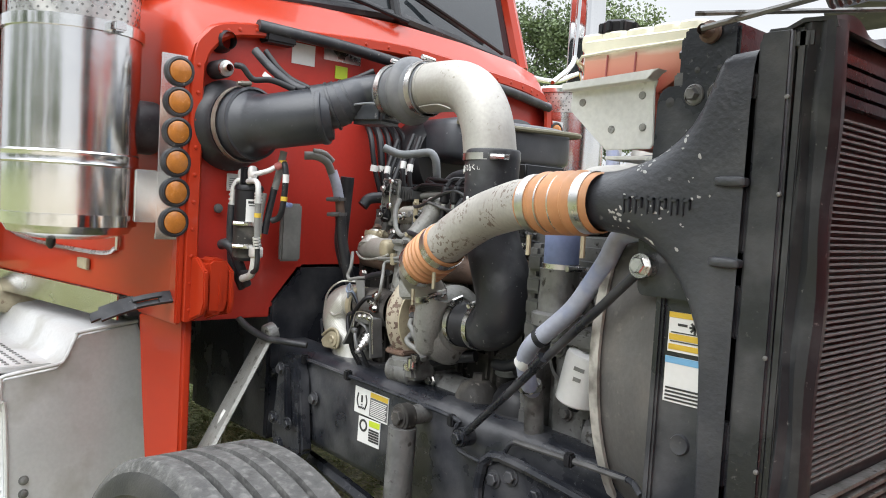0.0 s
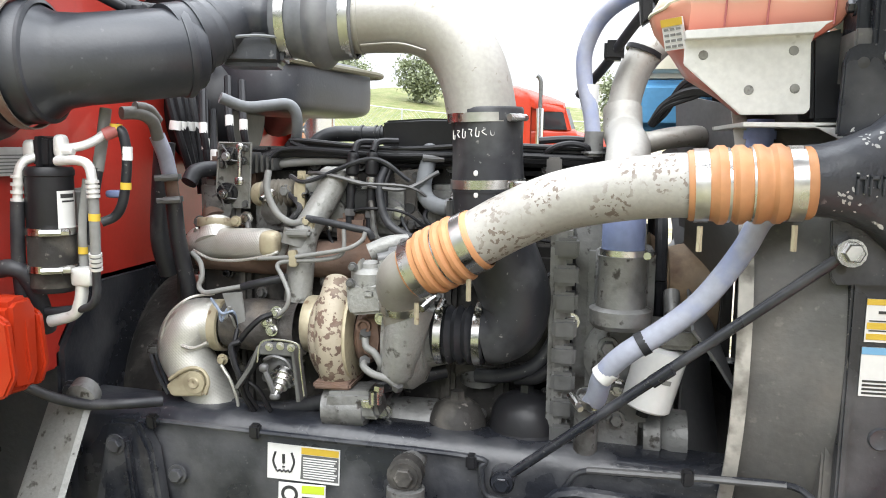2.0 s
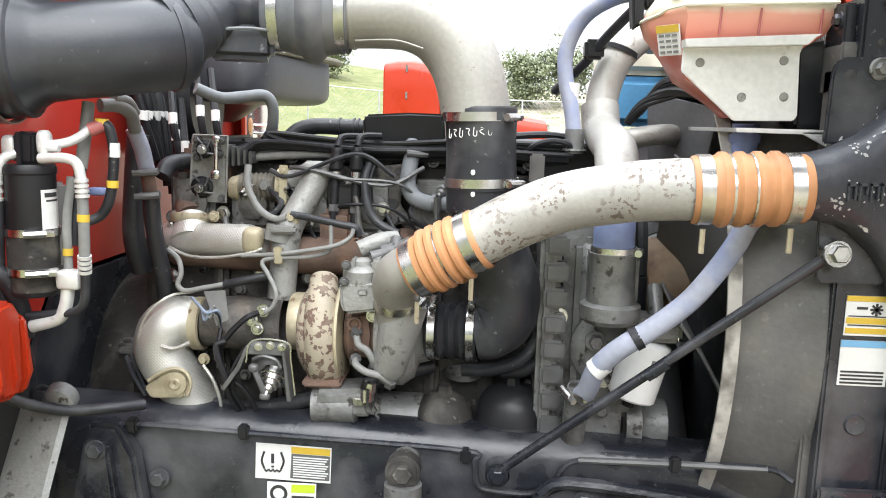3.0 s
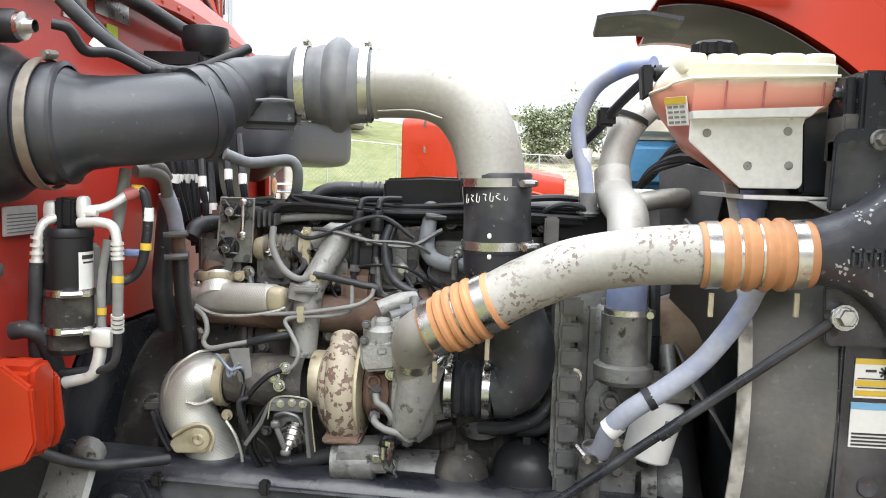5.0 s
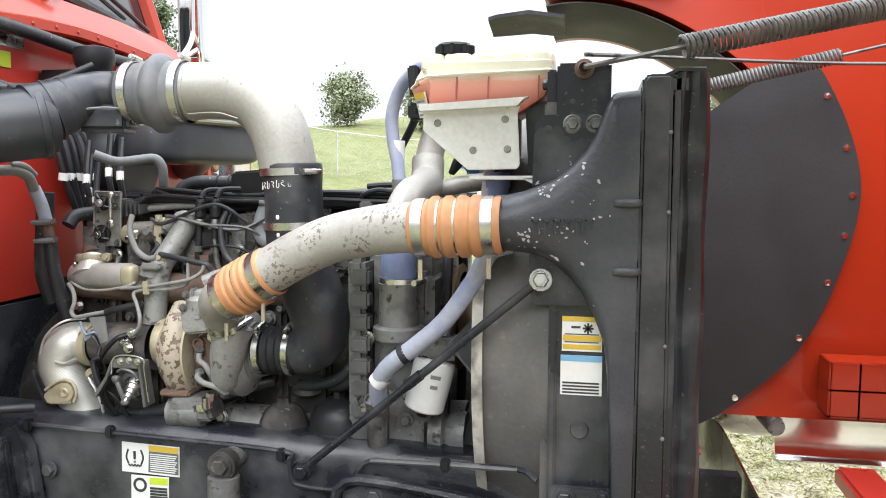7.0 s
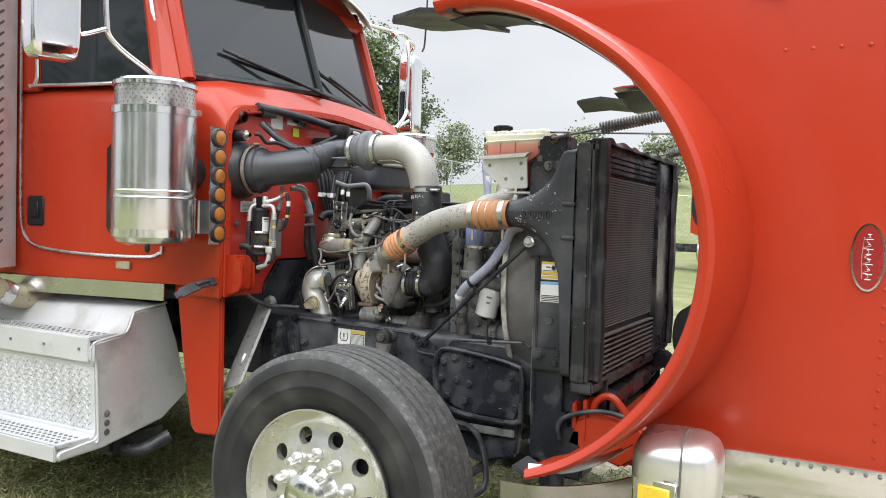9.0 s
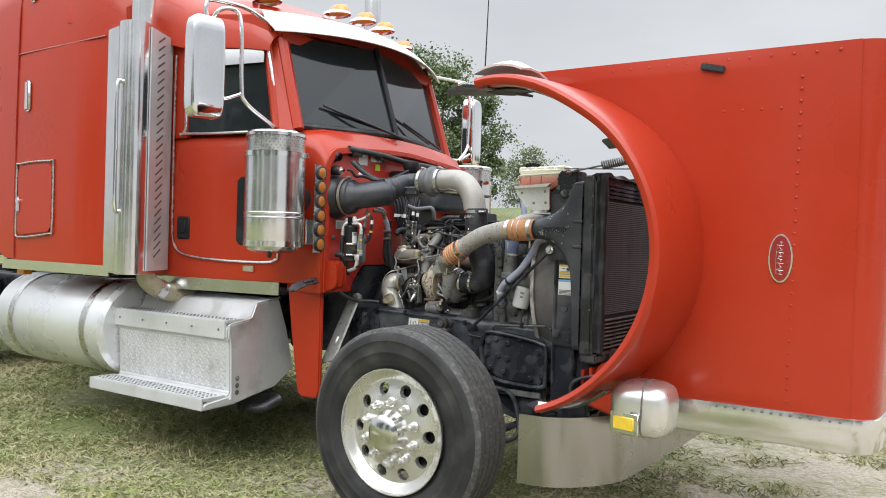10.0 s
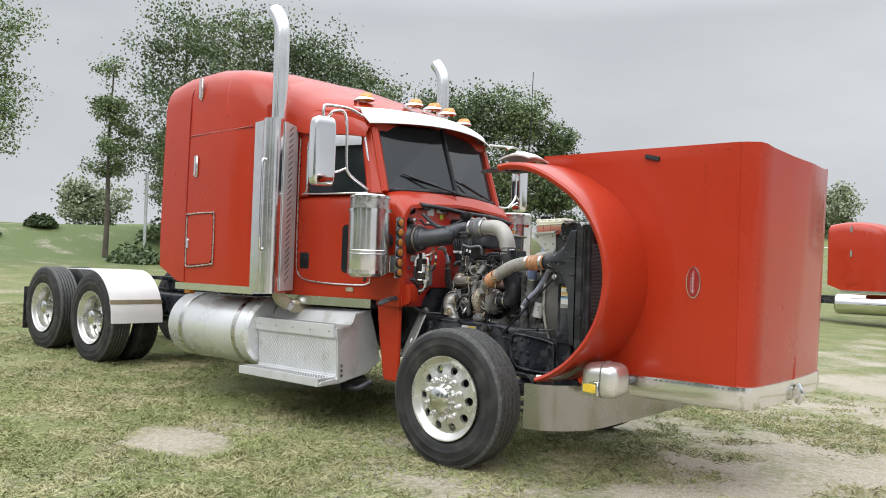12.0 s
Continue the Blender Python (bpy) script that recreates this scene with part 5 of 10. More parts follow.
# headlamp pods
for f in (same, flipped):
    pod = part("headlamp", f(superbox((-0.068, 0.785, 0.742), (0.126, 0.135, 0.112), Matrix.Rotation(radians(6), 3, "Z"), 0.56)), RIM, hood, "polished headlamp pod")
    part("pod_seam", f(tube([(-0.045, 0.80, 0.858), (-0.04, 0.70, 0.852), (-0.036, 0.658, 0.82), (-0.036, 0.648, 0.735), (-0.04, 0.66, 0.662), (-0.045, 0.72, 0.632)], 0.003, 6)), GREYIRON, pod)
    part("turn_lens", f(moved(box(-0.055, 0.055, -0.012, 0.012, -0.035, 0.035, 0.012, 3), Matrix.Translation((-0.105, 0.648, 0.695)) @ Matrix.Rotation(radians(-14), 4, "Z"))), YELLOWLENS, pod, "yellow turn signal lens")
    part("lens_bezel", f(moved(box(-0.07, 0.07, -0.006, 0.010, -0.048, 0.048, 0.014, 3), Matrix.Translation((-0.105, 0.653, 0.695)) @ Matrix.Rotation(radians(-14), 4, "Z"))), CHROME, pod)
    part("pod_bracket", f(tube([(-0.05, 0.85, 0.74), (-0.02, 1.04, 0.72)], 0.03, 10, 2)), GREYIRON, pod)

# rubber end piece at the fender's trailing edge, plain lower lip, liner
for f in (same, flipped):
    part("fender_extension", (same if f is same else lambda d: moved(flipped(d), Matrix.Translation((0, 1.29, -0.03)) @ Matrix.Diagonal((1, 0.45, 1, 1))))(sheet([[(-0.74, y, 2.085 + 0.01 * i) for i, y in enumerate((0.57, 0.70, 0.86, 1.0))], [(-0.86, y, 2.10 + 0.012 * i) for i, y in enumerate((0.575, 0.70, 0.85, 0.98))], [(-0.97, y, 2.092 + 0.012 * i) for i, y in enumerate((0.60, 0.70, 0.83, 0.94))], [(-1.0, y, 2.088 + 0.012 * i) for i, y in enumerate((0.64, 0.71, 0.81, 0.90))]], 0.012)), RUBBER, hood, "black rubber fender extension")
    if f is same:
        part("fender_top_cap", f(sheet([[(-0.89 + 0.052 * i, 0.68 + 0.085 * k, 2.150 + 0.085 * math.sin(math.pi * (i + 0.5) / 6) ** 0.6 * math.sin(math.pi * (k + 0.6) / 4) ** 0.6) for k in range(4)] for i in range(6)], 0.01)), WHITE, hood, "pale capping on the fender's end")
    part("fender_end", f(sheet([[(-0.455 + 0.26 * t, 0.585 + 0.05 * t, 0.742 + 0.075 * t * t), (-0.450 + 0.26 * t, 0.580 + 0.05 * t, 0.742 + 0.075 * t * t - 0.022 * math.sin(math.pi * (0.12 + 0.88 * t))), (-0.445 + 0.26 * t, 0.65 + 0.06 * t, 0.738 + 0.075 * t * t - 0.030 * math.sin(math.pi * (0.12 + 0.88 * t)))] for t in [k / 8 for k in range(9)]], 0.004)), BUMPERMET, hood, "pale metal strip under the fender's end")
    part("fender_tip", f(moved(box(-0.035, 0.03, -0.02, 0.10, -0.006, 0.006, 0.004), Matrix.Translation((-0.475, 0.60, 0.712)) @ Matrix.Rotation(radians(24), 4, "Y"))), RUBBER, hood, "black rubber fender tip")
    liner = []
    for i in range(36):
        a, rr, t = flare(i)
        k = 0.72 - 0.25 * step01(0.6, 1.0, t)
        liner.append([lip(a, rr - 0.002, 0.66), lip(a, rr + 0.010, 0.80), lip(a, rr + 0.040 * k, 0.92), lip(a, rr + 0.075 * k, 1.03)])
    part("fender_liner", f(sheet(liner, 0.004)), INSUL, hood, "black inner fender liner")

# inner face of the far flank: insulation mat, ribs, bracket
mat_o = [(0.013, 1.962), (0.079, 1.872), (0.157, 1.709), (0.2, 1.546), (0.192, 1.417), (0.16, 1.287), (0.097, 1.098), (-0.011, 0.921), (-0.342, 0.655), (-0.462, 0.83), (-0.453, 1.012), (-0.366, 1.066), (-0.291, 1.162), (-0.266, 1.293), (-0.319, 1.413), (-0.395, 1.492), (-0.38, 1.685), (-0.251, 1.783)]
for _ in range(2):
    mat_o = [(p[0] * a + q[0] * (1 - a), p[1] * a + q[1] * (1 - a)) for p, q in zip(mat_o, mat_o[1:] + mat_o[:1]) for a in (0.75, 0.25)]
part("insulation_mat", prism(mat_o, "y", 2.466, 2.474, 0), INSUL, hood, "black rubber splash mat on the hood's inner side")
copies("mat_fastener", lathe([(0, 0.012), (-0.004, 0.010), (-0.005, 0)], (0, 0, 0), (0, 1, 0), 10), POLISH, hood, [(x - 0.025, 2.466, z) for x, z in mat_o[:32:4]])
for d in (tube([(0.40, 2.492, 2.0), (0.36, 2.48, 1.85), (0.36, 2.48, 1.2), (0.42, 2.492, 0.95)], 0.02, 8), tube([(0.52, 2.492, 2.1), (0.50, 2.48, 1.9), (0.50, 2.48, 1.1), (0.55, 2.492, 0.9)], 0.022, 8)):
    part("inner_rib", d, RED, hood)
cell = [box(0.10, 0.36, 2.36, 2.375, 0.80, 0.98, 0.006)] + [box(0.10 + 0.085 * i, 0.112 + 0.085 * i, 2.36, 2.48, 0.80, 0.98, 0.003) for i in range(4)] + [box(0.10, 0.36, 2.36, 2.48, z, z + 0.012, 0.003) for z in (0.80, 0.885, 0.97)]
part("hinge_bracket", cell[0], RED, hood, "ribbed red hood bracket")
for d in cell[1:]:
    part("bracket_rib", d, RED, hood)
ib = part("inner_bracket", prism([(-0.706, 2.24), (-0.684, 2.166), (-0.609, 2.178), (-0.555, 2.171), (-0.376, 2.163), (-0.36, 2.253)], "y", 2.415, 2.43, 0.003), ALUSHEET, hood, "bare aluminium inner bracket")
for x, z in ((-0.654, 2.191), (-0.609, 2.208), (-0.406, 2.193), (-0.456, 2.193)):
    part("bracket_bolt", hexbolt((x, 2.415, z), (0, -1, 0), 0.010, 0.008), STEELLINE, ib)

# red pivot arm and hood springs near the hinge
part("pivot_arm", prism([(-0.56, 0.64), (-0.525, 0.735), (-0.47, 0.762), (-0.43, 0.758), (-0.35, 0.742), (-0.29, 0.735), (-0.20, 0.69), (-0.35, 0.58)], "y", 1.20, 1.29, 0.012, 3), RED, hood, "red hood pivot arm")
part("pivot_loop", join(tube([(-0.472, 1.235, 0.745), (-0.458, 1.235, 0.80), (-0.42, 1.235, 0.826), (-0.385, 1.235, 0.814), (-0.345, 1.235, 0.768)], 0.014, 10), box(-0.535, -0.52, 1.195, 1.295, 0.70, 0.795, 0.004), box(-0.495, -0.48, 1.195, 1.295, 0.66, 0.81, 0.004)), RED, hood, "red loop on the pivot arm")
part("hinge_hose", tube([(-0.575, 1.185, 0.655), (-0.582, 1.18, 0.70), (-0.555, 1.18, 0.742), (-0.47, 1.185, 0.772), (-0.40, 1.19, 0.778), (-0.345, 1.20, 0.766)], 0.009, 10), RUBBER, hood, "black rubber hose over the pivot")
part("hinge_knuckle", prism([(-0.56, 0.75), (-0.548, 0.79), (-0.535, 0.80), (-0.545, 0.843), (-0.505, 0.885), (-0.473, 0.892), (-0.44, 0.876), (-0.405, 0.868), (-0.37, 0.825), (-0.43, 0.79), (-0.469, 0.765), (-0.52, 0.775)], "y", 2.12, 2.18, 0.006), BLACK, hood, "black cast hinge knuckle")
for x, z in ((-0.515, 0.815), (-0.49, 0.842)):
    part("knuckle_bolt", hexbolt((x, 2.12, z), (0, -1, 0), 0.009, 0.01), SATIN, hood)
part("hinge_strut", tube([(-0.478, 2.15, 0.785), (-0.56, 2.15, 0.67), (-0.66, 2.15, 0.54)], 0.028, 10, 3), BLACK, hood, "black strut below the knuckle")
part("slotted_plate", prism([(-0.43, 0.83), (-0.345, 0.80), (-0.30, 0.745), (-0.42, 0.715)], "y", 2.16, 2.18, 0.004), RED, hood, "red slotted hinge plate")
for k in range(3):
    part("plate_bar", tube([(-0.425 + 0.004 * k, 2.15, 0.82 - 0.042 * k), (-0.335 + 0.016 * k, 2.15, 0.795 - 0.03 * k)], 0.007, 8, 2), RED, hood)


def beam(a, b, w, h):
    """A box beam from a to b, w wide along x and h high."""
    return sheet([[(p[0] + u * w, p[1], p[2] + v * h) for u, v in ((-0.5, -0.5), (0.5, -0.5), (0.5, 0.5), (-0.5, 0.5), (-0.5, -0.5))] for p in (a, b)], 0.003)


part("hinge_cross_tube", beam((-0.360, 1.27, 0.725), (-0.412, 2.1, 0.70), 0.075, 0.045), RED, hood, "red hood hinge cross tube")
part("front_crossmember", beam((-0.452, 1.30, 0.775), (-0.502, 2.12, 0.769), 0.055, 0.07), BLACK, truck, "black front crossmember")


def spring(p, q, r, turns, wire):
    a, b = Vector(p), Vector(q)
    z = (b - a).normalized()
    x = z.orthogonal().normalized()
    y = z.cross(x)
    pts = [a + (b - a) * (i / (turns * 10)) + r * (math.cos(2 * math.pi * i / 10) * x + math.sin(2 * math.pi * i / 10) * y) for i in range(turns * 10 + 1)]
    return tube(pts, wire, 5, 1, raw=True)


for yy, ty in ((1.195, 1.5), (2.33, 2.1)):
    a = Vector((-0.648, yy, 1.757))
    b = Vector((0.62, ty, 2.02))
    sp = part("hood_spring", spring(a.lerp(b, 0.135), a.lerp(b, 0.55), 0.0195, 52, 0.0042), GREYIRON, hood, "coil spring of the hood counterbalance")
    part("cable", tube([a, a.lerp(b, 0.14)], 0.005, 6, 2), GREYIRON, sp)
    part("cable", tube([a.lerp(b, 0.545), b], 0.005, 6, 2), GREYIRON, sp)
part("hood_cable", tube([(-0.646, 1.17, 1.775), (0.0, 1.6, 1.80), (0.70, 1.9, 1.85)], 0.004, 6), GREYIRON, hood)

# ---- bumper ----
plan = [(p.x, p.y) for p in smoothed([(-0.53, 0.558, 0), (-0.42, 0.575, 0), (-0.32, 0.64, 0), (-0.23, 0.76, 0), (-0.185, 0.90, 0), (-0.175, 1.2, 0), (-0.17, MID, 0)], 4)]
plan += [(x, 2 * MID - y) for x, y in reversed(plan[:-1])]
part("bumper", sheet([[(x, y, z) for x, y in plan] for z in (0.395, 0.40, 0.55, 0.68, 0.685)], 0.008), BUMPERMET, truck, "polished wrap-round front bumper")
for y in (1.36, 2.11):
    part("bumper_stay", box(-0.45, -0.19, y, y + 0.06, 0.55, 0.68), BLACK, truck)

# ---- engine bay: intake duct and charge pipe ----


def bellows(path_a, path_b, r0, r1, n):
    """A corrugated sleeve between two points."""
    a, b = Vector(path_a), Vector(path_b)
    length = (b - a).length
    prof = [(length * i / (4 * n), r0 + (r1 - r0) * (0.5 - 0.5 * math.cos(2 * math.pi * i / 4))) for i in range(4 * n + 1)]
    return lathe(prof, a, b - a, 28)


intake = thing("air_intake_duct", (-1.7, 1.4, 1.6), "black moulded intake duct with aluminium elbow", "intake duct")


def graded(*stops):
    """A radius that runs through (share, radius) stops."""
    def r(t):
        for (a, p), (b, q) in zip(stops, stops[1:]):
            if t <= b:
                return p + (q - p) * step01(a, b, t)
        return stops[-1][1]
    return r


DUCTLINE = [(-2.095, 1.14, 1.643), (-2.02, 1.150, 1.645), (-1.96, 1.163, 1.650), (-1.90, 1.185, 1.656), (-1.845, 1.220, 1.665), (-1.800, 1.262, 1.674), (-1.785, 1.280, 1.678)]
duct = part("duct", tube(DUCTLINE, graded((0, 0.100), (0.20, 0.100), (0.27, 0.100), (0.42, 0.0775), (0.50, 0.075), (0.92, 0.075), (1.0, 0.066)), 40, 10), DUCT, intake, "black moulded plastic duct")
part("duct_neck", tube([(-1.815, 1.245, 1.690), (-1.785, 1.290, 1.706), (-1.762, 1.325, 1.728), (-1.735, 1.360, 1.746), (-1.70, 1.380, 1.749), (-1.652, 1.387, 1.746)], graded((0, 0.064), (0.25, 0.062), (0.45, 0.053), (0.62, 0.046), (0.80, 0.046), (1.0, 0.056)), 36, 8), DUCT, duct)
part("wall_flange", lathe([(-0.036, 0.126), (-0.030, 0.130), (-0.012, 0.125), (0.006, 0.112), (0.018, 0.105), (0.030, 0.105), (0.030, 0.09)], (-2.062, 1.142, 1.644), (0.99, 0.13, 0.02), 40), RUBBER, duct, "thick black rubber wall flange")
part("duct_clamp", clampband((-2.016, 1.150, 1.645), (0.99, 0.13, 0.02), 0.1055, 0.017, (0.1, -0.1, 1), 40), DULLBAND, duct, "dull steel worm clamp")
part("duct_rib", lathe([(-0.006, 0.094), (-0.003, 0.101), (0.003, 0.101), (0.006, 0.094)], (-1.985, 1.158, 1.648), (0.98, 0.19, 0.05), 36), DUCT, duct)
part("duct_shoulder", lathe([(-0.010, 0.070), (-0.007, 0.0775), (0.002, 0.0785), (0.007, 0.0765), (0.011, 0.066)], (-1.798, 1.264, 1.674), (0.72, 0.67, 0.16), 40), DUCT, duct)
for i, (c, n) in enumerate((((-1.788, 1.285, 1.702), (0.62, 0.68, 0.38)), ((-1.777, 1.302, 1.713), (0.58, 0.66, 0.48)), ((-1.766, 1.319, 1.724), (0.55, 0.66, 0.50)))):
    part("duct_rib", lathe([(-0.005, 0.050), (-0.003, 0.0675 - 0.005 * i), (0.003, 0.0675 - 0.005 * i), (0.005, 0.050)], c, n, 36), DUCT, duct)
part("duct_seam", tube([(-1.740, 1.305, 1.697), (-1.721, 1.305, 1.705), (-1.684, 1.32, 1.709), (-1.649, 1.33, 1.707)], 0.003, 6), HOSEGREY, duct)
part("lower_chamber", moved(box(-0.068, 0.050, -0.045, 0.055, -0.030, 0.030, 0.012, 3), Matrix.Translation((-1.705, 1.375, 1.688)) @ Matrix.Rotation(radians(14), 4, "Z")), DUCT, duct)
part("grommet", lathe([(-0.01, 0.024), (0.006, 0.022), (0.008, 0.014), (0.018, 0.013), (0.018, 0)], (-1.859, 1.235, 1.731), (0, -0.1, 1), 14), RUBBER, duct)
part("grommet_plate", moved(box(-0.04, 0.045, -0.016, 0.016, -0.003, 0.003, 0.002), Matrix.Translation((-1.861, 1.235, 1.729)) @ Matrix.Rotation(radians(28), 4, "Z")), DUCT, duct)
hump = part("hump_hose", lathe([(0, 0.0655), (0.004, 0.0685), (0.036, 0.0685), (0.048, 0.0715), (0.056, 0.0745), (0.062, 0.0735), (0.071, 0.082), (0.080, 0.0885), (0.092, 0.0885), (0.102, 0.081), (0.109, 0.0725), (0.126, 0.0695), (0.148, 0.0680), (0.150, 0.066)], (-1.670, 1.386, 1.745), (1, 0.06, -0.012), 36), HUMPRUB, intake, "dark grey rubber hump hose, dusty")
part("hose_clamp", clampband((-1.649, 1.387, 1.746), (1, 0.06, 0), 0.0695, 0.017, (0, 0.1, 1), 36), SATIN, hump)
part("hose_clamp", clampband((-1.534, 1.394, 1.747), (1, 0.06, 0), 0.0695, 0.017, (0, 0.1, 1), 36), SATIN, hump)
elbow = part("intake_elbow", tube([(-1.543, 1.393, 1.747), (-1.462, 1.396, 1.749), (-1.405, 1.397, 1.744), (-1.358, 1.397, 1.722), (-1.323, 1.396, 1.682), (-1.302, 1.395, 1.634), (-1.289, 1.394, 1.575)], 0.0630, 36, 10), ALU, intake, "bare aluminium intake elbow with worn spots")
part("pipe_bead", ring((-1.513, 1.395, 1.748), (1, 0.04, 0), 0.0630, 0.006, 0.002, 36), ALU, elbow)
part("weld_seam", tube([(-1.504, 1.35, 1.695), (-1.434, 1.348, 1.697), (-1.384, 1.346, 1.684)], 0.0018, 5), ALU, elbow)
sleeve = part("rubber_sleeve", lathe([(-0.052, 0.060), (-0.048, 0.0635), (-0.012, 0.065), (0.012, 0.0655), (0.04, 0.0640), (0.085, 0.0635), (0.115, 0.0655), (0.134, 0.0655), (0.138, 0.063)], (-1.276, 1.393, 1.450), (-0.03, 0, 1), 36), RUBBER, intake, "black rubber sleeve with chalk scrawl")
part("sleeve_clamp", clampband((-1.284, 1.394, 1.570), (-0.03, 0, 1), 0.0660, 0.016, (0.80, -0.6, 0), 36), SATIN, sleeve)
part("sleeve_clamp", clampband((-1.276, 1.393, 1.453), (-0.03, 0, 1), 0.0660, 0.016, (0.80, -0.6, 0), 36), SATIN, sleeve)
part("sleeve_ring", ring((-1.275, 1.393, 1.442), (-0.03, 0, 1), 0.0645, 0.004, 0.003, 36), RUBBER, sleeve)
# illegible chalk strokes round the sleeve
sx, sz = (-1.282, 1.539)
for i in range(8):
    a0 = radians(-52 + 11.5 * i)
    on = lambda u, w: (sx + 0.0650 * math.sin(a0 + u), 1.394 - 0.0650 * math.cos(a0 + u), sz + 0.010 * i / 8 + w)  # noqa: E731
    part("chalk_stroke", tube([on(-0.05, 0.006), on(0.05, 0.008 - 0.003 * (i % 2)), on(0.02 - 0.05 * (i % 3), 0.0), on(0.05, -0.006)] if i % 2 else [on(-0.03, 0.008), on(-0.04, -0.006), on(0.04, -0.007), on(0.05, 0.002 * (i % 3))], 0.0009, 5, 3), LABELW, sleeve, "white chalk stroke")
for i, (a_, b_) in enumerate(((866, 418), (866, 455))):
    part("paint_dab", superbox((-1.290, 1.329, 1.473) if i == 0 else (-1.289, 1.329, 1.435), (0.004, 0.002, 0.005), None, 0.8, 6), LABELW, sleeve)
part("lower_elbow", tube([(-1.272, 1.395, 1.413), (-1.262, 1.4, 1.358), (-1.243, 1.405, 1.303), (-1.225, 1.405, 1.251), (-1.228, 1.4, 1.205), (-1.252, 1.395, 1.178), (-1.281, 1.393, 1.170)], lambda t: 0.0600 + 0.008 * math.sin(math.pi * t) - 0.006 * step01(0.8, 1, t), 30, 10), RUBBER, intake, "black rubber lower intake elbow")
bel = part("bellows", bellows((-1.274, 1.393, 1.171), (-1.370, 1.4, 1.166), 0.0475, 0.0560, 5), RUBBER, intake, "black corrugated rubber bellows")
part("bellows_clamp", clampband((-1.285, 1.393, 1.170), (1, -0.05, 0), 0.0535, 0.014, (0, -0.3, 1), 28), SATIN, bel)
part("bellows_clamp", clampband((-1.357, 1.399, 1.167), (1, -0.05, 0), 0.0535, 0.014, (0, -0.3, 1), 28), SATIN, bel)

charge = thing("charge_air_pipe", (-1.1, 1.31, 1.4), "weathered aluminium charge air pipe with orange hoses", "charge pipe")
CP = [(-1.275, 1.252, 1.368), (-1.215, 1.245, 1.402), (-1.14, 1.232, 1.435), (-1.05, 1.205, 1.456), (-0.98, 1.178, 1.466), (-0.92, 1.165, 1.468)]
part("charge_pipe", tube(CP, 0.048, 28, 8), FLAKEPIPE, charge, "grey aluminium pipe with flaked patches")


def ribbed_hose(a, b, r, n):
    a, b = Vector(a), Vector(b)
    length = (b - a).length
    prof = [(0, r), (0.004, r + 0.003), (0.03, r + 0.003)]
    inner = length - 0.068
    for i in range(n):
        u = 0.034 + inner * i / n
        w = inner / n
        prof += [(u + w * 0.08, r + 0.0035), (u + w * 0.3, r + 0.0085), (u + w * 0.65, r + 0.0085), (u + w * 0.9, r + 0.0035)]
    prof += [(length - 0.03, r + 0.003), (length - 0.004, r + 0.003), (length, r)]
    return lathe(prof, a, b - a, 28)


for a, b in (((-0.955, 1.168, 1.467), (-0.785, 1.160, 1.475)), ((-1.390, 1.278, 1.305), (-1.268, 1.251, 1.370))):
    oh = part("orange_hose", ribbed_hose(a, b, 0.0493, 4), ORANGE, charge, "orange ribbed silicone hose")
    d = (Vector(b) - Vector(a)).normalized()
    for s in (0.11, 0.86):
        c = Vector(a).lerp(Vector(b), s)
        part("band_clamp", join(ring(c, d, 0.0526, 0.020, 0.0018, 28)), SATIN, oh)
        part("clamp_bolt", tube([c + Vector((0, -0.02, -0.058)), c + Vector((0, -0.02, -0.095))], 0.0045, 6, 1), TAN, oh)
    for s in (0.31, 0.5, 0.68):
        part("hose_ring", ring(Vector(a).lerp(Vector(b), s + 0.02), d, 0.0530, 0.004, 0.0018, 28), SATIN, oh)
part("compressor_outlet_elbow", tube([(-1.418, 1.36, 1.195), (-1.42, 1.34, 1.24), (-1.42, 1.31, 1.275), (-1.405, 1.285, 1.30), (-1.365, 1.273, 1.318)], 0.042, 24, 8), ALU, charge, "aluminium outlet elbow")
part("v_clamp", clampband((-1.42, 1.342, 1.238), (0, -0.4, 1), 0.043, 0.016, (0.9, -0.4, 0), 28), SATIN, charge)

# ---- turbocharger and exhaust ----
turbo = thing("turbocharger", (-1.55, 1.45, 1.1), "turbocharger with flaking beige turbine housing", "turbocharger")
AX = Vector((1, -0.02, 0.01))
comp = part("compressor_housing", join(lathe([(-0.030, 0.04), (-0.026, 0.085), (-0.008, 0.100), (0.022, 0.102), (0.044, 0.086), (0.054, 0.058), (0.085, 0.050), (0.095, 0.050)], (-1.437, 1.43, 1.152), AX, 36)), ALUCAST, turbo, "cast aluminium compressor housing")
part("outlet_snout", join(tube([(-1.404, 1.352, 1.230), (-1.413, 1.348, 1.196), (-1.423, 1.35, 1.151), (-1.434, 1.362, 1.107), (-1.445, 1.385, 1.074)], graded((0, 0.040), (0.3, 0.039), (0.75, 0.033), (1.0, 0.016)), 24, 8)), ALUCAST, comp, "cast outlet snout")
part("cover_ring", ring((-1.391, 1.42, 1.157), AX, 0.062, 0.010, 0.006, 32), ALUCAST, comp)
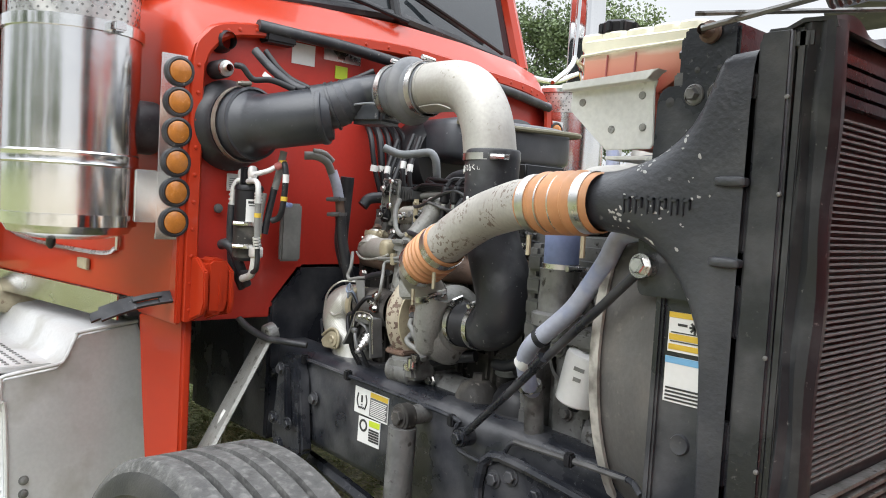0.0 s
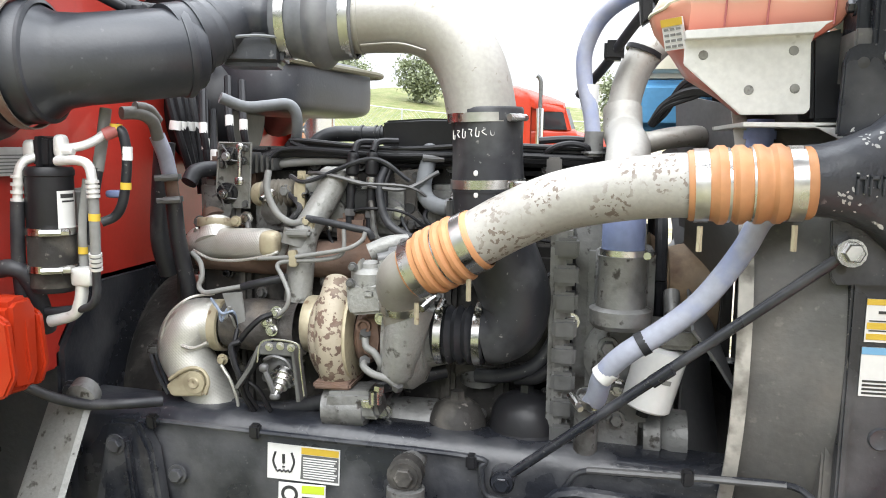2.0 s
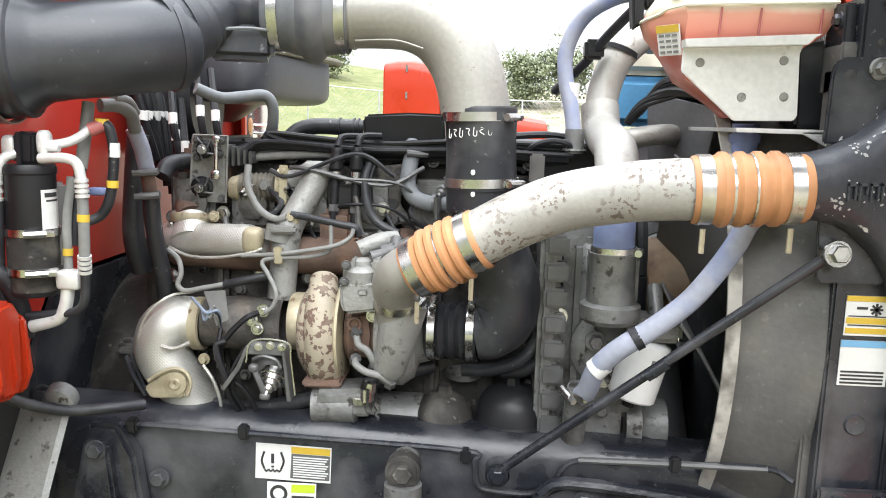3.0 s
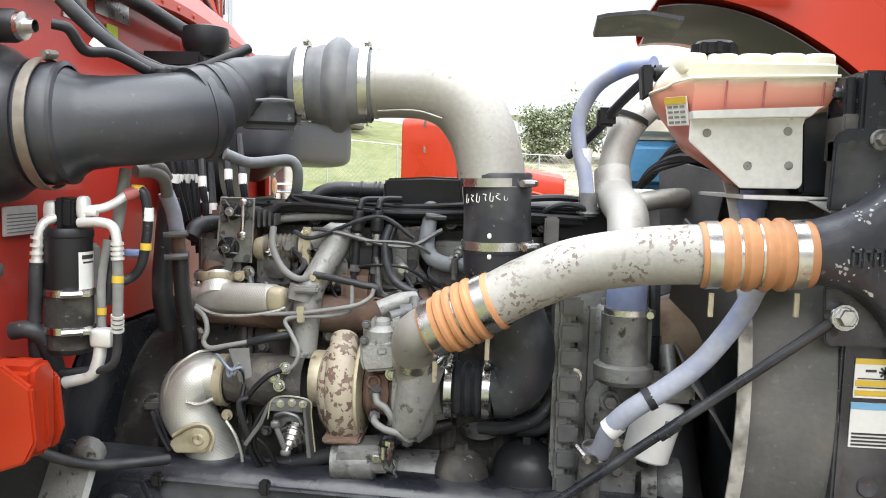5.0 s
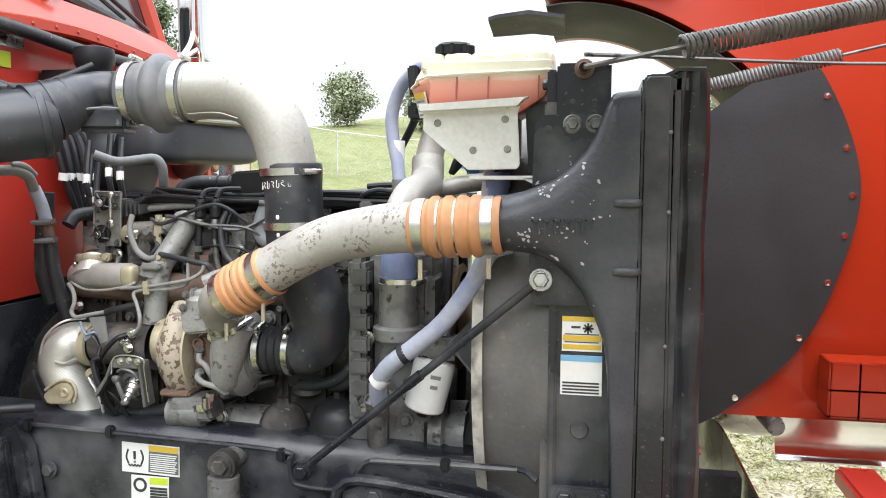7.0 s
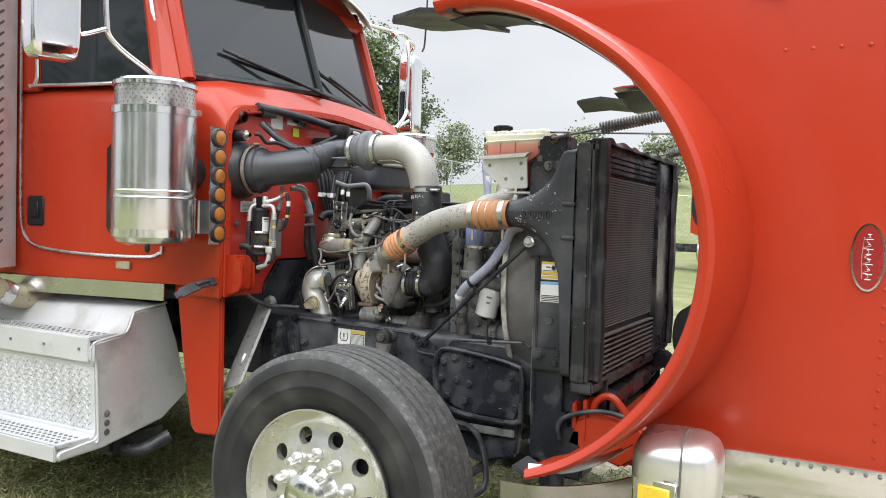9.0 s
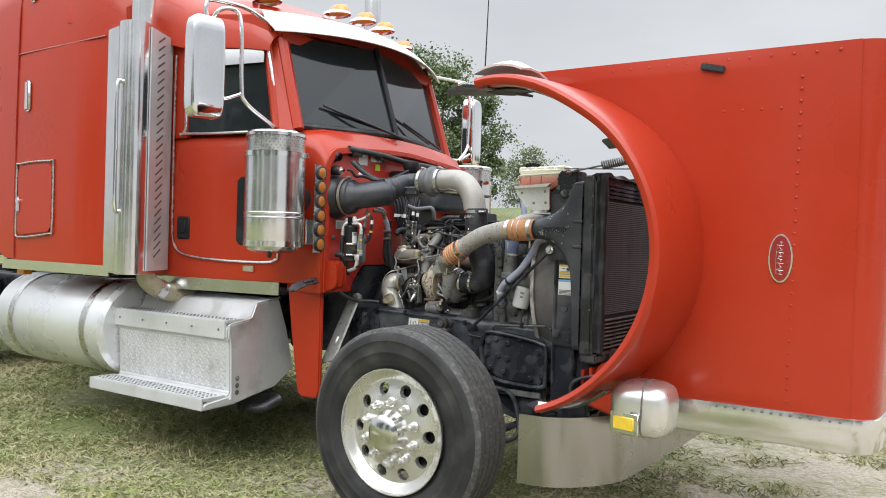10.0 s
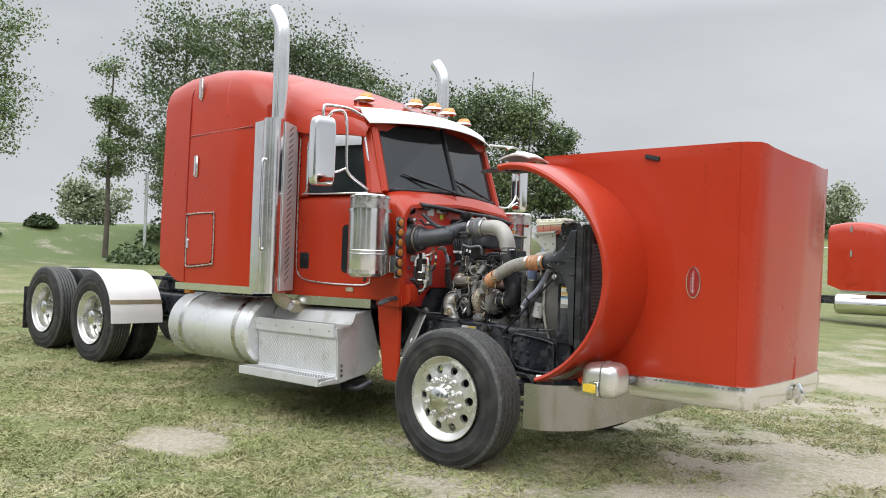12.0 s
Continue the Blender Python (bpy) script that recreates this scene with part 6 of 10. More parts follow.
tur = part("turbine_housing", join(lathe([(-0.040, 0.05), (-0.036, 0.072), (-0.024, 0.088), (-0.004, 0.096), (0.016, 0.094), (0.030, 0.080), (0.036, 0.06), (0.040, 0.04)], (-1.580, 1.45, 1.146), AX, 40), tube([(-1.576, 1.44, 1.247), (-1.570, 1.395, 1.211), (-1.568, 1.375, 1.160), (-1.566, 1.385, 1.107), (-1.566, 1.42, 1.055)], graded((0, 0.028), (0.5, 0.034), (1, 0.036)), 22, 8)), FLAKE, turbo, "rusty turbine housing with flaking beige paint")
part("turbine_foot", join(prism([(-1.601, 1.070), (-1.527, 1.069), (-1.526, 1.056), (-1.601, 1.055)], "y", 1.36, 1.46, 0.004)), RUST, tur)
part("housing_bolt", join(tube([(-1.590, 1.375, 1.118), (-1.546, 1.385, 1.123)], 0.010, 10, 2), hexbolt((-1.589, 1.37, 1.119), (-1, -0.3, 0), 0.011, 0.010)), TAN, tur)
part("flange_plate", lathe([(-0.004, 0.092), (0.0, 0.097), (0.005, 0.097), (0.008, 0.05)], (-1.537, 1.445, 1.150), AX, 40), TAN, turbo, "beige backing flange")
ch = part("centre_housing", join(lathe([(-0.02, 0.05), (-0.01, 0.062), (0.012, 0.050), (0.03, 0.054), (0.045, 0.066)], (-1.507, 1.44, 1.148), AX, 28), prism([(-1.511, 1.204), (-1.470, 1.206), (-1.464, 1.156), (-1.470, 1.113), (-1.506, 1.114)], "y", 1.375, 1.45, 0.010)), RUST, turbo, "rusty bearing housing")
part("oil_boss", join(lathe([(0, 0.014), (0.010, 0.014), (0.011, 0.010), (0.004, 0.007), (0.004, 0)], (-1.503, 1.375, 1.181), (0, -1, 0), 18)), RUST, ch)
part("housing_screw", hexbolt((-1.469, 1.37, 1.198), (0, -1, 0), 0.009, 0.008), SATIN, ch)
for pts in ([(-1.499, 1.365, 1.165), (-1.492, 1.35, 1.147), (-1.476, 1.345, 1.138), (-1.465, 1.345, 1.121), (-1.464, 1.36, 1.101)], [(-1.500, 1.365, 1.113), (-1.495, 1.345, 1.109), (-1.476, 1.338, 1.099), (-1.449, 1.34, 1.091), (-1.432, 1.35, 1.075)]):
    ln = part("oil_line", tube(pts, 0.0068, 12, 8), SOFTGREY, turbo, "grey steel oil line")
    for q in (pts[0], pts[-1]):
        part("line_nut", moved(lathe([(-0.007, 0), (-0.007, 0.011), (0.007, 0.011), (0.007, 0)], (0, 0, 0), (0.3, -0.5, 0.8), 6), Matrix.Translation(q)), STEELLINE, ln)
part("turbine_band", join(lathe([(-0.014, 0.050), (-0.014, 0.0555), (-0.009, 0.0575), (0.009, 0.0575), (0.014, 0.0555), (0.014, 0.050)], (-1.624, 1.445, 1.162), AX, 40), tube([(-1.607, 1.395, 1.116), (-1.584, 1.375, 1.118)], 0.008, 10, 2)), TAN, turbo, "tan V-band clamp")
tout = part("turbine_outlet", lathe([(-0.085, 0.047), (-0.07, 0.049), (-0.02, 0.054), (0.05, 0.051), (0.072, 0.055), (0.078, 0.060)], (-1.729, 1.45, 1.153), AX, 32), DARKCAST, turbo, "dark rough cast turbine outlet")
bs = part("sensor_boss", prism([(-1.715, 1.191), (-1.690, 1.196), (-1.681, 1.174), (-1.689, 1.149), (-1.703, 1.148)], "y", 1.392, 1.42, 0.006), DARKCAST, tout)
for px in ((-1.706, 1.392, 1.175), (-1.683, 1.39, 1.194), (-1.695, 1.392, 1.158)):
    part("boss_nut", join(hexbolt(px, (0.1, -1, 0.1), 0.009, 0.010), lathe([(0.010, 0.005), (0.016, 0.005), (0.016, 0)], px, (0.1, -1, 0.1), 8)), SATIN, bs)
part("outlet_band", join(lathe([(-0.030, 0.046), (-0.030, 0.050), (-0.020, 0.052), (-0.016, 0.048), (-0.008, 0.048), (-0.006, 0.053), (0.012, 0.053), (0.014, 0.047)], (-1.828, 1.445, 1.149), AX, 36), hexbolt((-1.803, 1.4, 1.090), (0, -1, 0), 0.008, 0.012)), TAN, turbo, "tan clamp band with a bolt lug")
exh = part("exhaust_elbow", tube([(-1.837, 1.445, 1.151), (-1.866, 1.44, 1.151), (-1.890, 1.43, 1.136), (-1.898, 1.425, 1.099), (-1.880, 1.425, 1.060), (-1.854, 1.43, 1.018), (-1.834, 1.44, 0.959)], graded((0, 0.0500), (0.2, 0.0545), (0.5, 0.0520), (0.75, 0.0500), (1, 0.056)), 30, 10), FOIL, turbo, "quilted silver heat-shielded exhaust elbow")
part("shield_lip", tube([(-1.838, 1.44, 1.214), (-1.870, 1.4, 1.212), (-1.907, 1.385, 1.180), (-1.925, 1.385, 1.133), (-1.921, 1.385, 1.079), (-1.909, 1.385, 1.052)], 0.0028, 6), FOIL, exh, "folded shield edge")
part("shield_edge", tube([(-1.802, 1.39, 1.081), (-1.783, 1.388, 1.054), (-1.771, 1.39, 1.019), (-1.769, 1.395, 0.992)], 0.0034, 6), FOIL, exh)
part("shield_crease", tube([(-1.877, 1.374, 1.120), (-1.850, 1.371, 1.117), (-1.822, 1.375, 1.129)], 0.004, 6), FOIL, exh)
gus = part("elbow_gusset", join(prism([(-1.910, 1.037), (-1.889, 1.057), (-1.860, 1.074), (-1.833, 1.071), (-1.822, 1.047), (-1.833, 1.021), (-1.898, 1.017)], "y", 1.366, 1.378, 0.003), tube([(-1.901, 1.366, 1.052), (-1.873, 1.366, 1.071), (-1.848, 1.366, 1.079), (-1.828, 1.366, 1.073), (-1.818, 1.366, 1.052), (-1.825, 1.366, 1.027)], 0.004, 8)), TAN, exh, "stained shield boss")
part("gusset_rosette", lathe([(0, 0.023), (-0.003, 0.022), (-0.004, 0.012), (-0.007, 0.010), (-0.007, 0.006), (-0.004, 0.0)], (-1.848, 1.366, 1.049), (0, 1, 0), 26), TAN, gus, "round stamped rosette")
part("shield_strap", join(tube([(-1.960, 1.4, 1.089), (-1.940, 1.392, 1.049), (-1.918, 1.39, 1.013)], 0.004, 6), tube([(-1.955, 1.41, 1.091), (-1.935, 1.4, 1.053), (-1.914, 1.395, 1.013)], 0.003, 6)), BLACK, exh)
act = part("actuator", join(prism([(-1.526, 1.267), (-1.455, 1.272), (-1.453, 1.255), (-1.457, 1.216), (-1.516, 1.208), (-1.523, 1.226)], "y", 1.328, 1.40, 0.006, 3), lathe([(-0.006, 0.036), (0.016, 0.035), (0.022, 0.028), (0.024, 0.020), (0.032, 0.018), (0.034, 0)], (-1.489, 1.365, 1.273), (0, -0.1, 1), 26), prism([(-1.516, 1.282), (-1.503, 1.311), (-1.499, 1.313), (-1.498, 1.279)], "y", 1.338, 1.365, 0.003), prism([(-1.471, 1.308), (-1.448, 1.316), (-1.445, 1.288), (-1.464, 1.280)], "y", 1.338, 1.372, 0.005)), ALUCAST, turbo, "cast aluminium turbo actuator")
for px in ((-1.516, 1.328, 1.269), (-1.457, 1.328, 1.273), (-1.514, 1.336, 1.298)):
    part("actuator_bolt", join(hexbolt(px, (0, -1, 0), 0.006, 0.005), lathe([(0, 0.0095), (0.002, 0.009)], px, (0, -1, 0), 14)), STEELLINE, act)
part("actuator_badge", moved(box(-0.008, 0.008, -0.001, 0.001, -0.005, 0.005, 0.001), Matrix.Translation((-1.482, 1.326, 1.251))), ALUCAST, act)
part("act_connector", join(tube([(-1.473, 1.36, 1.310), (-1.451, 1.37, 1.315), (-1.432, 1.39, 1.321), (-1.432, 1.41, 1.338)], 0.012, 12), lathe([(-0.012, 0.016), (0.012, 0.016)], (-1.442, 1.38, 1.318), (1, 0, 0.2), 14)), STEELLINE, act)
part("foil_wrap", tube([(-1.500, 1.4, 1.317), (-1.465, 1.41, 1.332), (-1.434, 1.43, 1.335)], 0.017, 14), ALUCAST, act)
vb = part("valve_bracket", join(prism([(-1.697, 1.142), (-1.629, 1.140), (-1.628, 1.126), (-1.699, 1.126)], "y", 1.325, 1.365, 0.002), prism([(-1.631, 1.141), (-1.626, 1.140), (-1.613, 1.039), (-1.621, 1.038)], "y", 1.325, 1.365, 0.001), prism([(-1.697, 1.143), (-1.691, 1.142), (-1.708, 1.099), (-1.739, 1.054), (-1.746, 1.058), (-1.715, 1.103)], "y", 1.325, 1.365, 0.001), prism([(-1.695, 1.139), (-1.628, 1.138), (-1.619, 1.049), (-1.690, 1.068)], "y", 1.360, 1.365, 0.001)), STEELLINE, turbo, "dull steel bracket carrying a small valve")
part("bracket_rim", tube([(-1.697, 1.324, 1.111), (-1.684, 1.324, 1.153), (-1.620, 1.324, 1.152), (-1.613, 1.324, 1.120), (-1.605, 1.324, 1.052)], 0.0017, 5), SATIN, vb)
for px in ((-1.673, 1.325, 1.142), (-1.651, 1.325, 1.145), (-1.630, 1.325, 1.143)):
    part("valve_nut", hexbolt(px, (0, -1, 0), 0.0055, 0.006), SATIN, vb)
part("valve_dish", join(lathe([(-0.010, 0.030), (0.0, 0.031), (0.006, 0.024), (0.012, 0.012), (0.012, 0)], (-1.665, 1.35, 1.104), (0.05, -0.9, 0.25), 24), tube([(-1.685, 1.33, 1.116), (-1.665, 1.322, 1.125), (-1.641, 1.322, 1.119), (-1.632, 1.325, 1.103)], 0.0035, 6)), STEELLINE, vb)
part("valve_dome", lathe([(-0.016, 0.026), (-0.004, 0.026), (-0.003, 0.021), (0.006, 0.0205), (0.007, 0.016), (0.015, 0.0155), (0.016, 0.010), (0.024, 0.009), (0.026, 0.004), (0.034, 0.003), (0.034, 0)], (-1.653, 1.338, 1.075), (-0.12, -0.75, -0.62), 24), SATIN, vb, "ribbed steel valve dome")
part("valve_rod", join(tube([(-1.681, 1.318, 1.103), (-1.668, 1.314, 1.076), (-1.660, 1.318, 1.051)], 0.0055, 8), superbox((-1.681, 1.318, 1.103), (0.009, 0.008, 0.008), None, 0.7, 8), superbox((-1.660, 1.318, 1.050), (0.010, 0.008, 0.007), None, 0.7, 8)), STEELLINE, vb)
part("motor_body", join(lathe([(-0.05, 0.036), (0.03, 0.036), (0.034, 0.03), (0.036, 0)], (-1.533, 1.385, 1.016), (1, 0.0, 0.05), 26), prism([(-1.576, 1.052), (-1.483, 1.060), (-1.466, 1.005), (-1.584, 0.998)], "y", 1.352, 1.43, 0.008)), GREYIRON, turbo, "grey ribbed housing under the turbo")
part("motor_fitting", join(lathe([(-0.012, 0.013), (0.012, 0.013)], (-1.475, 1.35, 1.051), (0, 0, 1), 12), lathe([(-0.008, 0.010), (0.010, 0.010)], (-1.468, 1.35, 1.064), (0.1, 0, 1), 6), box(*[v for v in (-1.500, -1.478)], 1.342, 1.362, 1.030, 1.046, 0.003)), SATIN, turbo)
for i in range(5):
    part("wire", tube([(-1.825, 1.4, 1.212), (*(-1.799, 1.203)[:1], 1.37 + 0.004 * i, (-1.799, 1.203)[1] - 0.003 * i), ((-1.782, 1.184)[0] + 0.006 * math.sin(i * 2.3), 1.362 + 0.003 * i, (-1.782, 1.184)[1] + 0.008 * math.cos(i * 1.7)), ((-1.767, 1.196)[0] + 0.006 * math.cos(i * 1.9), 1.365, (-1.767, 1.196)[1] + 0.010 * math.sin(i * 1.3)), (-1.764, 1.385, 1.159)], 0.0028, 6), (WIREBLUE, SOFTGREY, WIREBLUE, PLASTIC, SOFTGREY)[i], turbo, "loose grey-blue wire")
part("wire_clip", prism([(-1.802, 1.224), (-1.760, 1.228), (-1.753, 1.169), (-1.778, 1.156)], "y", 1.400, 1.404, 0.001), SOFTGREY, turbo)
for pts, rr in (([(-1.746, 1.36, 1.140), (-1.763, 1.355, 1.131), (-1.756, 1.35, 1.102), (-1.743, 1.35, 1.066), (-1.739, 1.36, 1.031), (-1.727, 1.38, 0.990)], 0.006), ([(-1.764, 1.385, 1.157), (-1.765, 1.37, 1.118), (-1.750, 1.36, 1.076), (-1.713, 1.365, 1.043), (-1.695, 1.38, 0.997)], 0.005), ([(-1.689, 1.385, 1.191), (-1.709, 1.37, 1.184), (-1.739, 1.365, 1.154), (-1.761, 1.37, 1.122), (-1.771, 1.38, 1.096)], 0.006), ([(-1.682, 1.37, 1.145), (-1.713, 1.36, 1.121), (-1.735, 1.355, 1.079), (-1.754, 1.37, 1.027)], 0.004), ([(-1.687, 1.35, 1.125), (-1.717, 1.345, 1.096), (-1.731, 1.35, 1.051), (-1.717, 1.37, 1.004)], 0.004)):
    part("wire_sleeve", tube(pts, rr, 8, 6), PLASTIC, turbo, "black sleeved wire")

# ---- engine body ----
engine = thing("diesel_engine", (-1.5, MID, 0.75), "grimy dark diesel engine block in the frame", "engine")
block = part("engine_block", join(box(-1.98, -1.12, 1.53, 2.05, 0.72, 1.32, 0.02), box(-1.95, -1.16, 1.60, 2.0, 1.30, 1.46, 0.02)), ENGINE, engine, "grimy dark engine block")
for d in [box(-1.93 + 0.11 * i, -1.90 + 0.11 * i, 1.505, 1.55, 0.80, 1.26, 0.01) for i in range(7)] + [box(-1.96, -1.14, 1.515, 1.55, 1.05, 1.085, 0.008), box(-1.96, -1.14, 1.51, 1.56, 0.86, 0.90, 0.008)]:
    part("block_rib", d, ENGINE, block)
part("oil_pan", box(-1.95, -1.1, 1.58, 1.98, 0.55, 0.74, 0.04, 3), ENGINE, engine)
vc = part("valve_cover", join(box(-1.93, -1.17, 1.62, 1.98, 1.455, 1.505, 0.015, 3)), PLASTIC, engine, "black ribbed valve cover")
for i in range(8):
    part("cover_rib", box(-1.9 + 0.10 * i, -1.88 + 0.10 * i, 1.615, 1.985, 1.45, 1.512, 0.006), PLASTIC, vc)
for i in range(8):
    part("cover_bolt", hexbolt((-1.88 + 0.10 * i, 1.612, 1.475), (0, -1, 0.3), 0.009, 0.010), GREYIRON, vc)
for i in range(6):
    hc = part("head_cover", box(-1.92 + 0.125 * i, -1.83 + 0.125 * i, 1.545, 1.61, 1.325, 1.44, 0.012), GREYIRON, engine)
    part("core_plug", lathe([(0, 0.03), (0.012, 0.03), (0.014, 0.015), (0.014, 0)], (-1.87 + 0.125 * i, 1.545, 1.38), (0, -1, 0), 16), GREYIRON, hc)
man = part("exhaust_manifold", join(tube([(-1.90, 1.52, 1.29), (-1.70, 1.505, 1.285), (-1.50, 1.515, 1.285), (-1.25, 1.53, 1.29)], 0.038, 18), box(-1.60, -1.53, 1.50, 1.56, 1.25, 1.38, 0.012)), RUST, engine, "rust-brown exhaust manifold")
for i in range(5):
    part("manifold_stub", join(tube([(-1.85 + 0.14 * i, 1.51, 1.285), (-1.85 + 0.14 * i, 1.57, 1.31)], 0.034, 12, 3), lathe([(0, 0.042), (-0.016, 0.042)], (-1.85 + 0.14 * i, 1.56, 1.31), (0, 1, 0), 16)), RUST, man)
wrap = part("wrapped_egr_pipe", join(tube([(-1.924, 1.535, 1.316), (-1.895, 1.515, 1.305), (-1.841, 1.495, 1.310), (-1.774, 1.475, 1.314), (-1.719, 1.46, 1.317), (-1.699, 1.455, 1.319)], graded((0, 0.024), (0.12, 0.034), (0.85, 0.033), (1, 0.024)), 24, 8), tube([(-1.860, 1.5, 1.306), (-1.870, 1.53, 1.350)], graded((0, 0.044), (0.5, 0.037), (1, 0.034)), 24, 8)), FOIL, engine, "quilted foil heat shield round a pipe")
part("shield_lip", join(tube([(-1.897, 1.47, 1.297), (-1.850, 1.455, 1.283), (-1.786, 1.44, 1.285), (-1.724, 1.428, 1.297), (-1.695, 1.43, 1.307)], 0.0032, 6), tube([(-1.909, 1.5, 1.334), (-1.898, 1.49, 1.342)], 0.003, 6)), FOIL, wrap, "folded shield edge")
part("wrap_end", superbox((-1.717, 1.445, 1.321), (0.020, 0.022, 0.026), None, 0.6, 10), TAN, wrap, "stained crumpled end")
part("egr_band", join(lathe([(-0.010, 0.034), (-0.010, 0.0415), (-0.006, 0.0435), (0.006, 0.0435), (0.010, 0.0415), (0.010, 0.034)], (-1.870, 1.53, 1.351), (0, 0.1, 1), 30), tube([(-1.819, 1.495, 1.359), (-1.804, 1.5, 1.359)], 0.009, 10, 2), hexbolt((-1.810, 1.488, 1.359), (0, -1, 0), 0.008, 0.008)), TAN, engine, "tan clamp band")
ev = part("egr_valve", join(tube([(-1.875, 1.54, 1.351), (-1.885, 1.56, 1.370), (-1.870, 1.575, 1.392)], 0.031, 20, 6), box(-1.90, -1.80, 1.56, 1.62, 1.39, 1.50, 0.010)), RUST, engine, "rust-stained valve body")
pl = part("valve_plate", prism([(-1.868, 1.519), (-1.796, 1.519), (-1.803, 1.383), (-1.879, 1.383)], "y", 1.540, 1.548, 0.002), ALUCAST, ev, "flat alloy valve plate")
part("plate_rim", tube([(-1.867, 1.538, 1.519), (-1.796, 1.538, 1.519), (-1.802, 1.538, 1.383), (-1.878, 1.538, 1.383), (-1.867, 1.538, 1.519)], 0.0028, 6, 1), ALUCAST, pl)
for px, r in (((-1.842, 1.538, 1.491), 0.019), ((-1.850, 1.538, 1.413), 0.023)):
    hb = part("lever_hub", join(lathe([(0, r), (0.006, r), (0.008, r * 0.75), (0.016, r * 0.7), (0.018, r * 0.35), (0.026, r * 0.3), (0.026, 0)], px, (0, -1, 0), 22)), PLASTIC, pl, "dark lever hub")
    part("hub_nut", hexbolt(tuple(Vector(px) + Vector((0, -0.022, 0))), (0, -1, 0), 0.007, 0.008), SATIN, hb)
    for k in range(5):
        a = radians(72 * k + 20)
        part("hub_wire", tube([tuple(Vector(px) + Vector((0.5 * r * math.cos(a), -0.016, 0.5 * r * math.sin(a)))), tuple(Vector(px) + Vector((1.25 * r * math.cos(a + 0.5), -0.014, 1.25 * r * math.sin(a + 0.5))))], 0.0022, 5, 2), STEELLINE, hb)
for px in ((-1.860, 1.538, 1.510), (-1.808, 1.538, 1.509), (-1.813, 1.538, 1.482), (-1.867, 1.538, 1.392), (-1.810, 1.538, 1.390), (-1.860, 1.538, 1.473)):
    part("plate_bolt", hexbolt(px, (0, -1, 0), 0.0065, 0.008), STEELLINE, pl)
part("link_rod", join(tube([(-1.815, 1.525, 1.514), (-1.815, 1.522, 1.467), (-1.818, 1.525, 1.437)], 0.0045, 8), superbox((-1.817, 1.522, 1.440), (0.010, 0.006, 0.010), None, 0.8, 8), superbox((-1.815, 1.525, 1.511), (0.008, 0.006, 0.008), None, 0.8, 8)), SATIN, pl)
for k in range(5):
    part("solenoid_fin", box(-1.805 + 0.012 * k, -1.799 + 0.012 * k, 1.55, 1.60, 1.455 + 0.002 * k, 1.50 - 0.003 * k, 0.001), STEELLINE, ev)
part("bellows_cone", lathe([(0, 0.020), (0.006, 0.024), (0.020, 0.027), (0.026, 0.022)], (-1.796, 1.55, 1.412), (1, 0.02, 0.02), 22), TAN, engine, "brassy bellows cone")
part("metal_bellows", bellows((-1.774, 1.55, 1.412), (-1.695, 1.55, 1.417), 0.023, 0.0315, 8), DULLBAND, engine, "dull metal bellows")
part("bellows_flange", join(lathe([(-0.009, 0.032), (-0.009, 0.038), (0.009, 0.038), (0.009, 0.032)], (-1.684, 1.55, 1.418), (1, 0, 0), 26), prism([(-1.680, 1.465), (-1.663, 1.465), (-1.666, 1.386), (-1.681, 1.387)], "y", 1.500, 1.505, 0.001), hexbolt((-1.672, 1.5, 1.454), (0, -1, 0), 0.005, 0.006)), TAN, engine, "tan band clamp")
part("crossover_elbow", join(tube([(-1.673, 1.55, 1.419), (-1.645, 1.55, 1.429), (-1.615, 1.54, 1.448)], 0.031, 20), superbox((-1.610, 1.53, 1.454), (0.030, 0.030, 0.020), None, 0.6, 10)), ALUCAST, engine, "stained cast elbow")
part("egr_crossover", tube([(-1.607, 1.525, 1.454), (-1.618, 1.515, 1.421), (-1.637, 1.495, 1.381), (-1.653, 1.475, 1.344), (-1.658, 1.465, 1.308), (-1.662, 1.46, 1.250), (-1.665, 1.455, 1.204)], 0.0275, 22, 8), ALUCAST, engine, "grey cast crossover pipe")
part("crossover_joint", join(lathe([(-0.016, 0.034), (0.016, 0.034)], (-1.666, 1.47, 1.331), (0.2, 0.15, 1), 22), box(-1.68, -1.63, 1.425, 1.45, 1.338, 1.352, 0.004)), SOFTGREY, engine)
part("crossover_clip", join(prism([(-1.654, 1.377), (-1.626, 1.371), (-1.633, 1.347), (-1.659, 1.356)], "y", 1.455, 1.47, 0.003), hexbolt((-1.644, 1.455, 1.366), (0, -1, 0), 0.007, 0.008)), TAN, engine)
part("line_clip", join(prism([(-1.670, 1.312), (-1.654, 1.313), (-1.652, 1.281), (-1.668, 1.280)], "y", 1.415, 1.43, 0.002)), TAN, engine)
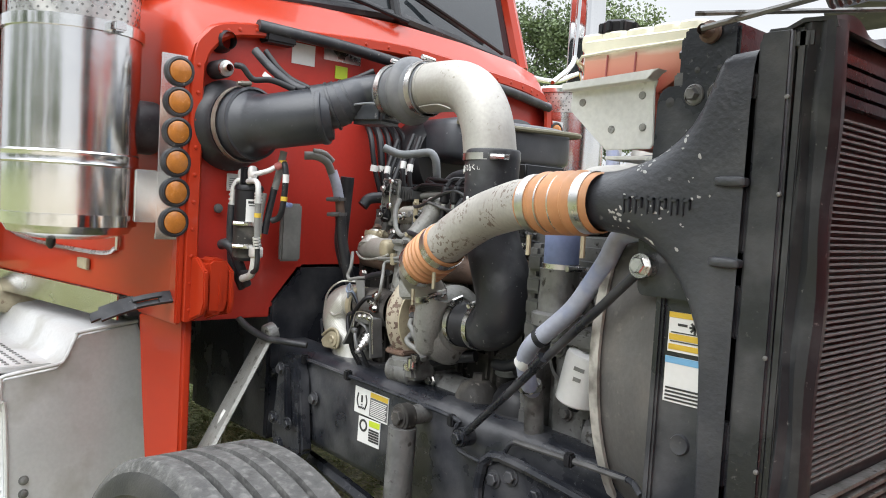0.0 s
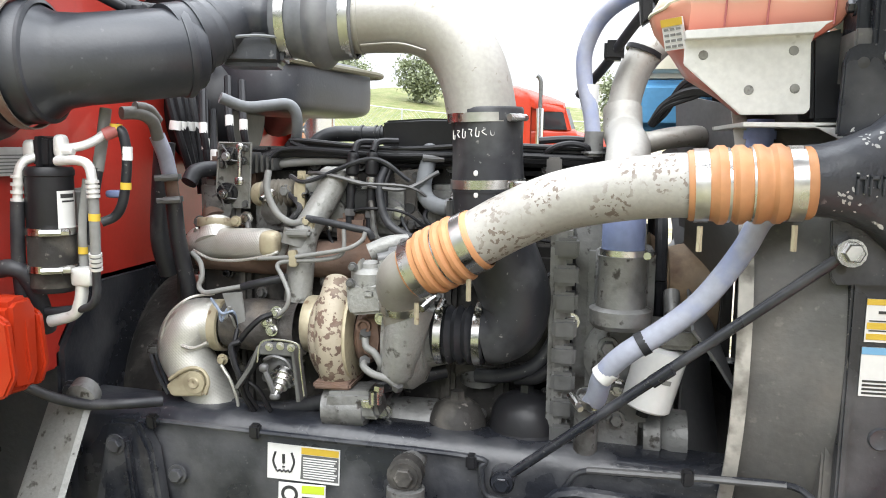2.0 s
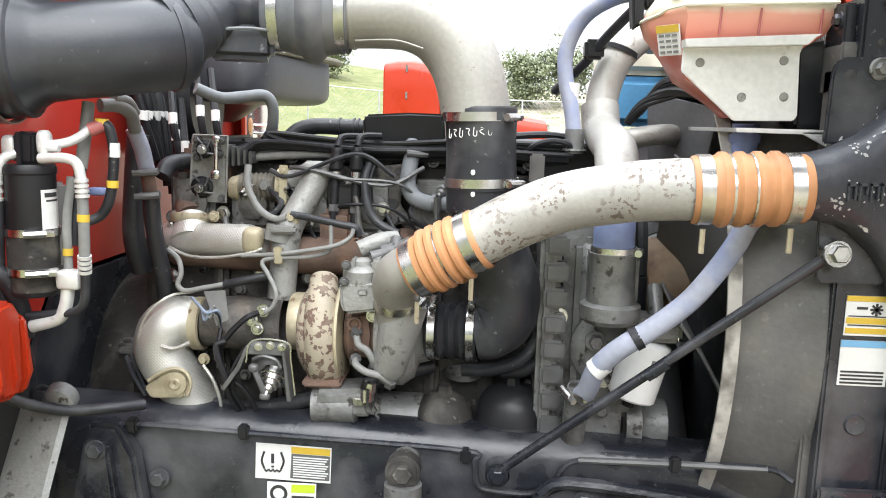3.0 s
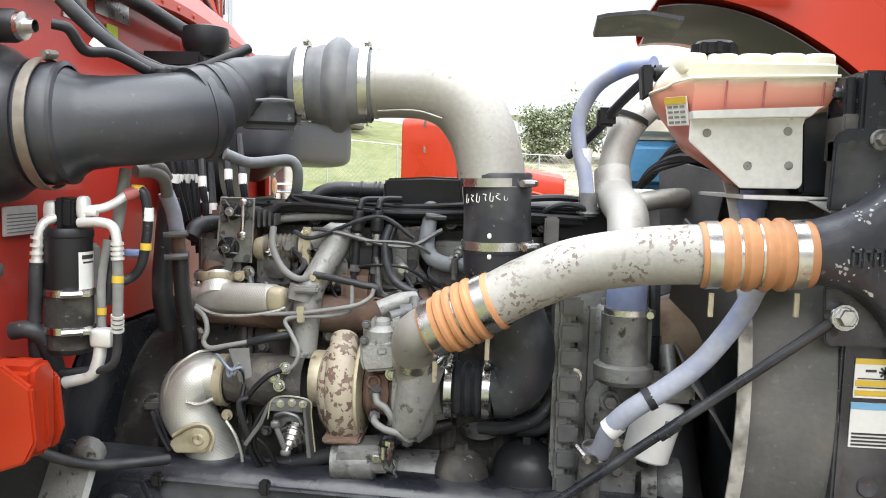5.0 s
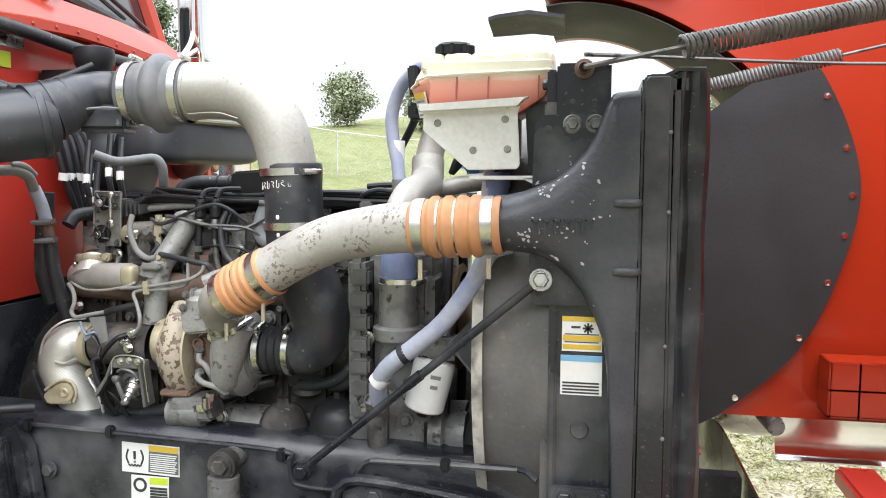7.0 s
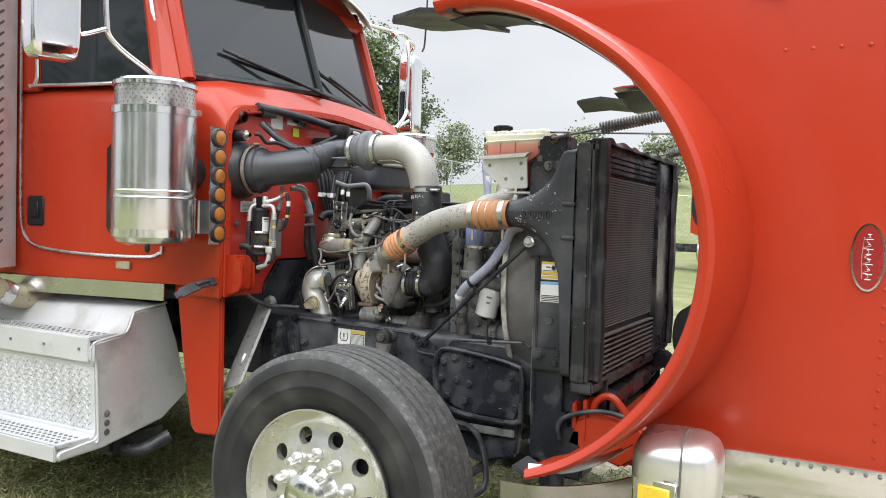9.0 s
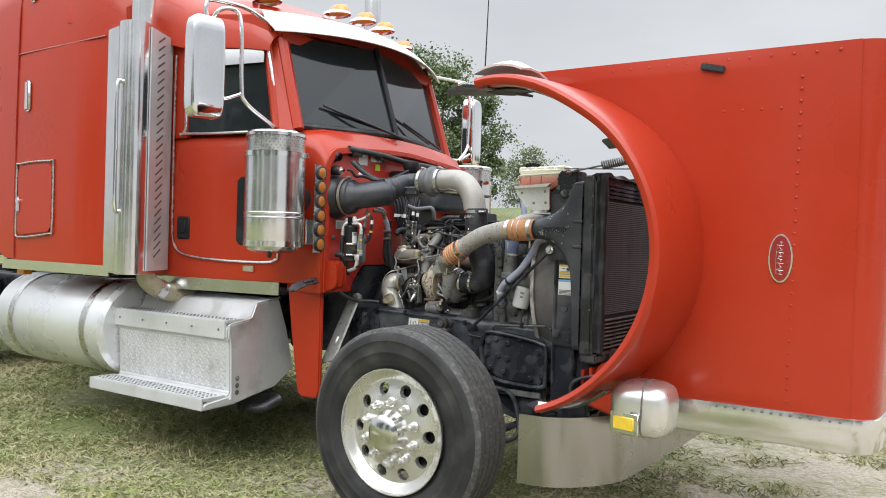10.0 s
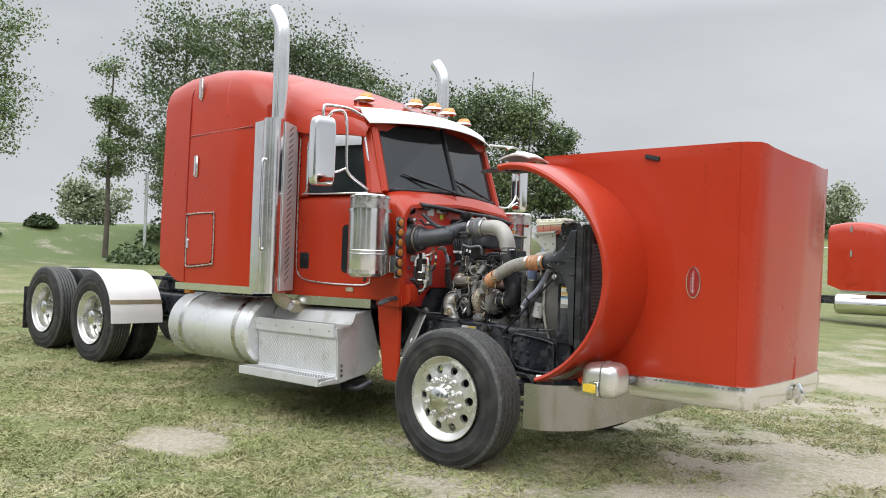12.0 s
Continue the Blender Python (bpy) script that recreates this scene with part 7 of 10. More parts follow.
for pts, rr, mm in (
    ([(-1.889, 1.45, 1.295), (-1.862, 1.43, 1.280), (-1.853, 1.42, 1.255), (-1.858, 1.415, 1.233), (-1.842, 1.41, 1.222), (-1.810, 1.41, 1.228), (-1.767, 1.42, 1.236), (-1.701, 1.43, 1.250), (-1.681, 1.435, 1.259)], 0.0052, SOFTGREY),
    ([(-1.742, 1.5, 1.463), (-1.740, 1.485, 1.431), (-1.727, 1.475, 1.400), (-1.706, 1.465, 1.376), (-1.678, 1.46, 1.362), (-1.653, 1.455, 1.366)], 0.0072, SOFTGREY),
    ([(-1.644, 1.455, 1.373), (-1.590, 1.445, 1.366), (-1.543, 1.44, 1.358), (-1.516, 1.44, 1.353), (-1.507, 1.445, 1.339)], 0.0072, RUBBER),
    ([(-1.736, 1.43, 1.292), (-1.664, 1.42, 1.299), (-1.607, 1.42, 1.308), (-1.550, 1.42, 1.320), (-1.523, 1.425, 1.336), (-1.517, 1.43, 1.352)], 0.0045, SOFTGREY),
    ([(-1.685, 1.385, 1.186), (-1.661, 1.38, 1.206), (-1.655, 1.38, 1.233), (-1.675, 1.4, 1.262), (-1.691, 1.415, 1.281), (-1.675, 1.42, 1.290), (-1.608, 1.425, 1.295), (-1.572, 1.43, 1.303), (-1.562, 1.435, 1.317), (-1.563, 1.44, 1.356)], 0.0045, SOFTGREY),
    ([(-1.765, 1.415, 1.236), (-1.729, 1.41, 1.246), (-1.673, 1.415, 1.259)], 0.0085, RUBBER),
    ([(-1.501, 1.52, 1.472), (-1.508, 1.505, 1.444), (-1.503, 1.495, 1.404), (-1.490, 1.49, 1.370), (-1.467, 1.485, 1.351), (-1.436, 1.48, 1.339)], 0.0085, RUBBER),
    ([(-1.489, 1.53, 1.478), (-1.500, 1.515, 1.438), (-1.497, 1.505, 1.392)], 0.0065, PLASTIC),
):
    part("pressure_line", tube(pts, rr, 10, 8), mm, engine, "bent steel line" if mm is SOFTGREY else "black rubber line")
inj = part("sensor_block", join(prism([(-1.575, 1.432), (-1.522, 1.436), (-1.523, 1.375), (-1.571, 1.370)], "y", 1.515, 1.555, 0.004), prism([(-1.565, 1.424), (-1.529, 1.425), (-1.531, 1.385), (-1.562, 1.384)], "y", 1.508, 1.52, 0.002), prism([(-1.581, 1.413), (-1.569, 1.413), (-1.569, 1.397), (-1.581, 1.396)], "y", 1.515, 1.54, 0.003)), PLASTIC, engine, "black sensor block between two tall plugs")
for ca, cb in (((-1.566, 1.515, 1.503), (-1.572, 1.505, 1.353)), ((-1.526, 1.515, 1.505), (-1.529, 1.505, 1.349))):
    pg = part("plug", tube([ca, cb], lambda t: 0.0085 + 0.005 * (0.12 < t < 0.30) + 0.003 * (0.0 < t < 0.12), 14, 32), PLASTIC, inj, "black ribbed plug")
    d_ = Vector(cb) - Vector(ca)
    part("plug_collar", ring(Vector(ca) + d_ * 0.36, d_, 0.0085, 0.012, 0.003, 14), SATIN, pg)
    part("plug_nut", ring(Vector(ca) + d_ * 0.80, d_, 0.0085, 0.014, 0.003, 6), STEELLINE, pg)
    part("plug_wire", tube([ca, tuple(Vector(ca) + Vector((0.006, 0.02, 0.020))), tuple(Vector(ca) + Vector((0.04, 0.05, 0.022)))], 0.007, 8), PLASTIC, inj)
la = part("lifting_bracket", prism([(-1.492, 1.465), (-1.437, 1.472), (-1.427, 1.458), (-1.428, 1.424), (-1.443, 1.409), (-1.442, 1.387), (-1.427, 1.369), (-1.416, 1.342), (-1.428, 1.334), (-1.443, 1.351), (-1.475, 1.347), (-1.485, 1.364), (-1.476, 1.392), (-1.487, 1.422)], "y", 1.555, 1.567, 0.003), DARKCAST, engine, "dark steel lifting bracket with cut-outs")
for px, r in (((-1.479, 1.554, 1.427), 0.013), ((-1.458, 1.554, 1.390), 0.012), ((-1.446, 1.554, 1.458), 0.008)):
    part("bracket_hole", lathe([(0, r), (0.0012, r * 0.9), (0.0004, 0)], px, (0, -1, 0), 6 if r > 0.0125 else 16), INK, la)
for px in ((-1.472, 1.555, 1.358), (-1.453, 1.555, 1.356), (-1.436, 1.555, 1.360)):
    part("bracket_bolt", hexbolt(px, (0, -1, 0), 0.008, 0.010), STEELLINE, la)
bx = part("breather_box", join(prism([(-1.530, 1.562), (-1.523, 1.570), (-1.431, 1.576), (-1.360, 1.575), (-1.355, 1.518), (-1.429, 1.506), (-1.525, 1.513)], "y", 1.60, 1.76, 0.008, 3), prism([(-1.528, 1.520), (-1.355, 1.526), (-1.355, 1.516), (-1.528, 1.510)], "y", 1.594, 1.765, 0.003)), PLASTIC, engine, "black crankcase breather box")
part("breather_hose", tube([(-1.425, 1.6, 1.512), (-1.422, 1.575, 1.490), (-1.425, 1.55, 1.459), (-1.424, 1.535, 1.429), (-1.410, 1.525, 1.407), (-1.381, 1.515, 1.397), (-1.343, 1.51, 1.396)], 0.0165, 18, 8), HOSEGREY, bx, "grey breather hose")
for px, ax in (((-1.422, 1.578, 1.493), (0, 0.3, 1)), ((-1.369, 1.513, 1.397), (1, 0, 0))):
    part("breather_clamp", clampband(px, ax, 0.0172, 0.010, (0.3, -1, 0), 18), STEELLINE, bx)
part("breather_hose", tube([(-1.537, 1.66, 1.541), (-1.587, 1.655, 1.542), (-1.640, 1.65, 1.542), (-1.675, 1.645, 1.532), (-1.697, 1.64, 1.512), (-1.718, 1.64, 1.493)], 0.0175, 16, 8), RUBBER, bx)
for k in range(3):
    part("hose_bead", ring((-1.547, 1.66, 1.541) if k == 0 else (-1.557, 1.66, 1.541) if k == 1 else (-1.587, 1.655, 1.541), (1, 0, 0), 0.0175, 0.004, 0.004, 18), RUBBER, bx)
part("top_rail", join(tube([(-1.809, 1.6, 1.484), (-1.676, 1.6, 1.492), (-1.514, 1.6, 1.502)], 0.007, 10), tube([(-1.787, 1.59, 1.471), (-1.674, 1.59, 1.482), (-1.500, 1.59, 1.490)], 0.0085, 10)), SOFTGREY, engine, "grey conduit along the valve cover")
lp = part("loom_loop", join(tube([(-1.193, 1.6, 1.483), (-1.176, 1.58, 1.514), (-1.138, 1.58, 1.527), (-1.103, 1.58, 1.521), (-1.096, 1.59, 1.506)], 0.006, 8), tube([(-1.206, 1.72, 1.533), (-1.142, 1.72, 1.537), (-1.078, 1.72, 1.532)], 0.008, 8), tube([(-1.206, 1.66, 1.499), (-1.131, 1.66, 1.499), (-1.076, 1.66, 1.499)], 0.010, 8)), PLASTIC, engine, "black harness loop")
part("loom_plug", join(box(-1.125, -1.085, 1.60, 1.64, 1.50, 1.53, 0.004), box(-1.18, -1.15, 1.56, 1.60, 1.44, 1.50, 0.004)), DUSTPLAS, engine)
part("cooler_cover", box(-1.30, -0.99, 1.62, 2.00, 1.44, 1.522, 0.012, 3), PLASTIC, engine, "black front cover over the timing gears")
random.seed(4)
for i in range(7):
    z = 1.49 + 0.006 * i
    y = 1.60 - 0.010 * (i % 4)
    part("harness", tube([(-1.86 + 0.03 * i, y, z - 0.02), (-1.72, y + 0.01, z), (-1.50, y - 0.012, z - 0.012 + 0.01 * math.sin(i)), (-1.30, y, z - 0.005), (-1.12 + 0.01 * i, y + 0.02, z - 0.01)], 0.006 + 0.003 * (i % 3), 8), PLASTIC, engine, "black wiring harness")
for i in range(9):
    x = -1.90 + 0.085 * i + random.uniform(-0.02, 0.02)
    a = (x, 1.535, 1.36 + random.uniform(-0.02, 0.08))
    part("small_hose", tube([a, (a[0] + random.uniform(-0.03, 0.06), 1.50, a[2] - 0.03), (a[0] + random.uniform(0.0, 0.1), 1.505, a[2] - 0.05 - random.random() * 0.05), (a[0] + random.uniform(0.03, 0.12), 1.53, a[2] - random.uniform(0.0, 0.1))], random.uniform(0.0035, 0.007), 7), (PLASTIC, GREYIRON, RUBBER)[i % 3], engine)
    part("fitting", hexbolt((a[0], 1.53, a[2]), (0, -1, 0), 0.010, 0.014), SATIN if i % 2 else GREYIRON, engine)
for i in range(26):
    x, z = random.uniform(-1.95, -1.15), random.uniform(0.86, 1.26)
    part("block_bolt", hexbolt((x, 1.512, z), (0, -1, 0), random.uniform(0.008, 0.013), 0.012), GREYIRON if i % 3 else SATIN, engine)
for i in range(22):
    x, z = random.uniform(-1.86, -1.18), random.uniform(1.24, 1.44)
    part("union", lathe([(0, 0.012), (0.012, 0.012), (0.013, 0.008), (0.024, 0.008), (0.025, 0.005), (0.034, 0.005)], (x, 1.525, z), (random.uniform(-0.5, 0.5), -1, random.uniform(-0.4, 0.4)), 8), (SATIN, STEELLINE, GREYIRON, PLASTIC)[i % 4], engine)
for i in range(6):
    x, z = random.uniform(-1.85, -1.25), random.uniform(1.36, 1.47)
    part("wire_run", tube([(x, 1.52, z), (x + 0.05, 1.495, z + random.uniform(-0.03, 0.03)), (x + random.uniform(0.10, 0.2), 1.505, z + random.uniform(-0.06, 0.04)), (x + random.uniform(0.2, 0.28), 1.53, z + random.uniform(-0.08, 0.03))], random.uniform(0.003, 0.006), 6), (PLASTIC, RUBBER, STEELLINE)[i % 3], engine)
# filter heads and covers low on the side
for x, y, z, r, m in ((-1.335, 1.45, 1.0, 0.060, ENGINE), (-1.20, 1.46, 1.02, 0.072, PLASTIC)):
    c = part("filter_cover", lathe([(-0.16, r), (-0.06, r), (-0.055, r + 0.006), (-0.045, r + 0.006), (-0.04, r), (-0.01, r * 0.93), (0.012, r * 0.75), (0.025, r * 0.45), (0.03, 0.0)], (x, y, z), (0, 0, 1), 28), m, engine, "round black filter cover")
    part("cover_nut", lathe([(0, 0.016), (0.016, 0.014), (0.016, 0)], (x, y, z + 0.027), (0, 0, 1), 6), m, c)
part("tank_lid", lathe([(0, 0.042), (0.012, 0.040), (0.02, 0.03), (0.024, 0.012), (0.024, 0)], (-1.30, 1.53, 1.045), (0, -0.2, 1), 24), GREYIRON, engine)
st = part("starter_housing", join(box(-1.60, -1.46, 1.42, 1.53, 0.93, 1.022, 0.012, 3), lathe([(-1.48, 0.05), (-1.38, 0.05), (-1.375, 0.03)], (0, 1.47, 0.965), (1, 0, 0), 20)), GREYIRON, engine, "grey ribbed housing")
part("bracket_bolts", hexbolt((-1.475, 1.418, 1.0), (0, -1, 0), 0.012, 0.014), SATIN, st)
part("lower_hose", tube([(-1.95, 1.45, 1.0), (-1.75, 1.42, 0.985), (-1.62, 1.42, 1.005), (-1.45, 1.43, 1.06), (-1.36, 1.46, 1.08)], 0.016, 10), RUBBER, engine)
part("lower_hose", tube([(-1.30, 1.47, 1.07), (-1.24, 1.45, 1.08), (-1.18, 1.44, 1.11), (-1.14, 1.45, 1.18), (-1.135, 1.46, 1.25)], 0.014, 10), RUBBER, engine)
part("lower_hose", tube([(-1.22, 1.46, 1.07), (-1.17, 1.43, 1.09), (-1.13, 1.43, 1.15), (-1.125, 1.44, 1.30), (-1.14, 1.46, 1.40)], 0.012, 10), PLASTIC, engine)
part("flywheel_housing", join(lathe([(-2.10, 0.26), (-2.06, 0.29), (-1.98, 0.30), (-1.97, 0.25)], (0, MID, 0.93), (1, 0, 0), 36), box(-2.5, -2.08, 1.5, 2.03, 0.75, 1.06, 0.05, 3)), ENGINE, engine, "dusty bell housing")
part("floor_bracket", join(box(-2.02, -1.95, 1.48, 1.56, 1.065, 1.085, 0.004), hexbolt((-2.0, 1.5, 1.085), (0, 0, 1), 0.012, 0.01), hexbolt((-1.97, 1.53, 1.085), (0, 0, 1), 0.012, 0.01)), GREYIRON, engine)

# front of the engine: gear case, pump, thermostat, pulley
gc = part("gear_case", join(box(-1.135, -0.985, 1.46, 2.07, 0.80, 1.40, 0.02), box(-1.09, -0.97, 1.42, 1.60, 0.90, 1.35, 0.02, 3), box(-1.16, -1.12, 1.40, 2.08, 0.74, 1.38, 0.01)), GREYIRON, engine, "grey gear case")
for i in range(11):
    part("case_lug", box(-1.152, -1.108, 1.392, 1.43, 0.82 + 0.050 * i, 0.858 + 0.050 * i, 0.006), STEELLINE, gc)
for z in (0.88, 0.98, 1.08, 1.2, 1.3):
    part("case_bolt", hexbolt((-1.07 + 0.05 * math.sin(z * 30), 1.418, z), (0, -1, 0), 0.012, 0.012), SATIN, gc)
part("water_outlet", lathe([(1.207, 0.047), (1.216, 0.055), (1.24, 0.055), (1.245, 0.0435), (1.321, 0.041), (1.335, 0.0435), (1.34, 0.0)], (-1.033, 1.365, 0), (0, 0, 1), 28), GREYIRON, engine, "grey coolant outlet housing")
part("pump_body", join(lathe([(0, 0.07), (0.05, 0.075), (0.07, 0.05)], (-1.02, 1.47, 1.14), (0, -1, 0), 24), box(-1.06, -0.96, 1.42, 1.5, 1.0, 1.12, 0.015, 3), hexbolt((-1.05, 1.40, 1.16), (0, -1, 0), 0.014, 0.02), hexbolt((-1.0, 1.415, 1.06), (0, -1, 0), 0.012, 0.014), hexbolt((-1.03, 1.415, 1.02), (0, -1, 0), 0.012, 0.014)), GREYIRON, engine)
part("accessory_drive", join(lathe([(0, 0.055), (0.03, 0.055), (0.035, 0.04), (0.05, 0.05), (0.08, 0.05)], (-0.98, 1.46, 0.98), (1, 0, 0), 24), box(-1.08, -0.93, 1.40, 1.5, 0.86, 0.93, 0.012), lathe([(0, 0.075), (0.04, 0.075)], (-0.955, 1.56, 0.95), (1, 0, 0), 24)), GREYIRON, engine)
part("fan_hub", lathe([(-0.975, 0.07), (-0.955, 0.075), (-0.95, 0.085), (-0.90, 0.098), (-0.865, 0.104), (-0.85, 0.108), (-0.83, 0.108), (-0.825, 0.09), (-0.82, 0.0)], (0, 1.70, 1.22), (1, 0, 0), 36), HUBRUST, engine, "rusty tan fan hub and pulley")
part("pulley", lathe([(-0.975, 0.11), (-0.97, 0.13), (-0.955, 0.12), (-0.94, 0.13), (-0.935, 0.11)], (0, 1.62, 1.22), (1, 0, 0), 32), HUBRUST, engine)
part("drive_belt", tube([(-0.955, 1.495, 1.27), (-0.955, 1.53, 1.38), (-0.955, 1.62, 1.402), (-0.955, 1.72, 1.36), (-0.955, 1.70, 1.0), (-0.955, 1.56, 0.88), (-0.955, 1.485, 0.95), (-0.955, 1.49, 1.27)], 0.012, 8), RUBBER, engine, "black drive belt")
for i in range(8):
    a = radians(45 * i + 12)
    rows = []
    for r in (0.13, 0.22, 0.32, 0.41):
        tw = radians(32)
        c = Vector((-0.862, 1.735 + r * math.cos(a), 1.215 + r * math.sin(a)))
        t = Vector((0, -math.sin(a), math.cos(a)))
        w = 0.06 + 0.16 * (r - 0.13)
        rows.append([tuple(c + t * w * s * math.cos(tw) + Vector((w * s * math.sin(tw) + 0.008 * (1 - s * s), 0, 0))) for s in (-1, -0.33, 0.33, 1)])
    part("fan_blade", sheet(rows, 0.005), BLADE, engine, "dusty grey moulded fan blade")
filt = thing("fuel_filter", (-0.97, 1.382, 1.05), "white spin-on fuel filter low beside the engine", "filter")
fm = Matrix.Translation((-0.982, 1.38, 1.060)) @ Matrix.Rotation(radians(14), 4, "Y")
part("canister", moved(lathe([(0, 0.03), (0, 0.040), (0.004, 0.044), (0.100, 0.0455), (0.110, 0.042), (0.115, 0.03), (0.115, 0)], (0, 0, 0), (0, 0, 1), 32), fm), WHITE, filt, "white painted canister")
part("filter_head", join(box(-1.0, -0.90, 1.35, 1.44, 1.172, 1.215, 0.01), tube([(-0.94, 1.40, 1.21), (-0.94, 1.44, 1.26)], 0.015, 10, 2)), GREYIRON, filt)
part("print_bar", join(*[moved(box(-0.011 + 0.004 * i, 0.011 - 0.002 * i, -0.001, 0.001, -0.004, 0.004, 0), fm @ Matrix.Rotation(radians(20), 4, "Z") @ Matrix.Translation((0, -0.0452, 0.085 - 0.022 * i))) for i in range(2)]), SOFTGREY, filt)
part("drain_cap", moved(lathe([(0.002, 0.014), (-0.018, 0.012), (-0.02, 0.0)], (0, 0, 0), (0, 0, 1), 14), fm), PLASTIC, filt)

# ---- coolant hoses ----
lowhose = thing("coolant_hose", (-0.95, 1.27, 1.1), "faded blue silicone coolant hose", "hose", "blue coolant hoses")
part("hose", tube([(-0.785, 1.275, 1.43), (-0.824, 1.27, 1.415), (-0.849, 1.268, 1.368), (-0.879, 1.266, 1.321), (-0.918, 1.268, 1.27), (-0.971, 1.27, 1.223), (-1.028, 1.28, 1.178), (-1.059, 1.3, 1.136), (-1.07, 1.33, 1.086), (-1.08, 1.36, 1.06)], 0.0185, 20, 8), BLUEHOSE, lowhose)
part("hose_strap", ring((-0.999, 1.275, 1.201), (0.83, 0, 0.52), 0.019, 0.014, 0.002, 20), RUBBER, lowhose)
part("hose_label", ring((-1.056, 1.297, 1.141), (0.7, -0.2, 0.75), 0.019, 0.024, 0.001, 20), LABELW, lowhose)
part("hose_clamp", clampband((-1.079, 1.345, 1.078), (0.1, -0.3, 1), 0.024, 0.014, (-1, -0.5, 0), 20), SATIN, lowhose)
part("lower_neck", tube([(-1.08, 1.35, 1.075), (-1.085, 1.37, 1.03), (-1.085, 1.38, 0.90)], 0.022, 18), GREYIRON, lowhose)
uphose = thing("upper_coolant_pipe", (-1.02, 1.45, 1.33), "grey coolant pipe with blue silicone joints", "pipe")
part("riser", tube([(-1.034, 1.365, 1.42), (-1.033, 1.375, 1.465), (-1.027, 1.45, 1.514), (-1.025, 1.56, 1.530), (-1.030, 1.635, 1.55), (-1.033, 1.662, 1.60)], 0.040, 20), ALU, uphose, "grey aluminium riser")
part("blue_joint", lathe([(0, 0.035), (0.003, 0.037), (0.113, 0.037), (0.116, 0.035)], (-1.033, 1.365, 1.316), (0, 0, 1), 28), BLUE, uphose, "faded blue silicone joint")
part("joint_clamp", clampband((-1.033, 1.365, 1.338), (0, 0, 1), 0.038, 0.016, (1, -0.3, 0), 28), SATIN, uphose)
part("branch", tube([(-1.033, 1.655, 1.575), (-1.025, 1.67, 1.634), (-1.003, 1.68, 1.694), (-0.962, 1.7, 1.741), (-0.914, 1.75, 1.771), (-0.90, 1.85, 1.76)], 0.034, 18), ALU, uphose)
part("bypass", tube([(-1.001, 1.64, 1.524), (-0.95, 1.64, 1.539), (-0.889, 1.66, 1.546), (-0.85, 1.72, 1.54)], 0.022, 14), ALU, uphose)
part("branch_tie", ring((-0.993, 1.685, 1.717), (0.4, 0.1, 1), 0.035, 0.010, 0.004, 20), PLASTIC, uphose)
vent = thing("vent_hose", (-1.1, 1.62, 1.55), "grey and blue vent hose to the coolant tank", "hose", "blue coolant hoses")
part("hose", tube([(-0.983, 1.5, 1.81), (-1.03, 1.55, 1.807), (-1.082, 1.6, 1.776), (-1.112, 1.62, 1.715), (-1.111, 1.62, 1.652), (-1.097, 1.61, 1.589), (-1.09, 1.6, 1.537)], 0.016, 14, 8), BLUEHOSE, vent)
part("hose_label", ring((-1.1, 1.62, 1.621), (0.05, 0, 1), 0.0165, 0.05, 0.001, 16), LABELW, vent)
part("vent_fitting", join(lathe([(0, 0.02), (0.05, 0.02)], (-1.089, 1.6, 1.502), (0, 0, 1), 12), hexbolt((-1.089, 1.6, 1.508), (0, 0, 1), 0.018, 0.02)), GREYIRON, vent)
part("second_line", tube([(-0.996, 1.5, 1.783), (-1.037, 1.6, 1.735), (-1.07, 1.66, 1.689), (-1.123, 1.75, 1.634)], 0.010, 10), RUBBER, vent)
part("hose_tie", box(*sorted((-1.035, -1.075)), 1.62, 1.66, 1.695, 1.735, 0.006), PLASTIC, vent)

# ---- coolant tank on its bracket ----
tank2 = thing("coolant_tank", (-0.85, 1.42, 1.58), "cream plastic coolant tank part-filled with red coolant", "coolant tank")
TANKZ = ((1.580, -0.862, -0.866), (1.606, -0.882, -0.888), (1.640, -0.938, -0.944), (1.678, -0.964, -0.951), (1.716, -0.994, -0.950), (1.739, -1.003, -0.948), (1.762, -0.994, -0.951), (1.784, -0.980, -0.955), (1.790, -0.972, -0.950))


def tank_shell():
    """Rings of the plan, whose near left corner is cut off where the label sits, tapering into a hopper."""
    rows = []
    for z, xl, xf in TANKZ:
        xr = -0.709 if z > 1.73 else -0.722 if z > 1.70 else -0.780
        g = 0.010 if z in (TANKZ[0][0], TANKZ[-1][0]) else 0.0
        plan = [(xf + g, 1.292 + g), (xr - 0.015 - g, 1.292 + g), (xr - 0.004 - g, 1.296 + g), (xr - g, 1.307 + g), (xr - g, 1.425 - g), (xr - 0.015 - g, 1.44 - g), (xl + 0.02 + g, 1.44 - g), (xl + g, 1.42 - g), (xl + g, 1.365 + g), (xl + 0.006 + g, 1.352 + g)]
        rows.append([(x, y, z) for x, y in plan + plan[:1]])
    for z in (TANKZ[0][0], TANKZ[-1][0]):
        flat = [(-0.80 + 0.01 * math.cos(k), 1.36 + 0.01 * math.sin(k), z) for k in range(10)]
        rows = [flat + flat[:1]] + rows if z < 1.6 else rows + [flat + flat[:1]]
    return sheet(rows)


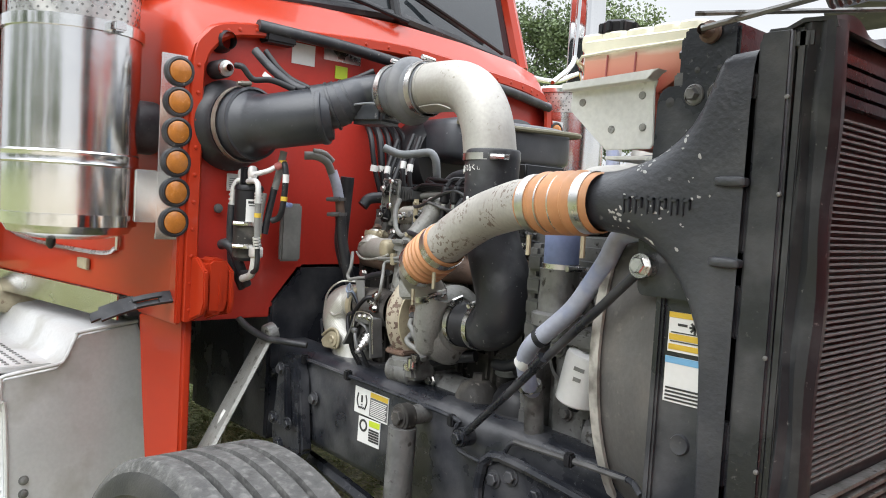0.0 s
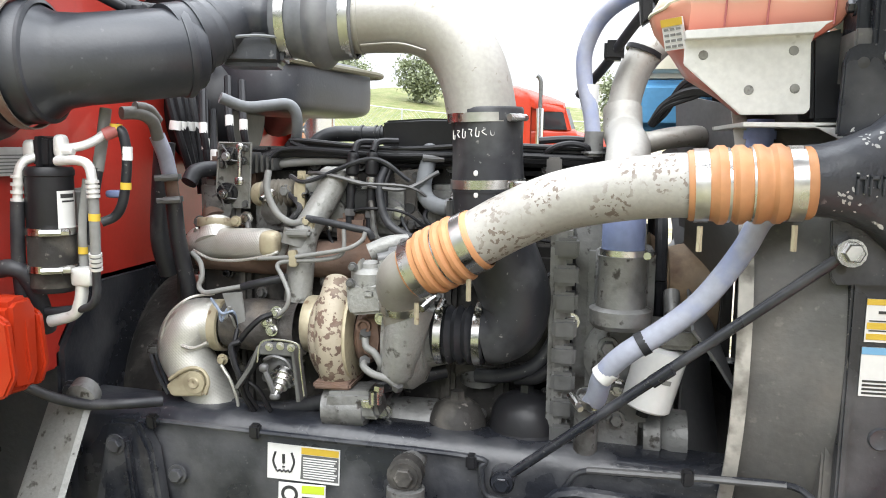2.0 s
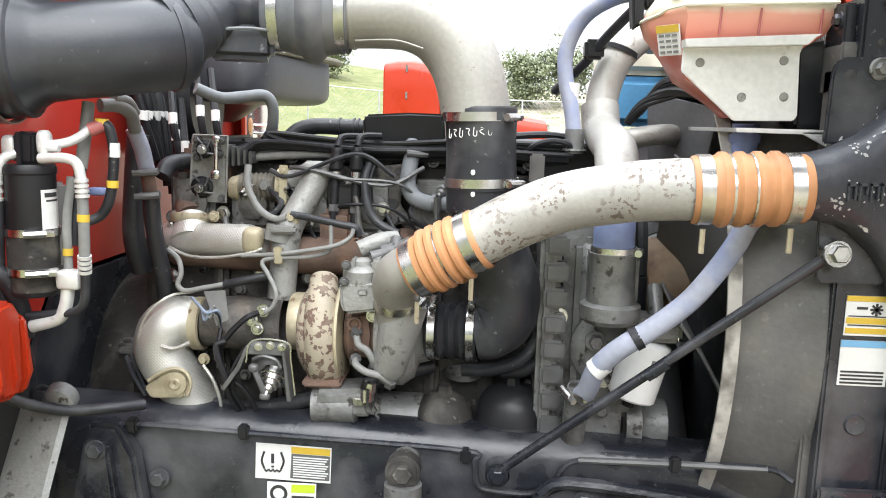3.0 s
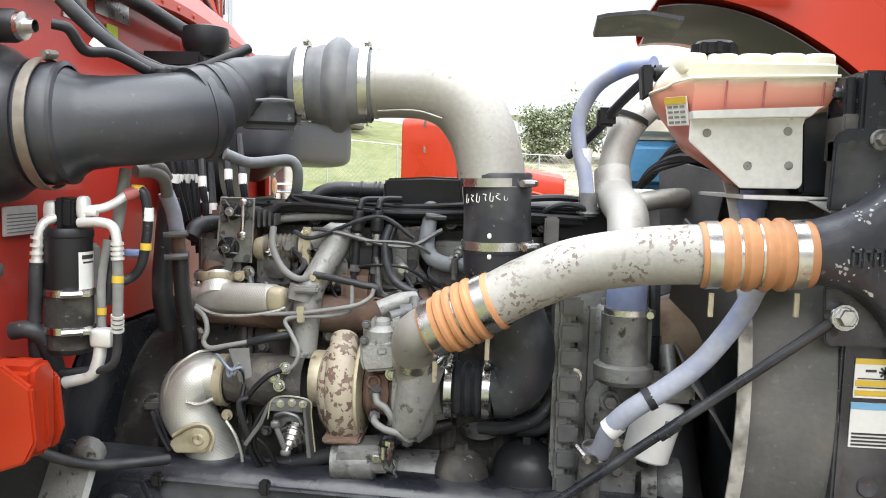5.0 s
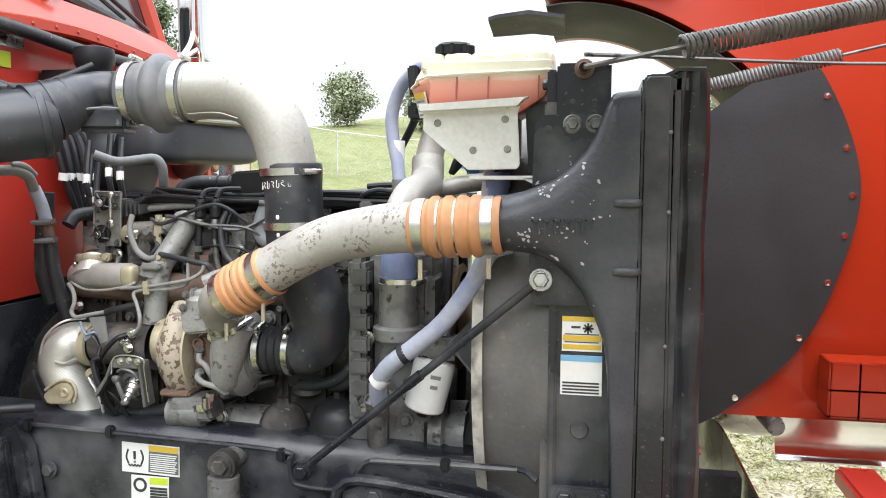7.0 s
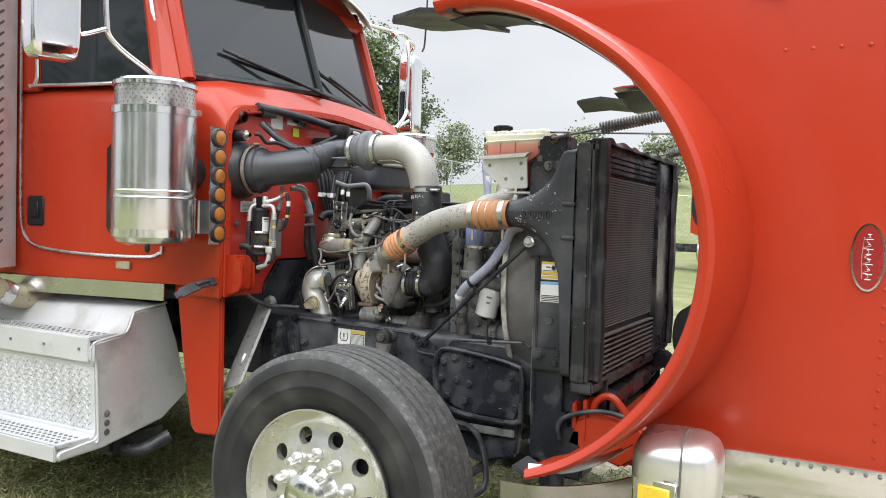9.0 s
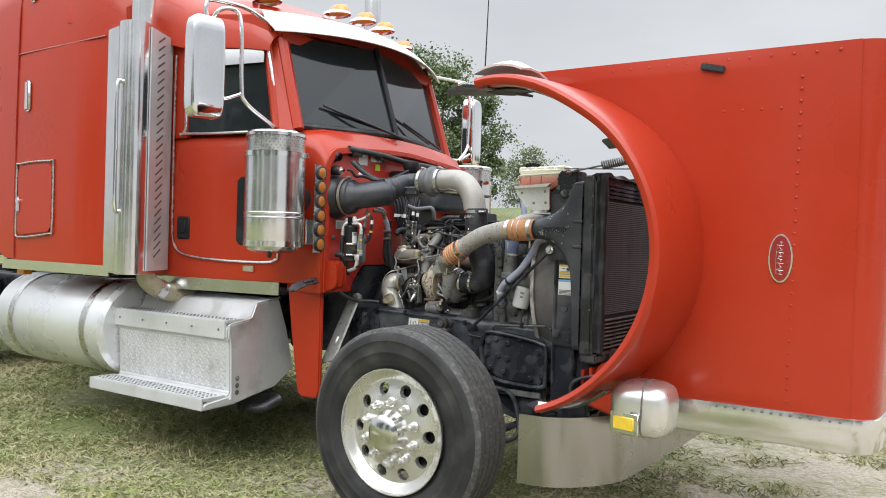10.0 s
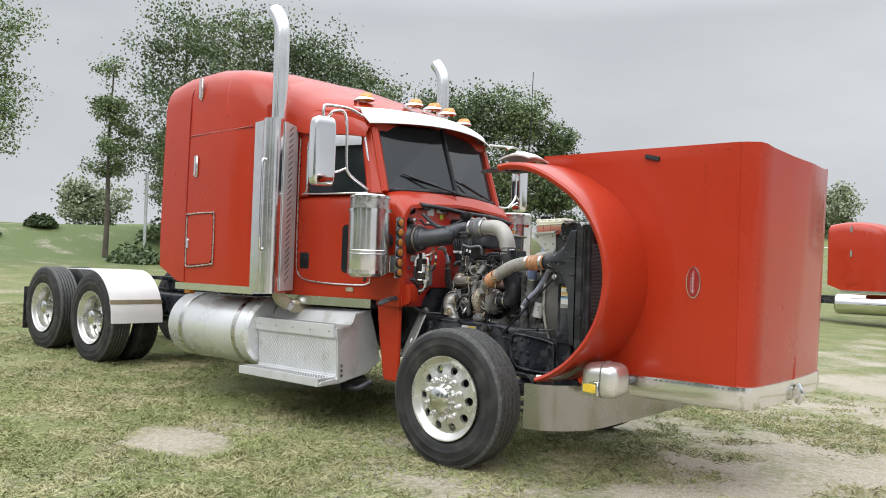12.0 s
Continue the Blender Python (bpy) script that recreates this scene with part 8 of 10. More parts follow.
shell = part("tank_body", tank_shell(), FILLED, tank2, "cream translucent tank holding red coolant")
for i, (pa, pb) in enumerate(((-0.972, -0.925), (-0.925, -0.871), (-0.871, -0.813), (-0.813, -0.759), (-0.759, -0.711))):
    part("tank_lobe", superbox(((pa + pb) / 2, 1.368, 1.786 + 0.002 * (i > 2)), ((pb - pa) / 2 + 0.002, 0.070, 0.020), None, 0.42, 10), TANKPLAS, shell)
part("tank_seam", tube([(-0.71, 1.290, 1.766), (-0.80, 1.290, 1.764), (-0.955, 1.290, 1.758), (-0.985, 1.335, 1.748), (-1.003, 1.362, 1.742), (-1.004, 1.42, 1.742)], 0.003, 6, 2), TANKPLAS, shell)
for x in (-0.895, -0.832, -0.735):
    part("tank_rib", tube([(x, 1.290, 1.755), (x - 0.002, 1.290, 1.712)], 0.0018, 6, 1), PINKFIT, shell)
cap = part("tank_cap", lathe([(1.796, 0.026), (1.804, 0.026), (1.804, 0.033), (1.822, 0.034), (1.827, 0.030), (1.827, 0)], (-0.908, 1.34, 0), (0, 0, 1), 24), PLASTIC, tank2, "black ribbed filler cap")
copies("cap_lug", box(-0.006, 0.006, -0.005, 0.005, -0.010, 0.010, 0.002), PLASTIC, cap, [(-0.908 + 0.034 * math.cos(radians(45 * i)), 1.34 + 0.034 * math.sin(radians(45 * i)), 1.813) for i in range(8)])
part("inlet_stub", join(tube([(-0.966, 1.4, 1.779), (-0.993, 1.42, 1.781)], 0.012, 12, 2), prism([(-1.023, 1.794), (-1.000, 1.796), (-0.999, 1.742), (-1.017, 1.729)], "y", 1.40, 1.44, 0.004), lathe([(-0.006, 0.016), (0.006, 0.016)], (-0.989, 1.42, 1.782), (1, 0, 0), 14)), PLASTIC, tank2)
part("tank_plate", join(prism([(-0.957, 1.692), (-0.958, 1.651), (-0.869, 1.574), (-0.774, 1.576), (-0.768, 1.584), (-0.773, 1.682), (-0.768, 1.697)], "y", 1.268, 1.273, 0.0015), prism([(-0.961, 1.699), (-0.750, 1.711), (-0.760, 1.706), (-0.772, 1.694), (-0.959, 1.686)], "y", 1.240, 1.270, 0.001)), ALUSHEET, tank2, "bare aluminium bracket plate")
for px in ((-0.929, 1.268, 1.665), (-0.797, 1.268, 1.671), (-0.859, 1.268, 1.612), (-0.792, 1.268, 1.614)):
    part("plate_rivet", lathe([(0, 0.0075), (0.002, 0.0068), (0.0025, 0)], px, (0, -1, 0), 12), ALUCAST, tank2)
lm = Matrix.Translation((-0.970, 1.318, 1.703)) @ Matrix.Rotation(radians(-54), 4, "Z") @ Matrix.Rotation(radians(14), 4, "X")
part("tank_label", moved(box(-0.024, 0.024, -0.0015, 0.0015, -0.024, 0.026, 0), lm), LABELW, tank2, "white and yellow warning label")
part("label_band", moved(box(-0.024, 0.024, -0.003, -0.0016, 0.014, 0.026, 0), lm), LABELY, tank2)
part("label_print", moved(join(*[box(-0.019 + 0.014 * k, -0.009 + 0.014 * k, -0.003, -0.0016, -0.020 + 0.009 * i, -0.016 + 0.009 * i, 0) for i in range(4) for k in range(3)]), lm), SOFTGREY, tank2)
part("tank_shelf", join(prism([(-0.865, 1.563), (-0.711, 1.563), (-0.710, 1.555), (-0.864, 1.556)], "y", 1.262, 1.58, 0.001), prism([(-0.765, 1.559), (-0.715, 1.561), (-0.713, 1.533)], "y", 1.262, 1.268, 0.001)), ALUSHEET, tank2, "aluminium shelf")
part("side_wall", prism([(-0.763, 1.699), (-0.713, 1.710), (-0.706, 1.567), (-0.755, 1.565)], "y", 1.31, 1.55, 0.006), RUBBER, tank2, "dark panel behind the plate")
part("lower_outlet", join(tube([(-0.82, 1.36, 1.57), (-0.82, 1.36, 1.52), (-0.82, 1.38, 1.47)], 0.022, 16), ring((-0.82, 1.36, 1.545), (0, 0, 1), 0.023, 0.014, 0.003, 16)), BLUE, tank2, "blue outlet hose")
washer = thing("washer_bottle", (-0.93, 1.95, 1.55), "washer bottle holding blue fluid", "bottle")
part("bottle", box(-1.0, -0.82, 1.9, 2.1, 1.56, 1.68, 0.02, 3), BLUEFLUID, washer)
part("bottle_top", box(-1.0, -0.82, 1.9, 2.1, 1.683, 1.78, 0.02, 3), TANKPLAS, washer)
loom = thing("wiring_loom", (-0.95, 1.6, 1.6), "black wiring loom across the radiator", "wiring")
for i in range(7):
    part("wire", tube([(-0.974, 1.66, 1.568), (-0.95, 1.62 + 0.006 * i, 1.60 + 0.008 * math.sin(i)), (-0.90, 1.60, 1.62 + 0.007 * i), (-0.84 + 0.01 * i, 1.58, 1.625 + 0.012 * math.cos(i * 2)), (-0.78, 1.6, 1.60)], 0.0045 + 0.002 * (i % 3), 7), PLASTIC, loom)

# ---- charge air cooler, radiator, fan shroud ----
rad = thing("radiator", (-0.55, MID, 0.6), "black radiator and charge cooler package", "radiator")

CAST = ((-0.8, 1.478, 0.05, 1.176, 0.048, 1.0), (-0.775, 1.478, 0.052, 1.18, 0.049, 1.0), (-0.75, 1.48, 0.056, 1.185, 0.05, 0.91), (-0.722, 1.482, 0.065, 1.195, 0.052, 0.81), (-0.695, 1.481, 0.078, 1.204, 0.053, 0.7), (-0.665, 1.48, 0.104, 1.213, 0.054, 0.57), (-0.642, 1.478, 0.132, 1.219, 0.055, 0.48), (-0.624, 1.477, 0.165, 1.222, 0.055, 0.41), (-0.612, 1.478, 0.197, 1.224, 0.056, 0.37), (-0.603, 1.476, 0.221, 1.226, 0.056, 0.33), (-0.596, 1.451, 0.257, 1.226, 0.056, 0.31), (-0.588, 1.369, 0.343, 1.227, 0.056, 0.3), (-0.582, 1.299, 0.414, 1.228, 0.056, 0.29), (-0.548, 1.3, 0.416, 1.232, 0.056, 0.25))


def casting():
    """From a round inlet the casting flares into a tall flat tank."""
    rows = []
    for x, zc, h, y, d, e in CAST:
        row = []
        for k in range(49):
            a = 2 * math.pi * k / 48
            c, s_ = math.cos(a), math.sin(a)
            row.append((x, y + d * math.copysign(abs(c) ** e, c), zc + h * math.copysign(abs(s_) ** e, s_)))
        rows.append(row)
    return sheet(rows)


def cast_face(x, z):
    """Where the casting's outer face lies."""
    for p, q in zip(CAST, CAST[1:]):
        if x <= q[0]:
            t = (x - p[0]) / (q[0] - p[0])
            zc, h, y, d, e = [a + (b - a) * t for a, b in zip(p[1:], q[1:])]
            s_ = min(1, abs(z - zc) / h) ** (1 / e)
            return y - d * math.sqrt(max(0.0, 1 - s_ * s_)) ** e
    return 1.176


cast = part("charge_cooler_tank", casting(), CASTBLK, rad, "chipped black cast charge cooler tank")
for i in range(6):
    x = -0.733 + 0.0187 * i
    y = cast_face(x + 0.005, 1.474)
    part("raised_mark", join(box(x, x + 0.0035, y - 0.0045, y + 0.012, 1.460, 1.489, 0.001), box(x + 0.0105, x + 0.0135, y - 0.0045, y + 0.010, 1.462 + 0.008 * (i % 2), 1.487, 0.001), box(x, x + 0.0135, y - 0.0045, y + 0.010, 1.482, 1.487, 0.001)), CASTBLK, cast)
crng = random.Random(3)
chips = []
for cx_, cz_, nn, sx, sz in ((-0.745, 1.452, 16, 0.010, 0.010), (-0.715, 1.540, 16, 0.014, 0.006), (-0.685, 1.562, 10, 0.012, 0.006), (-0.70, 1.475, 14, 0.025, 0.010), (-0.66, 1.585, 6, 0.008, 0.008), (-0.64, 1.40, 7, 0.012, 0.06), (-0.62, 1.50, 5, 0.012, 0.05)):
    for _ in range(nn):
        x, z, r = cx_ + crng.gauss(0, sx), cz_ + crng.gauss(0, sz), crng.uniform(0.0007, 0.0030)
        y = cast_face(x, z)
        gx, gz = (cast_face(x + 0.003, z) - y) / 0.003, (cast_face(x, z + 0.003) - y) / 0.003
        if abs(gz) > 2.5:
            continue
        n_ = Vector((gx, -1, gz)).normalized()
        m_ = Matrix.Translation((x, y, z)) @ n_.to_track_quat("Z", "Y").to_matrix().to_4x4() @ Matrix.Rotation(crng.uniform(0, 6.3), 4, "Z") @ Matrix.Diagonal((crng.uniform(0.9, 2.4), 1, 1, 1))
        k_ = 7
        rim = [(r * crng.uniform(0.5, 1.2) * math.cos(2 * math.pi * i / k_), r * crng.uniform(0.5, 1.2) * math.sin(2 * math.pi * i / k_), 0.0004) for i in range(k_)]
        chips.append(moved((rim + [(0, 0, 0.0009)], [(i, (i + 1) % k_, k_) for i in range(k_)]), m_))
tagged(part("paint_chip", join(*chips), SOFTWHITE, cast, "bare chipped spots"), kind="stuff")
for z in (1.522, 1.40):
    part("cast_rib", superbox((-0.567, 1.176, z - 0.006), (0.026, 0.012, 0.008), None, 0.5, 8), CASTBLK, cast)
top = part("mount_plate", prism([(-0.740, 1.542), (-0.737, 1.651), (-0.732, 1.667), (-0.718, 1.675), (-0.581, 1.678), (-0.576, 1.544)], "y", 1.222, 1.234, 0.003), BLACK, rad, "black mounting plate")
for px in ((-0.667, 1.222, 1.658), (-0.626, 1.222, 1.658)):
    part("flange_bolt", join(hexbolt(px, (0, -1, 0), 0.0105, 0.016), lathe([(0, 0.0175), (0.003, 0.0175), (0.005, 0.015)], px, (0, -1, 0), 22)), GREYIRON, top)
part("bolt_hole", lathe([(0, 0.0085), (0.001, 0.0)], (-0.711, 1.2215, 1.648), (0, -1, 0), 16), INK, top)
ub = part("upper_bracket", box(-0.697, -0.599, 1.227, 1.34, 1.668, 1.769, 0.005), BLACK, rad, "black folded bracket")
part("bracket_flange", join(box(-0.716, -0.697, 1.25, 1.32, 1.69, 1.76, 0.003), hexbolt((-0.716, 1.27, 1.735), (-1, 0, 0), 0.010, 0.010)), BLACK, ub)
for px in ((-0.668, 1.2265, 1.699), (-0.628, 1.2265, 1.699)):
    part("bracket_hole", lathe([(0, 0.0055), (0.001, 0.0)], px, (0, -1, 0), 12), INK, ub)
part("spring_anchor", join(hexbolt((-0.648, 1.222, 1.757), (0, -1, 0), 0.012, 0.012), lathe([(0.0, 0.018), (0.008, 0.018), (0.012, 0.012), (0.03, 0.009)], (-0.648, 1.227, 1.757), (0, -1, 0), 16)), RUST, rad)
part("strut_plate", prism([(-0.743, 1.419), (-0.738, 1.333), (-0.731, 1.323), (-0.636, 1.324), (-0.631, 1.336), (-0.668, 1.393), (-0.722, 1.419)], "y", 1.205, 1.213, 0.002), BLACK, rad, "black strut plate")
part("plate_hole", lathe([(0, 0.007), (0.001, 0.0)], (-0.724, 1.2045, 1.346), (0, -1, 0), 14), INK, rad)
rod = part("strut_rod", tube([(-0.719, 1.196, 1.374), (-1.227, 1.296, 0.936)], 0.0088, 14, 2), BLACK, rad, "black radiator strut rod")
part("rod_sleeve", tube([(-0.955, 1.2325, 1.172), (-0.985, 1.2395, 1.146)], 0.0108, 12, 1), BLACK, rod)
part("rod_bolt", join(hexbolt((-0.719, 1.183, 1.374), (0.1, -1, 0.1), 0.015, 0.016), lathe([(-0.02, 0.021), (0.004, 0.021), (0.008, 0.016)], (-0.719, 1.188, 1.374), (0, -1, 0), 20)), SATIN, rod)
part("rod_end", join(lathe([(-0.02, 0.022), (0.015, 0.022)], (-1.227, 1.30, 0.934), (0, -1, 0), 18), hexbolt((-1.227, 1.285, 0.934), (0, -1, 0), 0.014, 0.014)), BLACK, rod)
post = part("side_channel", box(-0.70, -0.588, 1.222, 1.30, 0.58, 1.40, 0.006), BLACK, rad, "black radiator side channel")
part("channel_flange", box(-0.705, -0.69, 1.212, 1.24, 0.58, 1.36, 0.004), BLACK, post)
part("channel_flange", box(-0.598, -0.585, 1.212, 1.24, 0.58, 1.33, 0.004), BLACK, post)
part("channel_plug", join(lathe([(0, 0.018), (0.004, 0.016), (0.002, 0.009), (0.002, 0)], (-0.645, 1.221, 1.085), (0, -1, 0), 16)), BLACK, post)
part("channel_bracket", join(box(-0.70, -0.56, 1.20, 1.21, 0.90, 0.98, 0.004), hexbolt((-0.67, 1.20, 0.955), (0, -1, 0), 0.016, 0.012), hexbolt((-0.61, 1.20, 0.93), (0, -1, 0), 0.012, 0.012), hexbolt((-0.60, 1.20, 0.965), (0, -1, 0), 0.010, 0.010)), BLACK, post)
lab = part("caution_label", box(-0.680, -0.606, 1.2195, 1.2215, 1.236, 1.302, 0), LABELW, post, "white and yellow fan caution label")
part("label_band", join(box(-0.680, -0.606, 1.2185, 1.2197, 1.293, 1.302, 0), box(-0.678, -0.608, 1.2185, 1.2197, 1.256, 1.266, 0), box(-0.678, -0.608, 1.2185, 1.2197, 1.240, 1.249, 0)), LABELY, lab)
part("label_mark", join(*[moved(box(-0.010, 0.010, -0.0006, 0.0006, -0.0018, 0.0018, 0), Matrix.Translation((-0.632, 1.2188, 1.280)) @ Matrix.Rotation(radians(45 * i), 4, "Y")) for i in range(4)], box(-0.663, -0.646, 1.2182, 1.2194, 1.280, 1.284, 0), *[box(-0.675, -0.612, 1.2182, 1.2194, 1.2678 - 0.015 * i, 1.2695 - 0.015 * i, 0) for i in range(2)]), INK, lab)
lab2 = part("coolant_label", box(-0.682, -0.605, 1.2195, 1.2215, 1.152, 1.228, 0), LABELW, post, "white coolant label with blue heading")
part("label_band", box(-0.682, -0.605, 1.2185, 1.2197, 1.217, 1.228, 0), LABELB, lab2)
part("label_mark", join(*[box(-0.678, -0.610, 1.2182, 1.2194, 1.1555 + 0.0062 * i, 1.1585 + 0.0062 * i, 0) for i in range(4)]), INK, lab2)
sh_prof = [(-0.845, 0.500), (-0.84, 0.508), (-0.80, 0.520), (-0.74, 0.535), (-0.70, 0.55)]
shroud = part("fan_shroud", lathe(sh_prof, (0, MID, 1.20), (1, 0, 0), 64), DUSTPLAS, rad, "dusty black fan shroud")
part("shroud_lip", lathe([(-0.857, 0.512), (-0.857, 0.518), (-0.835, 0.522), (-0.835, 0.514)], (0, MID, 1.20), (1, 0, 0), 72), SHROUDRIM, shroud, "pale worn shroud rim")
part("shroud_face", join(box(-0.72, -0.69, 1.24, 1.30, 0.62, 1.66, 0.004), box(-0.72, -0.69, 2.23, 2.29, 0.62, 1.66, 0.004), box(-0.72, -0.69, 1.24, 2.29, 1.62, 1.70, 0.004), box(-0.72, -0.69, 1.24, 2.29, 0.60, 0.72, 0.004)), DUSTPLAS, shroud)
core = part("core", box(-0.68, -0.50, 1.26, 2.27, 0.70, 1.70, 0.004), DARKFIN, rad, "dark radiator core")
frame_o = [(-0.546, 0.87), (-0.546, 1.728), (-0.538, 1.741), (-0.494, 1.741), (-0.488, 0.87)]
head = part("header_frame", join(prism(frame_o, "y", 1.183, 1.26, 0.006, 3), prism(frame_o, "y", 2.27, 2.345, 0.006, 3), box(-0.546, -0.46, 1.19, 2.34, 1.705, 1.741, 0.008, 3), box(-0.546, -0.46, 1.19, 2.34, 0.83, 0.875, 0.008)), BLACK, rad, "black radiator frame")
part("frame_return", prism([(-0.490, 0.875), (-0.490, 1.735), (-0.478, 1.735), (-0.478, 0.875)], "y", 1.190, 1.25, 0.002), BLACK, head)
for z, h_ in ((1.46, 0.05), (1.32, 0.04), (1.10, 0.05), (1.66, 0.02)):
    part("side_clip", box(-0.562, -0.545, 1.185, 1.205, z - h_, z + h_, 0.003), BLACK, head)
for z in (1.09, 1.26, 1.50, 1.64):
    part("frame_rivet", lathe([(0, 0.004), (0.003, 0.0035), (0.004, 0)], (-0.496, 1.183, z), (0, -1, 0), 10), GREYIRON, head)
side = [[(x + 0.0022 * math.sin(k * 0.9 + x * 90), y + 0.002 * math.sin(k * 1.3), 0.885 + 0.0430 * k) for x, y in ((-0.486, 1.198), (-0.474, 1.189), (-0.464, 1.196), (-0.452, 1.188), (-0.438, 1.190), (-0.430, 1.203), (-0.434, 1.225), (-0.448, 1.232))] for k in range(21)]
for f in (same, flipped):
    part("recirculation_seal", f(sheet(side, 0.006)), RUBBER, rad, "black rubber air seal, creased and rippled")
part("recirculation_seal", sheet([[(-0.515 + 0.005 * math.sin(k * 0.5), 1.19 + 0.0230 * k, 1.738), (-0.485 + 0.006 * math.sin(k * 0.45), 1.19 + 0.0230 * k, 1.752 + 0.005 * math.sin(k * 0.7)), (-0.440 + 0.006 * math.sin(k * 0.6), 1.19 + 0.0230 * k, 1.750 + 0.007 * math.sin(k * 0.8)), (-0.436, 1.19 + 0.0230 * k, 1.735)] for k in range(51)], 0.006), RUBBER, rad, "black rubber air seal, rippled along the top")
cond = part("condenser", box(-0.478, -0.462, 1.225, 2.31, 0.89, 1.71, 0.003), PLASTIC, rad, "dark condenser with fine horizontal fins")
copies("fin", box(-0.006, 0.004, -0.375, 0.375, -0.0016, 0.0016, 0), FINGREY, cond, [(-0.456, 1.605, 1.068 + 0.0098 * i) for i in range(57)])
copies("slat", box(-0.010, 0.008, -0.375, 0.375, -0.007, 0.007, 0), BLACK, cond, [(-0.454, 1.605, 1.642 + 0.020 * i) for i in range(4)])
copies("fin_tube", box(-0.006, 0.014, -0.375, 0.375, -0.0032, 0.0032, 0), GREYIRON, cond, [(-0.455, 1.605, 0.905 + 0.019 * i) for i in range(8)])
part("far_panel", join(box(-0.475, -0.457, 1.985, 2.31, 0.875, 1.725, 0.004), box(-0.475, -0.435, 1.985, 2.01, 0.875, 1.725, 0.004)), BLACK, cond, "plain black side panel")
part("condenser_frame", box(-0.475, -0.445, 1.225, 2.31, 0.87, 0.89, 0.003), BLACK, cond)
part("lower_support", join(box(-0.70, -0.50, 1.20, 2.33, 0.56, 0.70, 0.01), box(-0.66, -0.56, 1.20, 1.34, 0.45, 0.75, 0.008), box(-0.66, -0.56, 2.19, 2.33, 0.45, 0.75, 0.008)), BLACK, rad)

# ---- frame rail fittings on the near side ----
fit = thing("frame_fittings", (-1.5, 1.33, 0.85), "brackets, lines and stickers bolted to the frame rail", "frame fittings")
ln = [(-1.983, 1.318, 0.982), (-1.895, 1.318, 0.983), (-1.7, 1.318, 0.977), (-1.561, 1.318, 0.973), (-1.286, 1.318, 0.963), (-1.269, 1.318, 0.943), (-1.263, 1.318, 0.901), (-1.237, 1.318, 0.889), (-1.153, 1.318, 0.888), (-1.119, 1.318, 0.92), (-1.09, 1.315, 0.954), (-1.02, 1.305, 0.961), (-0.914, 1.29, 0.97), (-0.768, 1.26, 0.984), (-0.725, 1.245, 0.969)]
part("brake_line", tube(ln, 0.006, 8, 5), BLACK, fit, "black brake line along the rail")
part("line_sleeve", tube([(-1.081, 1.31, 0.96), (-0.915, 1.288, 0.971), (-0.764, 1.258, 0.983)], 0.0065, 8), STEELLINE, fit)
for p in ((-1.912, 1.318, 0.982), (-1.7, 1.318, 0.979), (-1.286, 1.318, 0.955), (-0.915, 1.285, 0.972)):
    part("line_clip", moved(box(-0.010, 0.010, -0.010, 0.010, -0.014, 0.014, 0.004), Matrix.Translation(p)), PLASTIC, fit)
stk = part("tyre_sticker", prism([(-1.682, 0.952), (-1.538, 0.948), (-1.54, 0.878), (-1.684, 0.882)], "y", 1.3325, 1.3345, 0), LABELW, fit, "tyre pressure warning sticker")
part("sticker_text", prism([(-1.614, 0.948), (-1.54, 0.946), (-1.5405, 0.933), (-1.6145, 0.935)], "y", 1.3318, 1.3326, 0), LABELY, stk)
part("sticker_panel", prism([(-1.614, 0.934), (-1.5405, 0.932), (-1.542, 0.883), (-1.617, 0.885)], "y", 1.3318, 1.3326, 0), DARKPRINT, stk)
part("sticker_print", join(*[moved(prism([(-1.611, 0.9290), (-1.544 - 0.003 * (i % 3), 0.9272), (-1.544 - 0.003 * (i % 3), 0.9250), (-1.611, 0.9268)], "y", 1.3310, 1.3319, 0), Matrix.Translation((0, 0, -0.0048 * i))) for i in range(9)]), LABELW, stk)
part("gauge_symbol", moved(join(*[tube([(-0.016, 0, 0.018), (-0.021, 0, 0.0), (-0.016, 0, -0.016)], 0.0022, 6), tube([(0.016, 0, 0.018), (0.021, 0, 0.0), (0.016, 0, -0.016)], 0.0022, 6), *[tube([(-0.016 + 0.008 * k, 0, -0.0175), (-0.012 + 0.008 * k, 0, -0.021), (-0.008 + 0.008 * k, 0, -0.0175)], 0.0020, 6, 1) for k in range(4)], tube([(0, 0, 0.014), (0, 0, -0.004)], 0.003, 6, 2), tube([(0, 0, -0.010), (0, 0, -0.012)], 0.003, 6, 2)]), Matrix.Translation((-1.65, 1.332, 0.918))), INK, stk)
stk2 = part("wheel_sticker", prism([(-1.661, 0.875), (-1.567, 0.875), (-1.569, 0.806), (-1.663, 0.806)], "y", 1.3325, 1.3345, 0), LABELW, fit, "wheel nut warning sticker")
part("sticker_text", prism([(-1.614, 0.872), (-1.569, 0.873), (-1.57, 0.857), (-1.615, 0.856)], "y", 1.3318, 1.3326, 0), LABELLIME, stk2)
part("sticker_print", join(*[moved(prism([(-1.614, 0.85), (-1.571, 0.85), (-1.571, 0.845), (-1.614, 0.845)], "y", 1.3310, 1.3319, 0), Matrix.Translation((0, 0, -0.007 * i))) for i in range(5)]), INK, stk2)
part("ring_symbol", lathe([(0, 0.011), (0.0015, 0.011), (0.0015, 0.017), (0, 0.017)], (-1.639, 1.333, 0.853), (0, -1, 0), 24), INK, stk2)
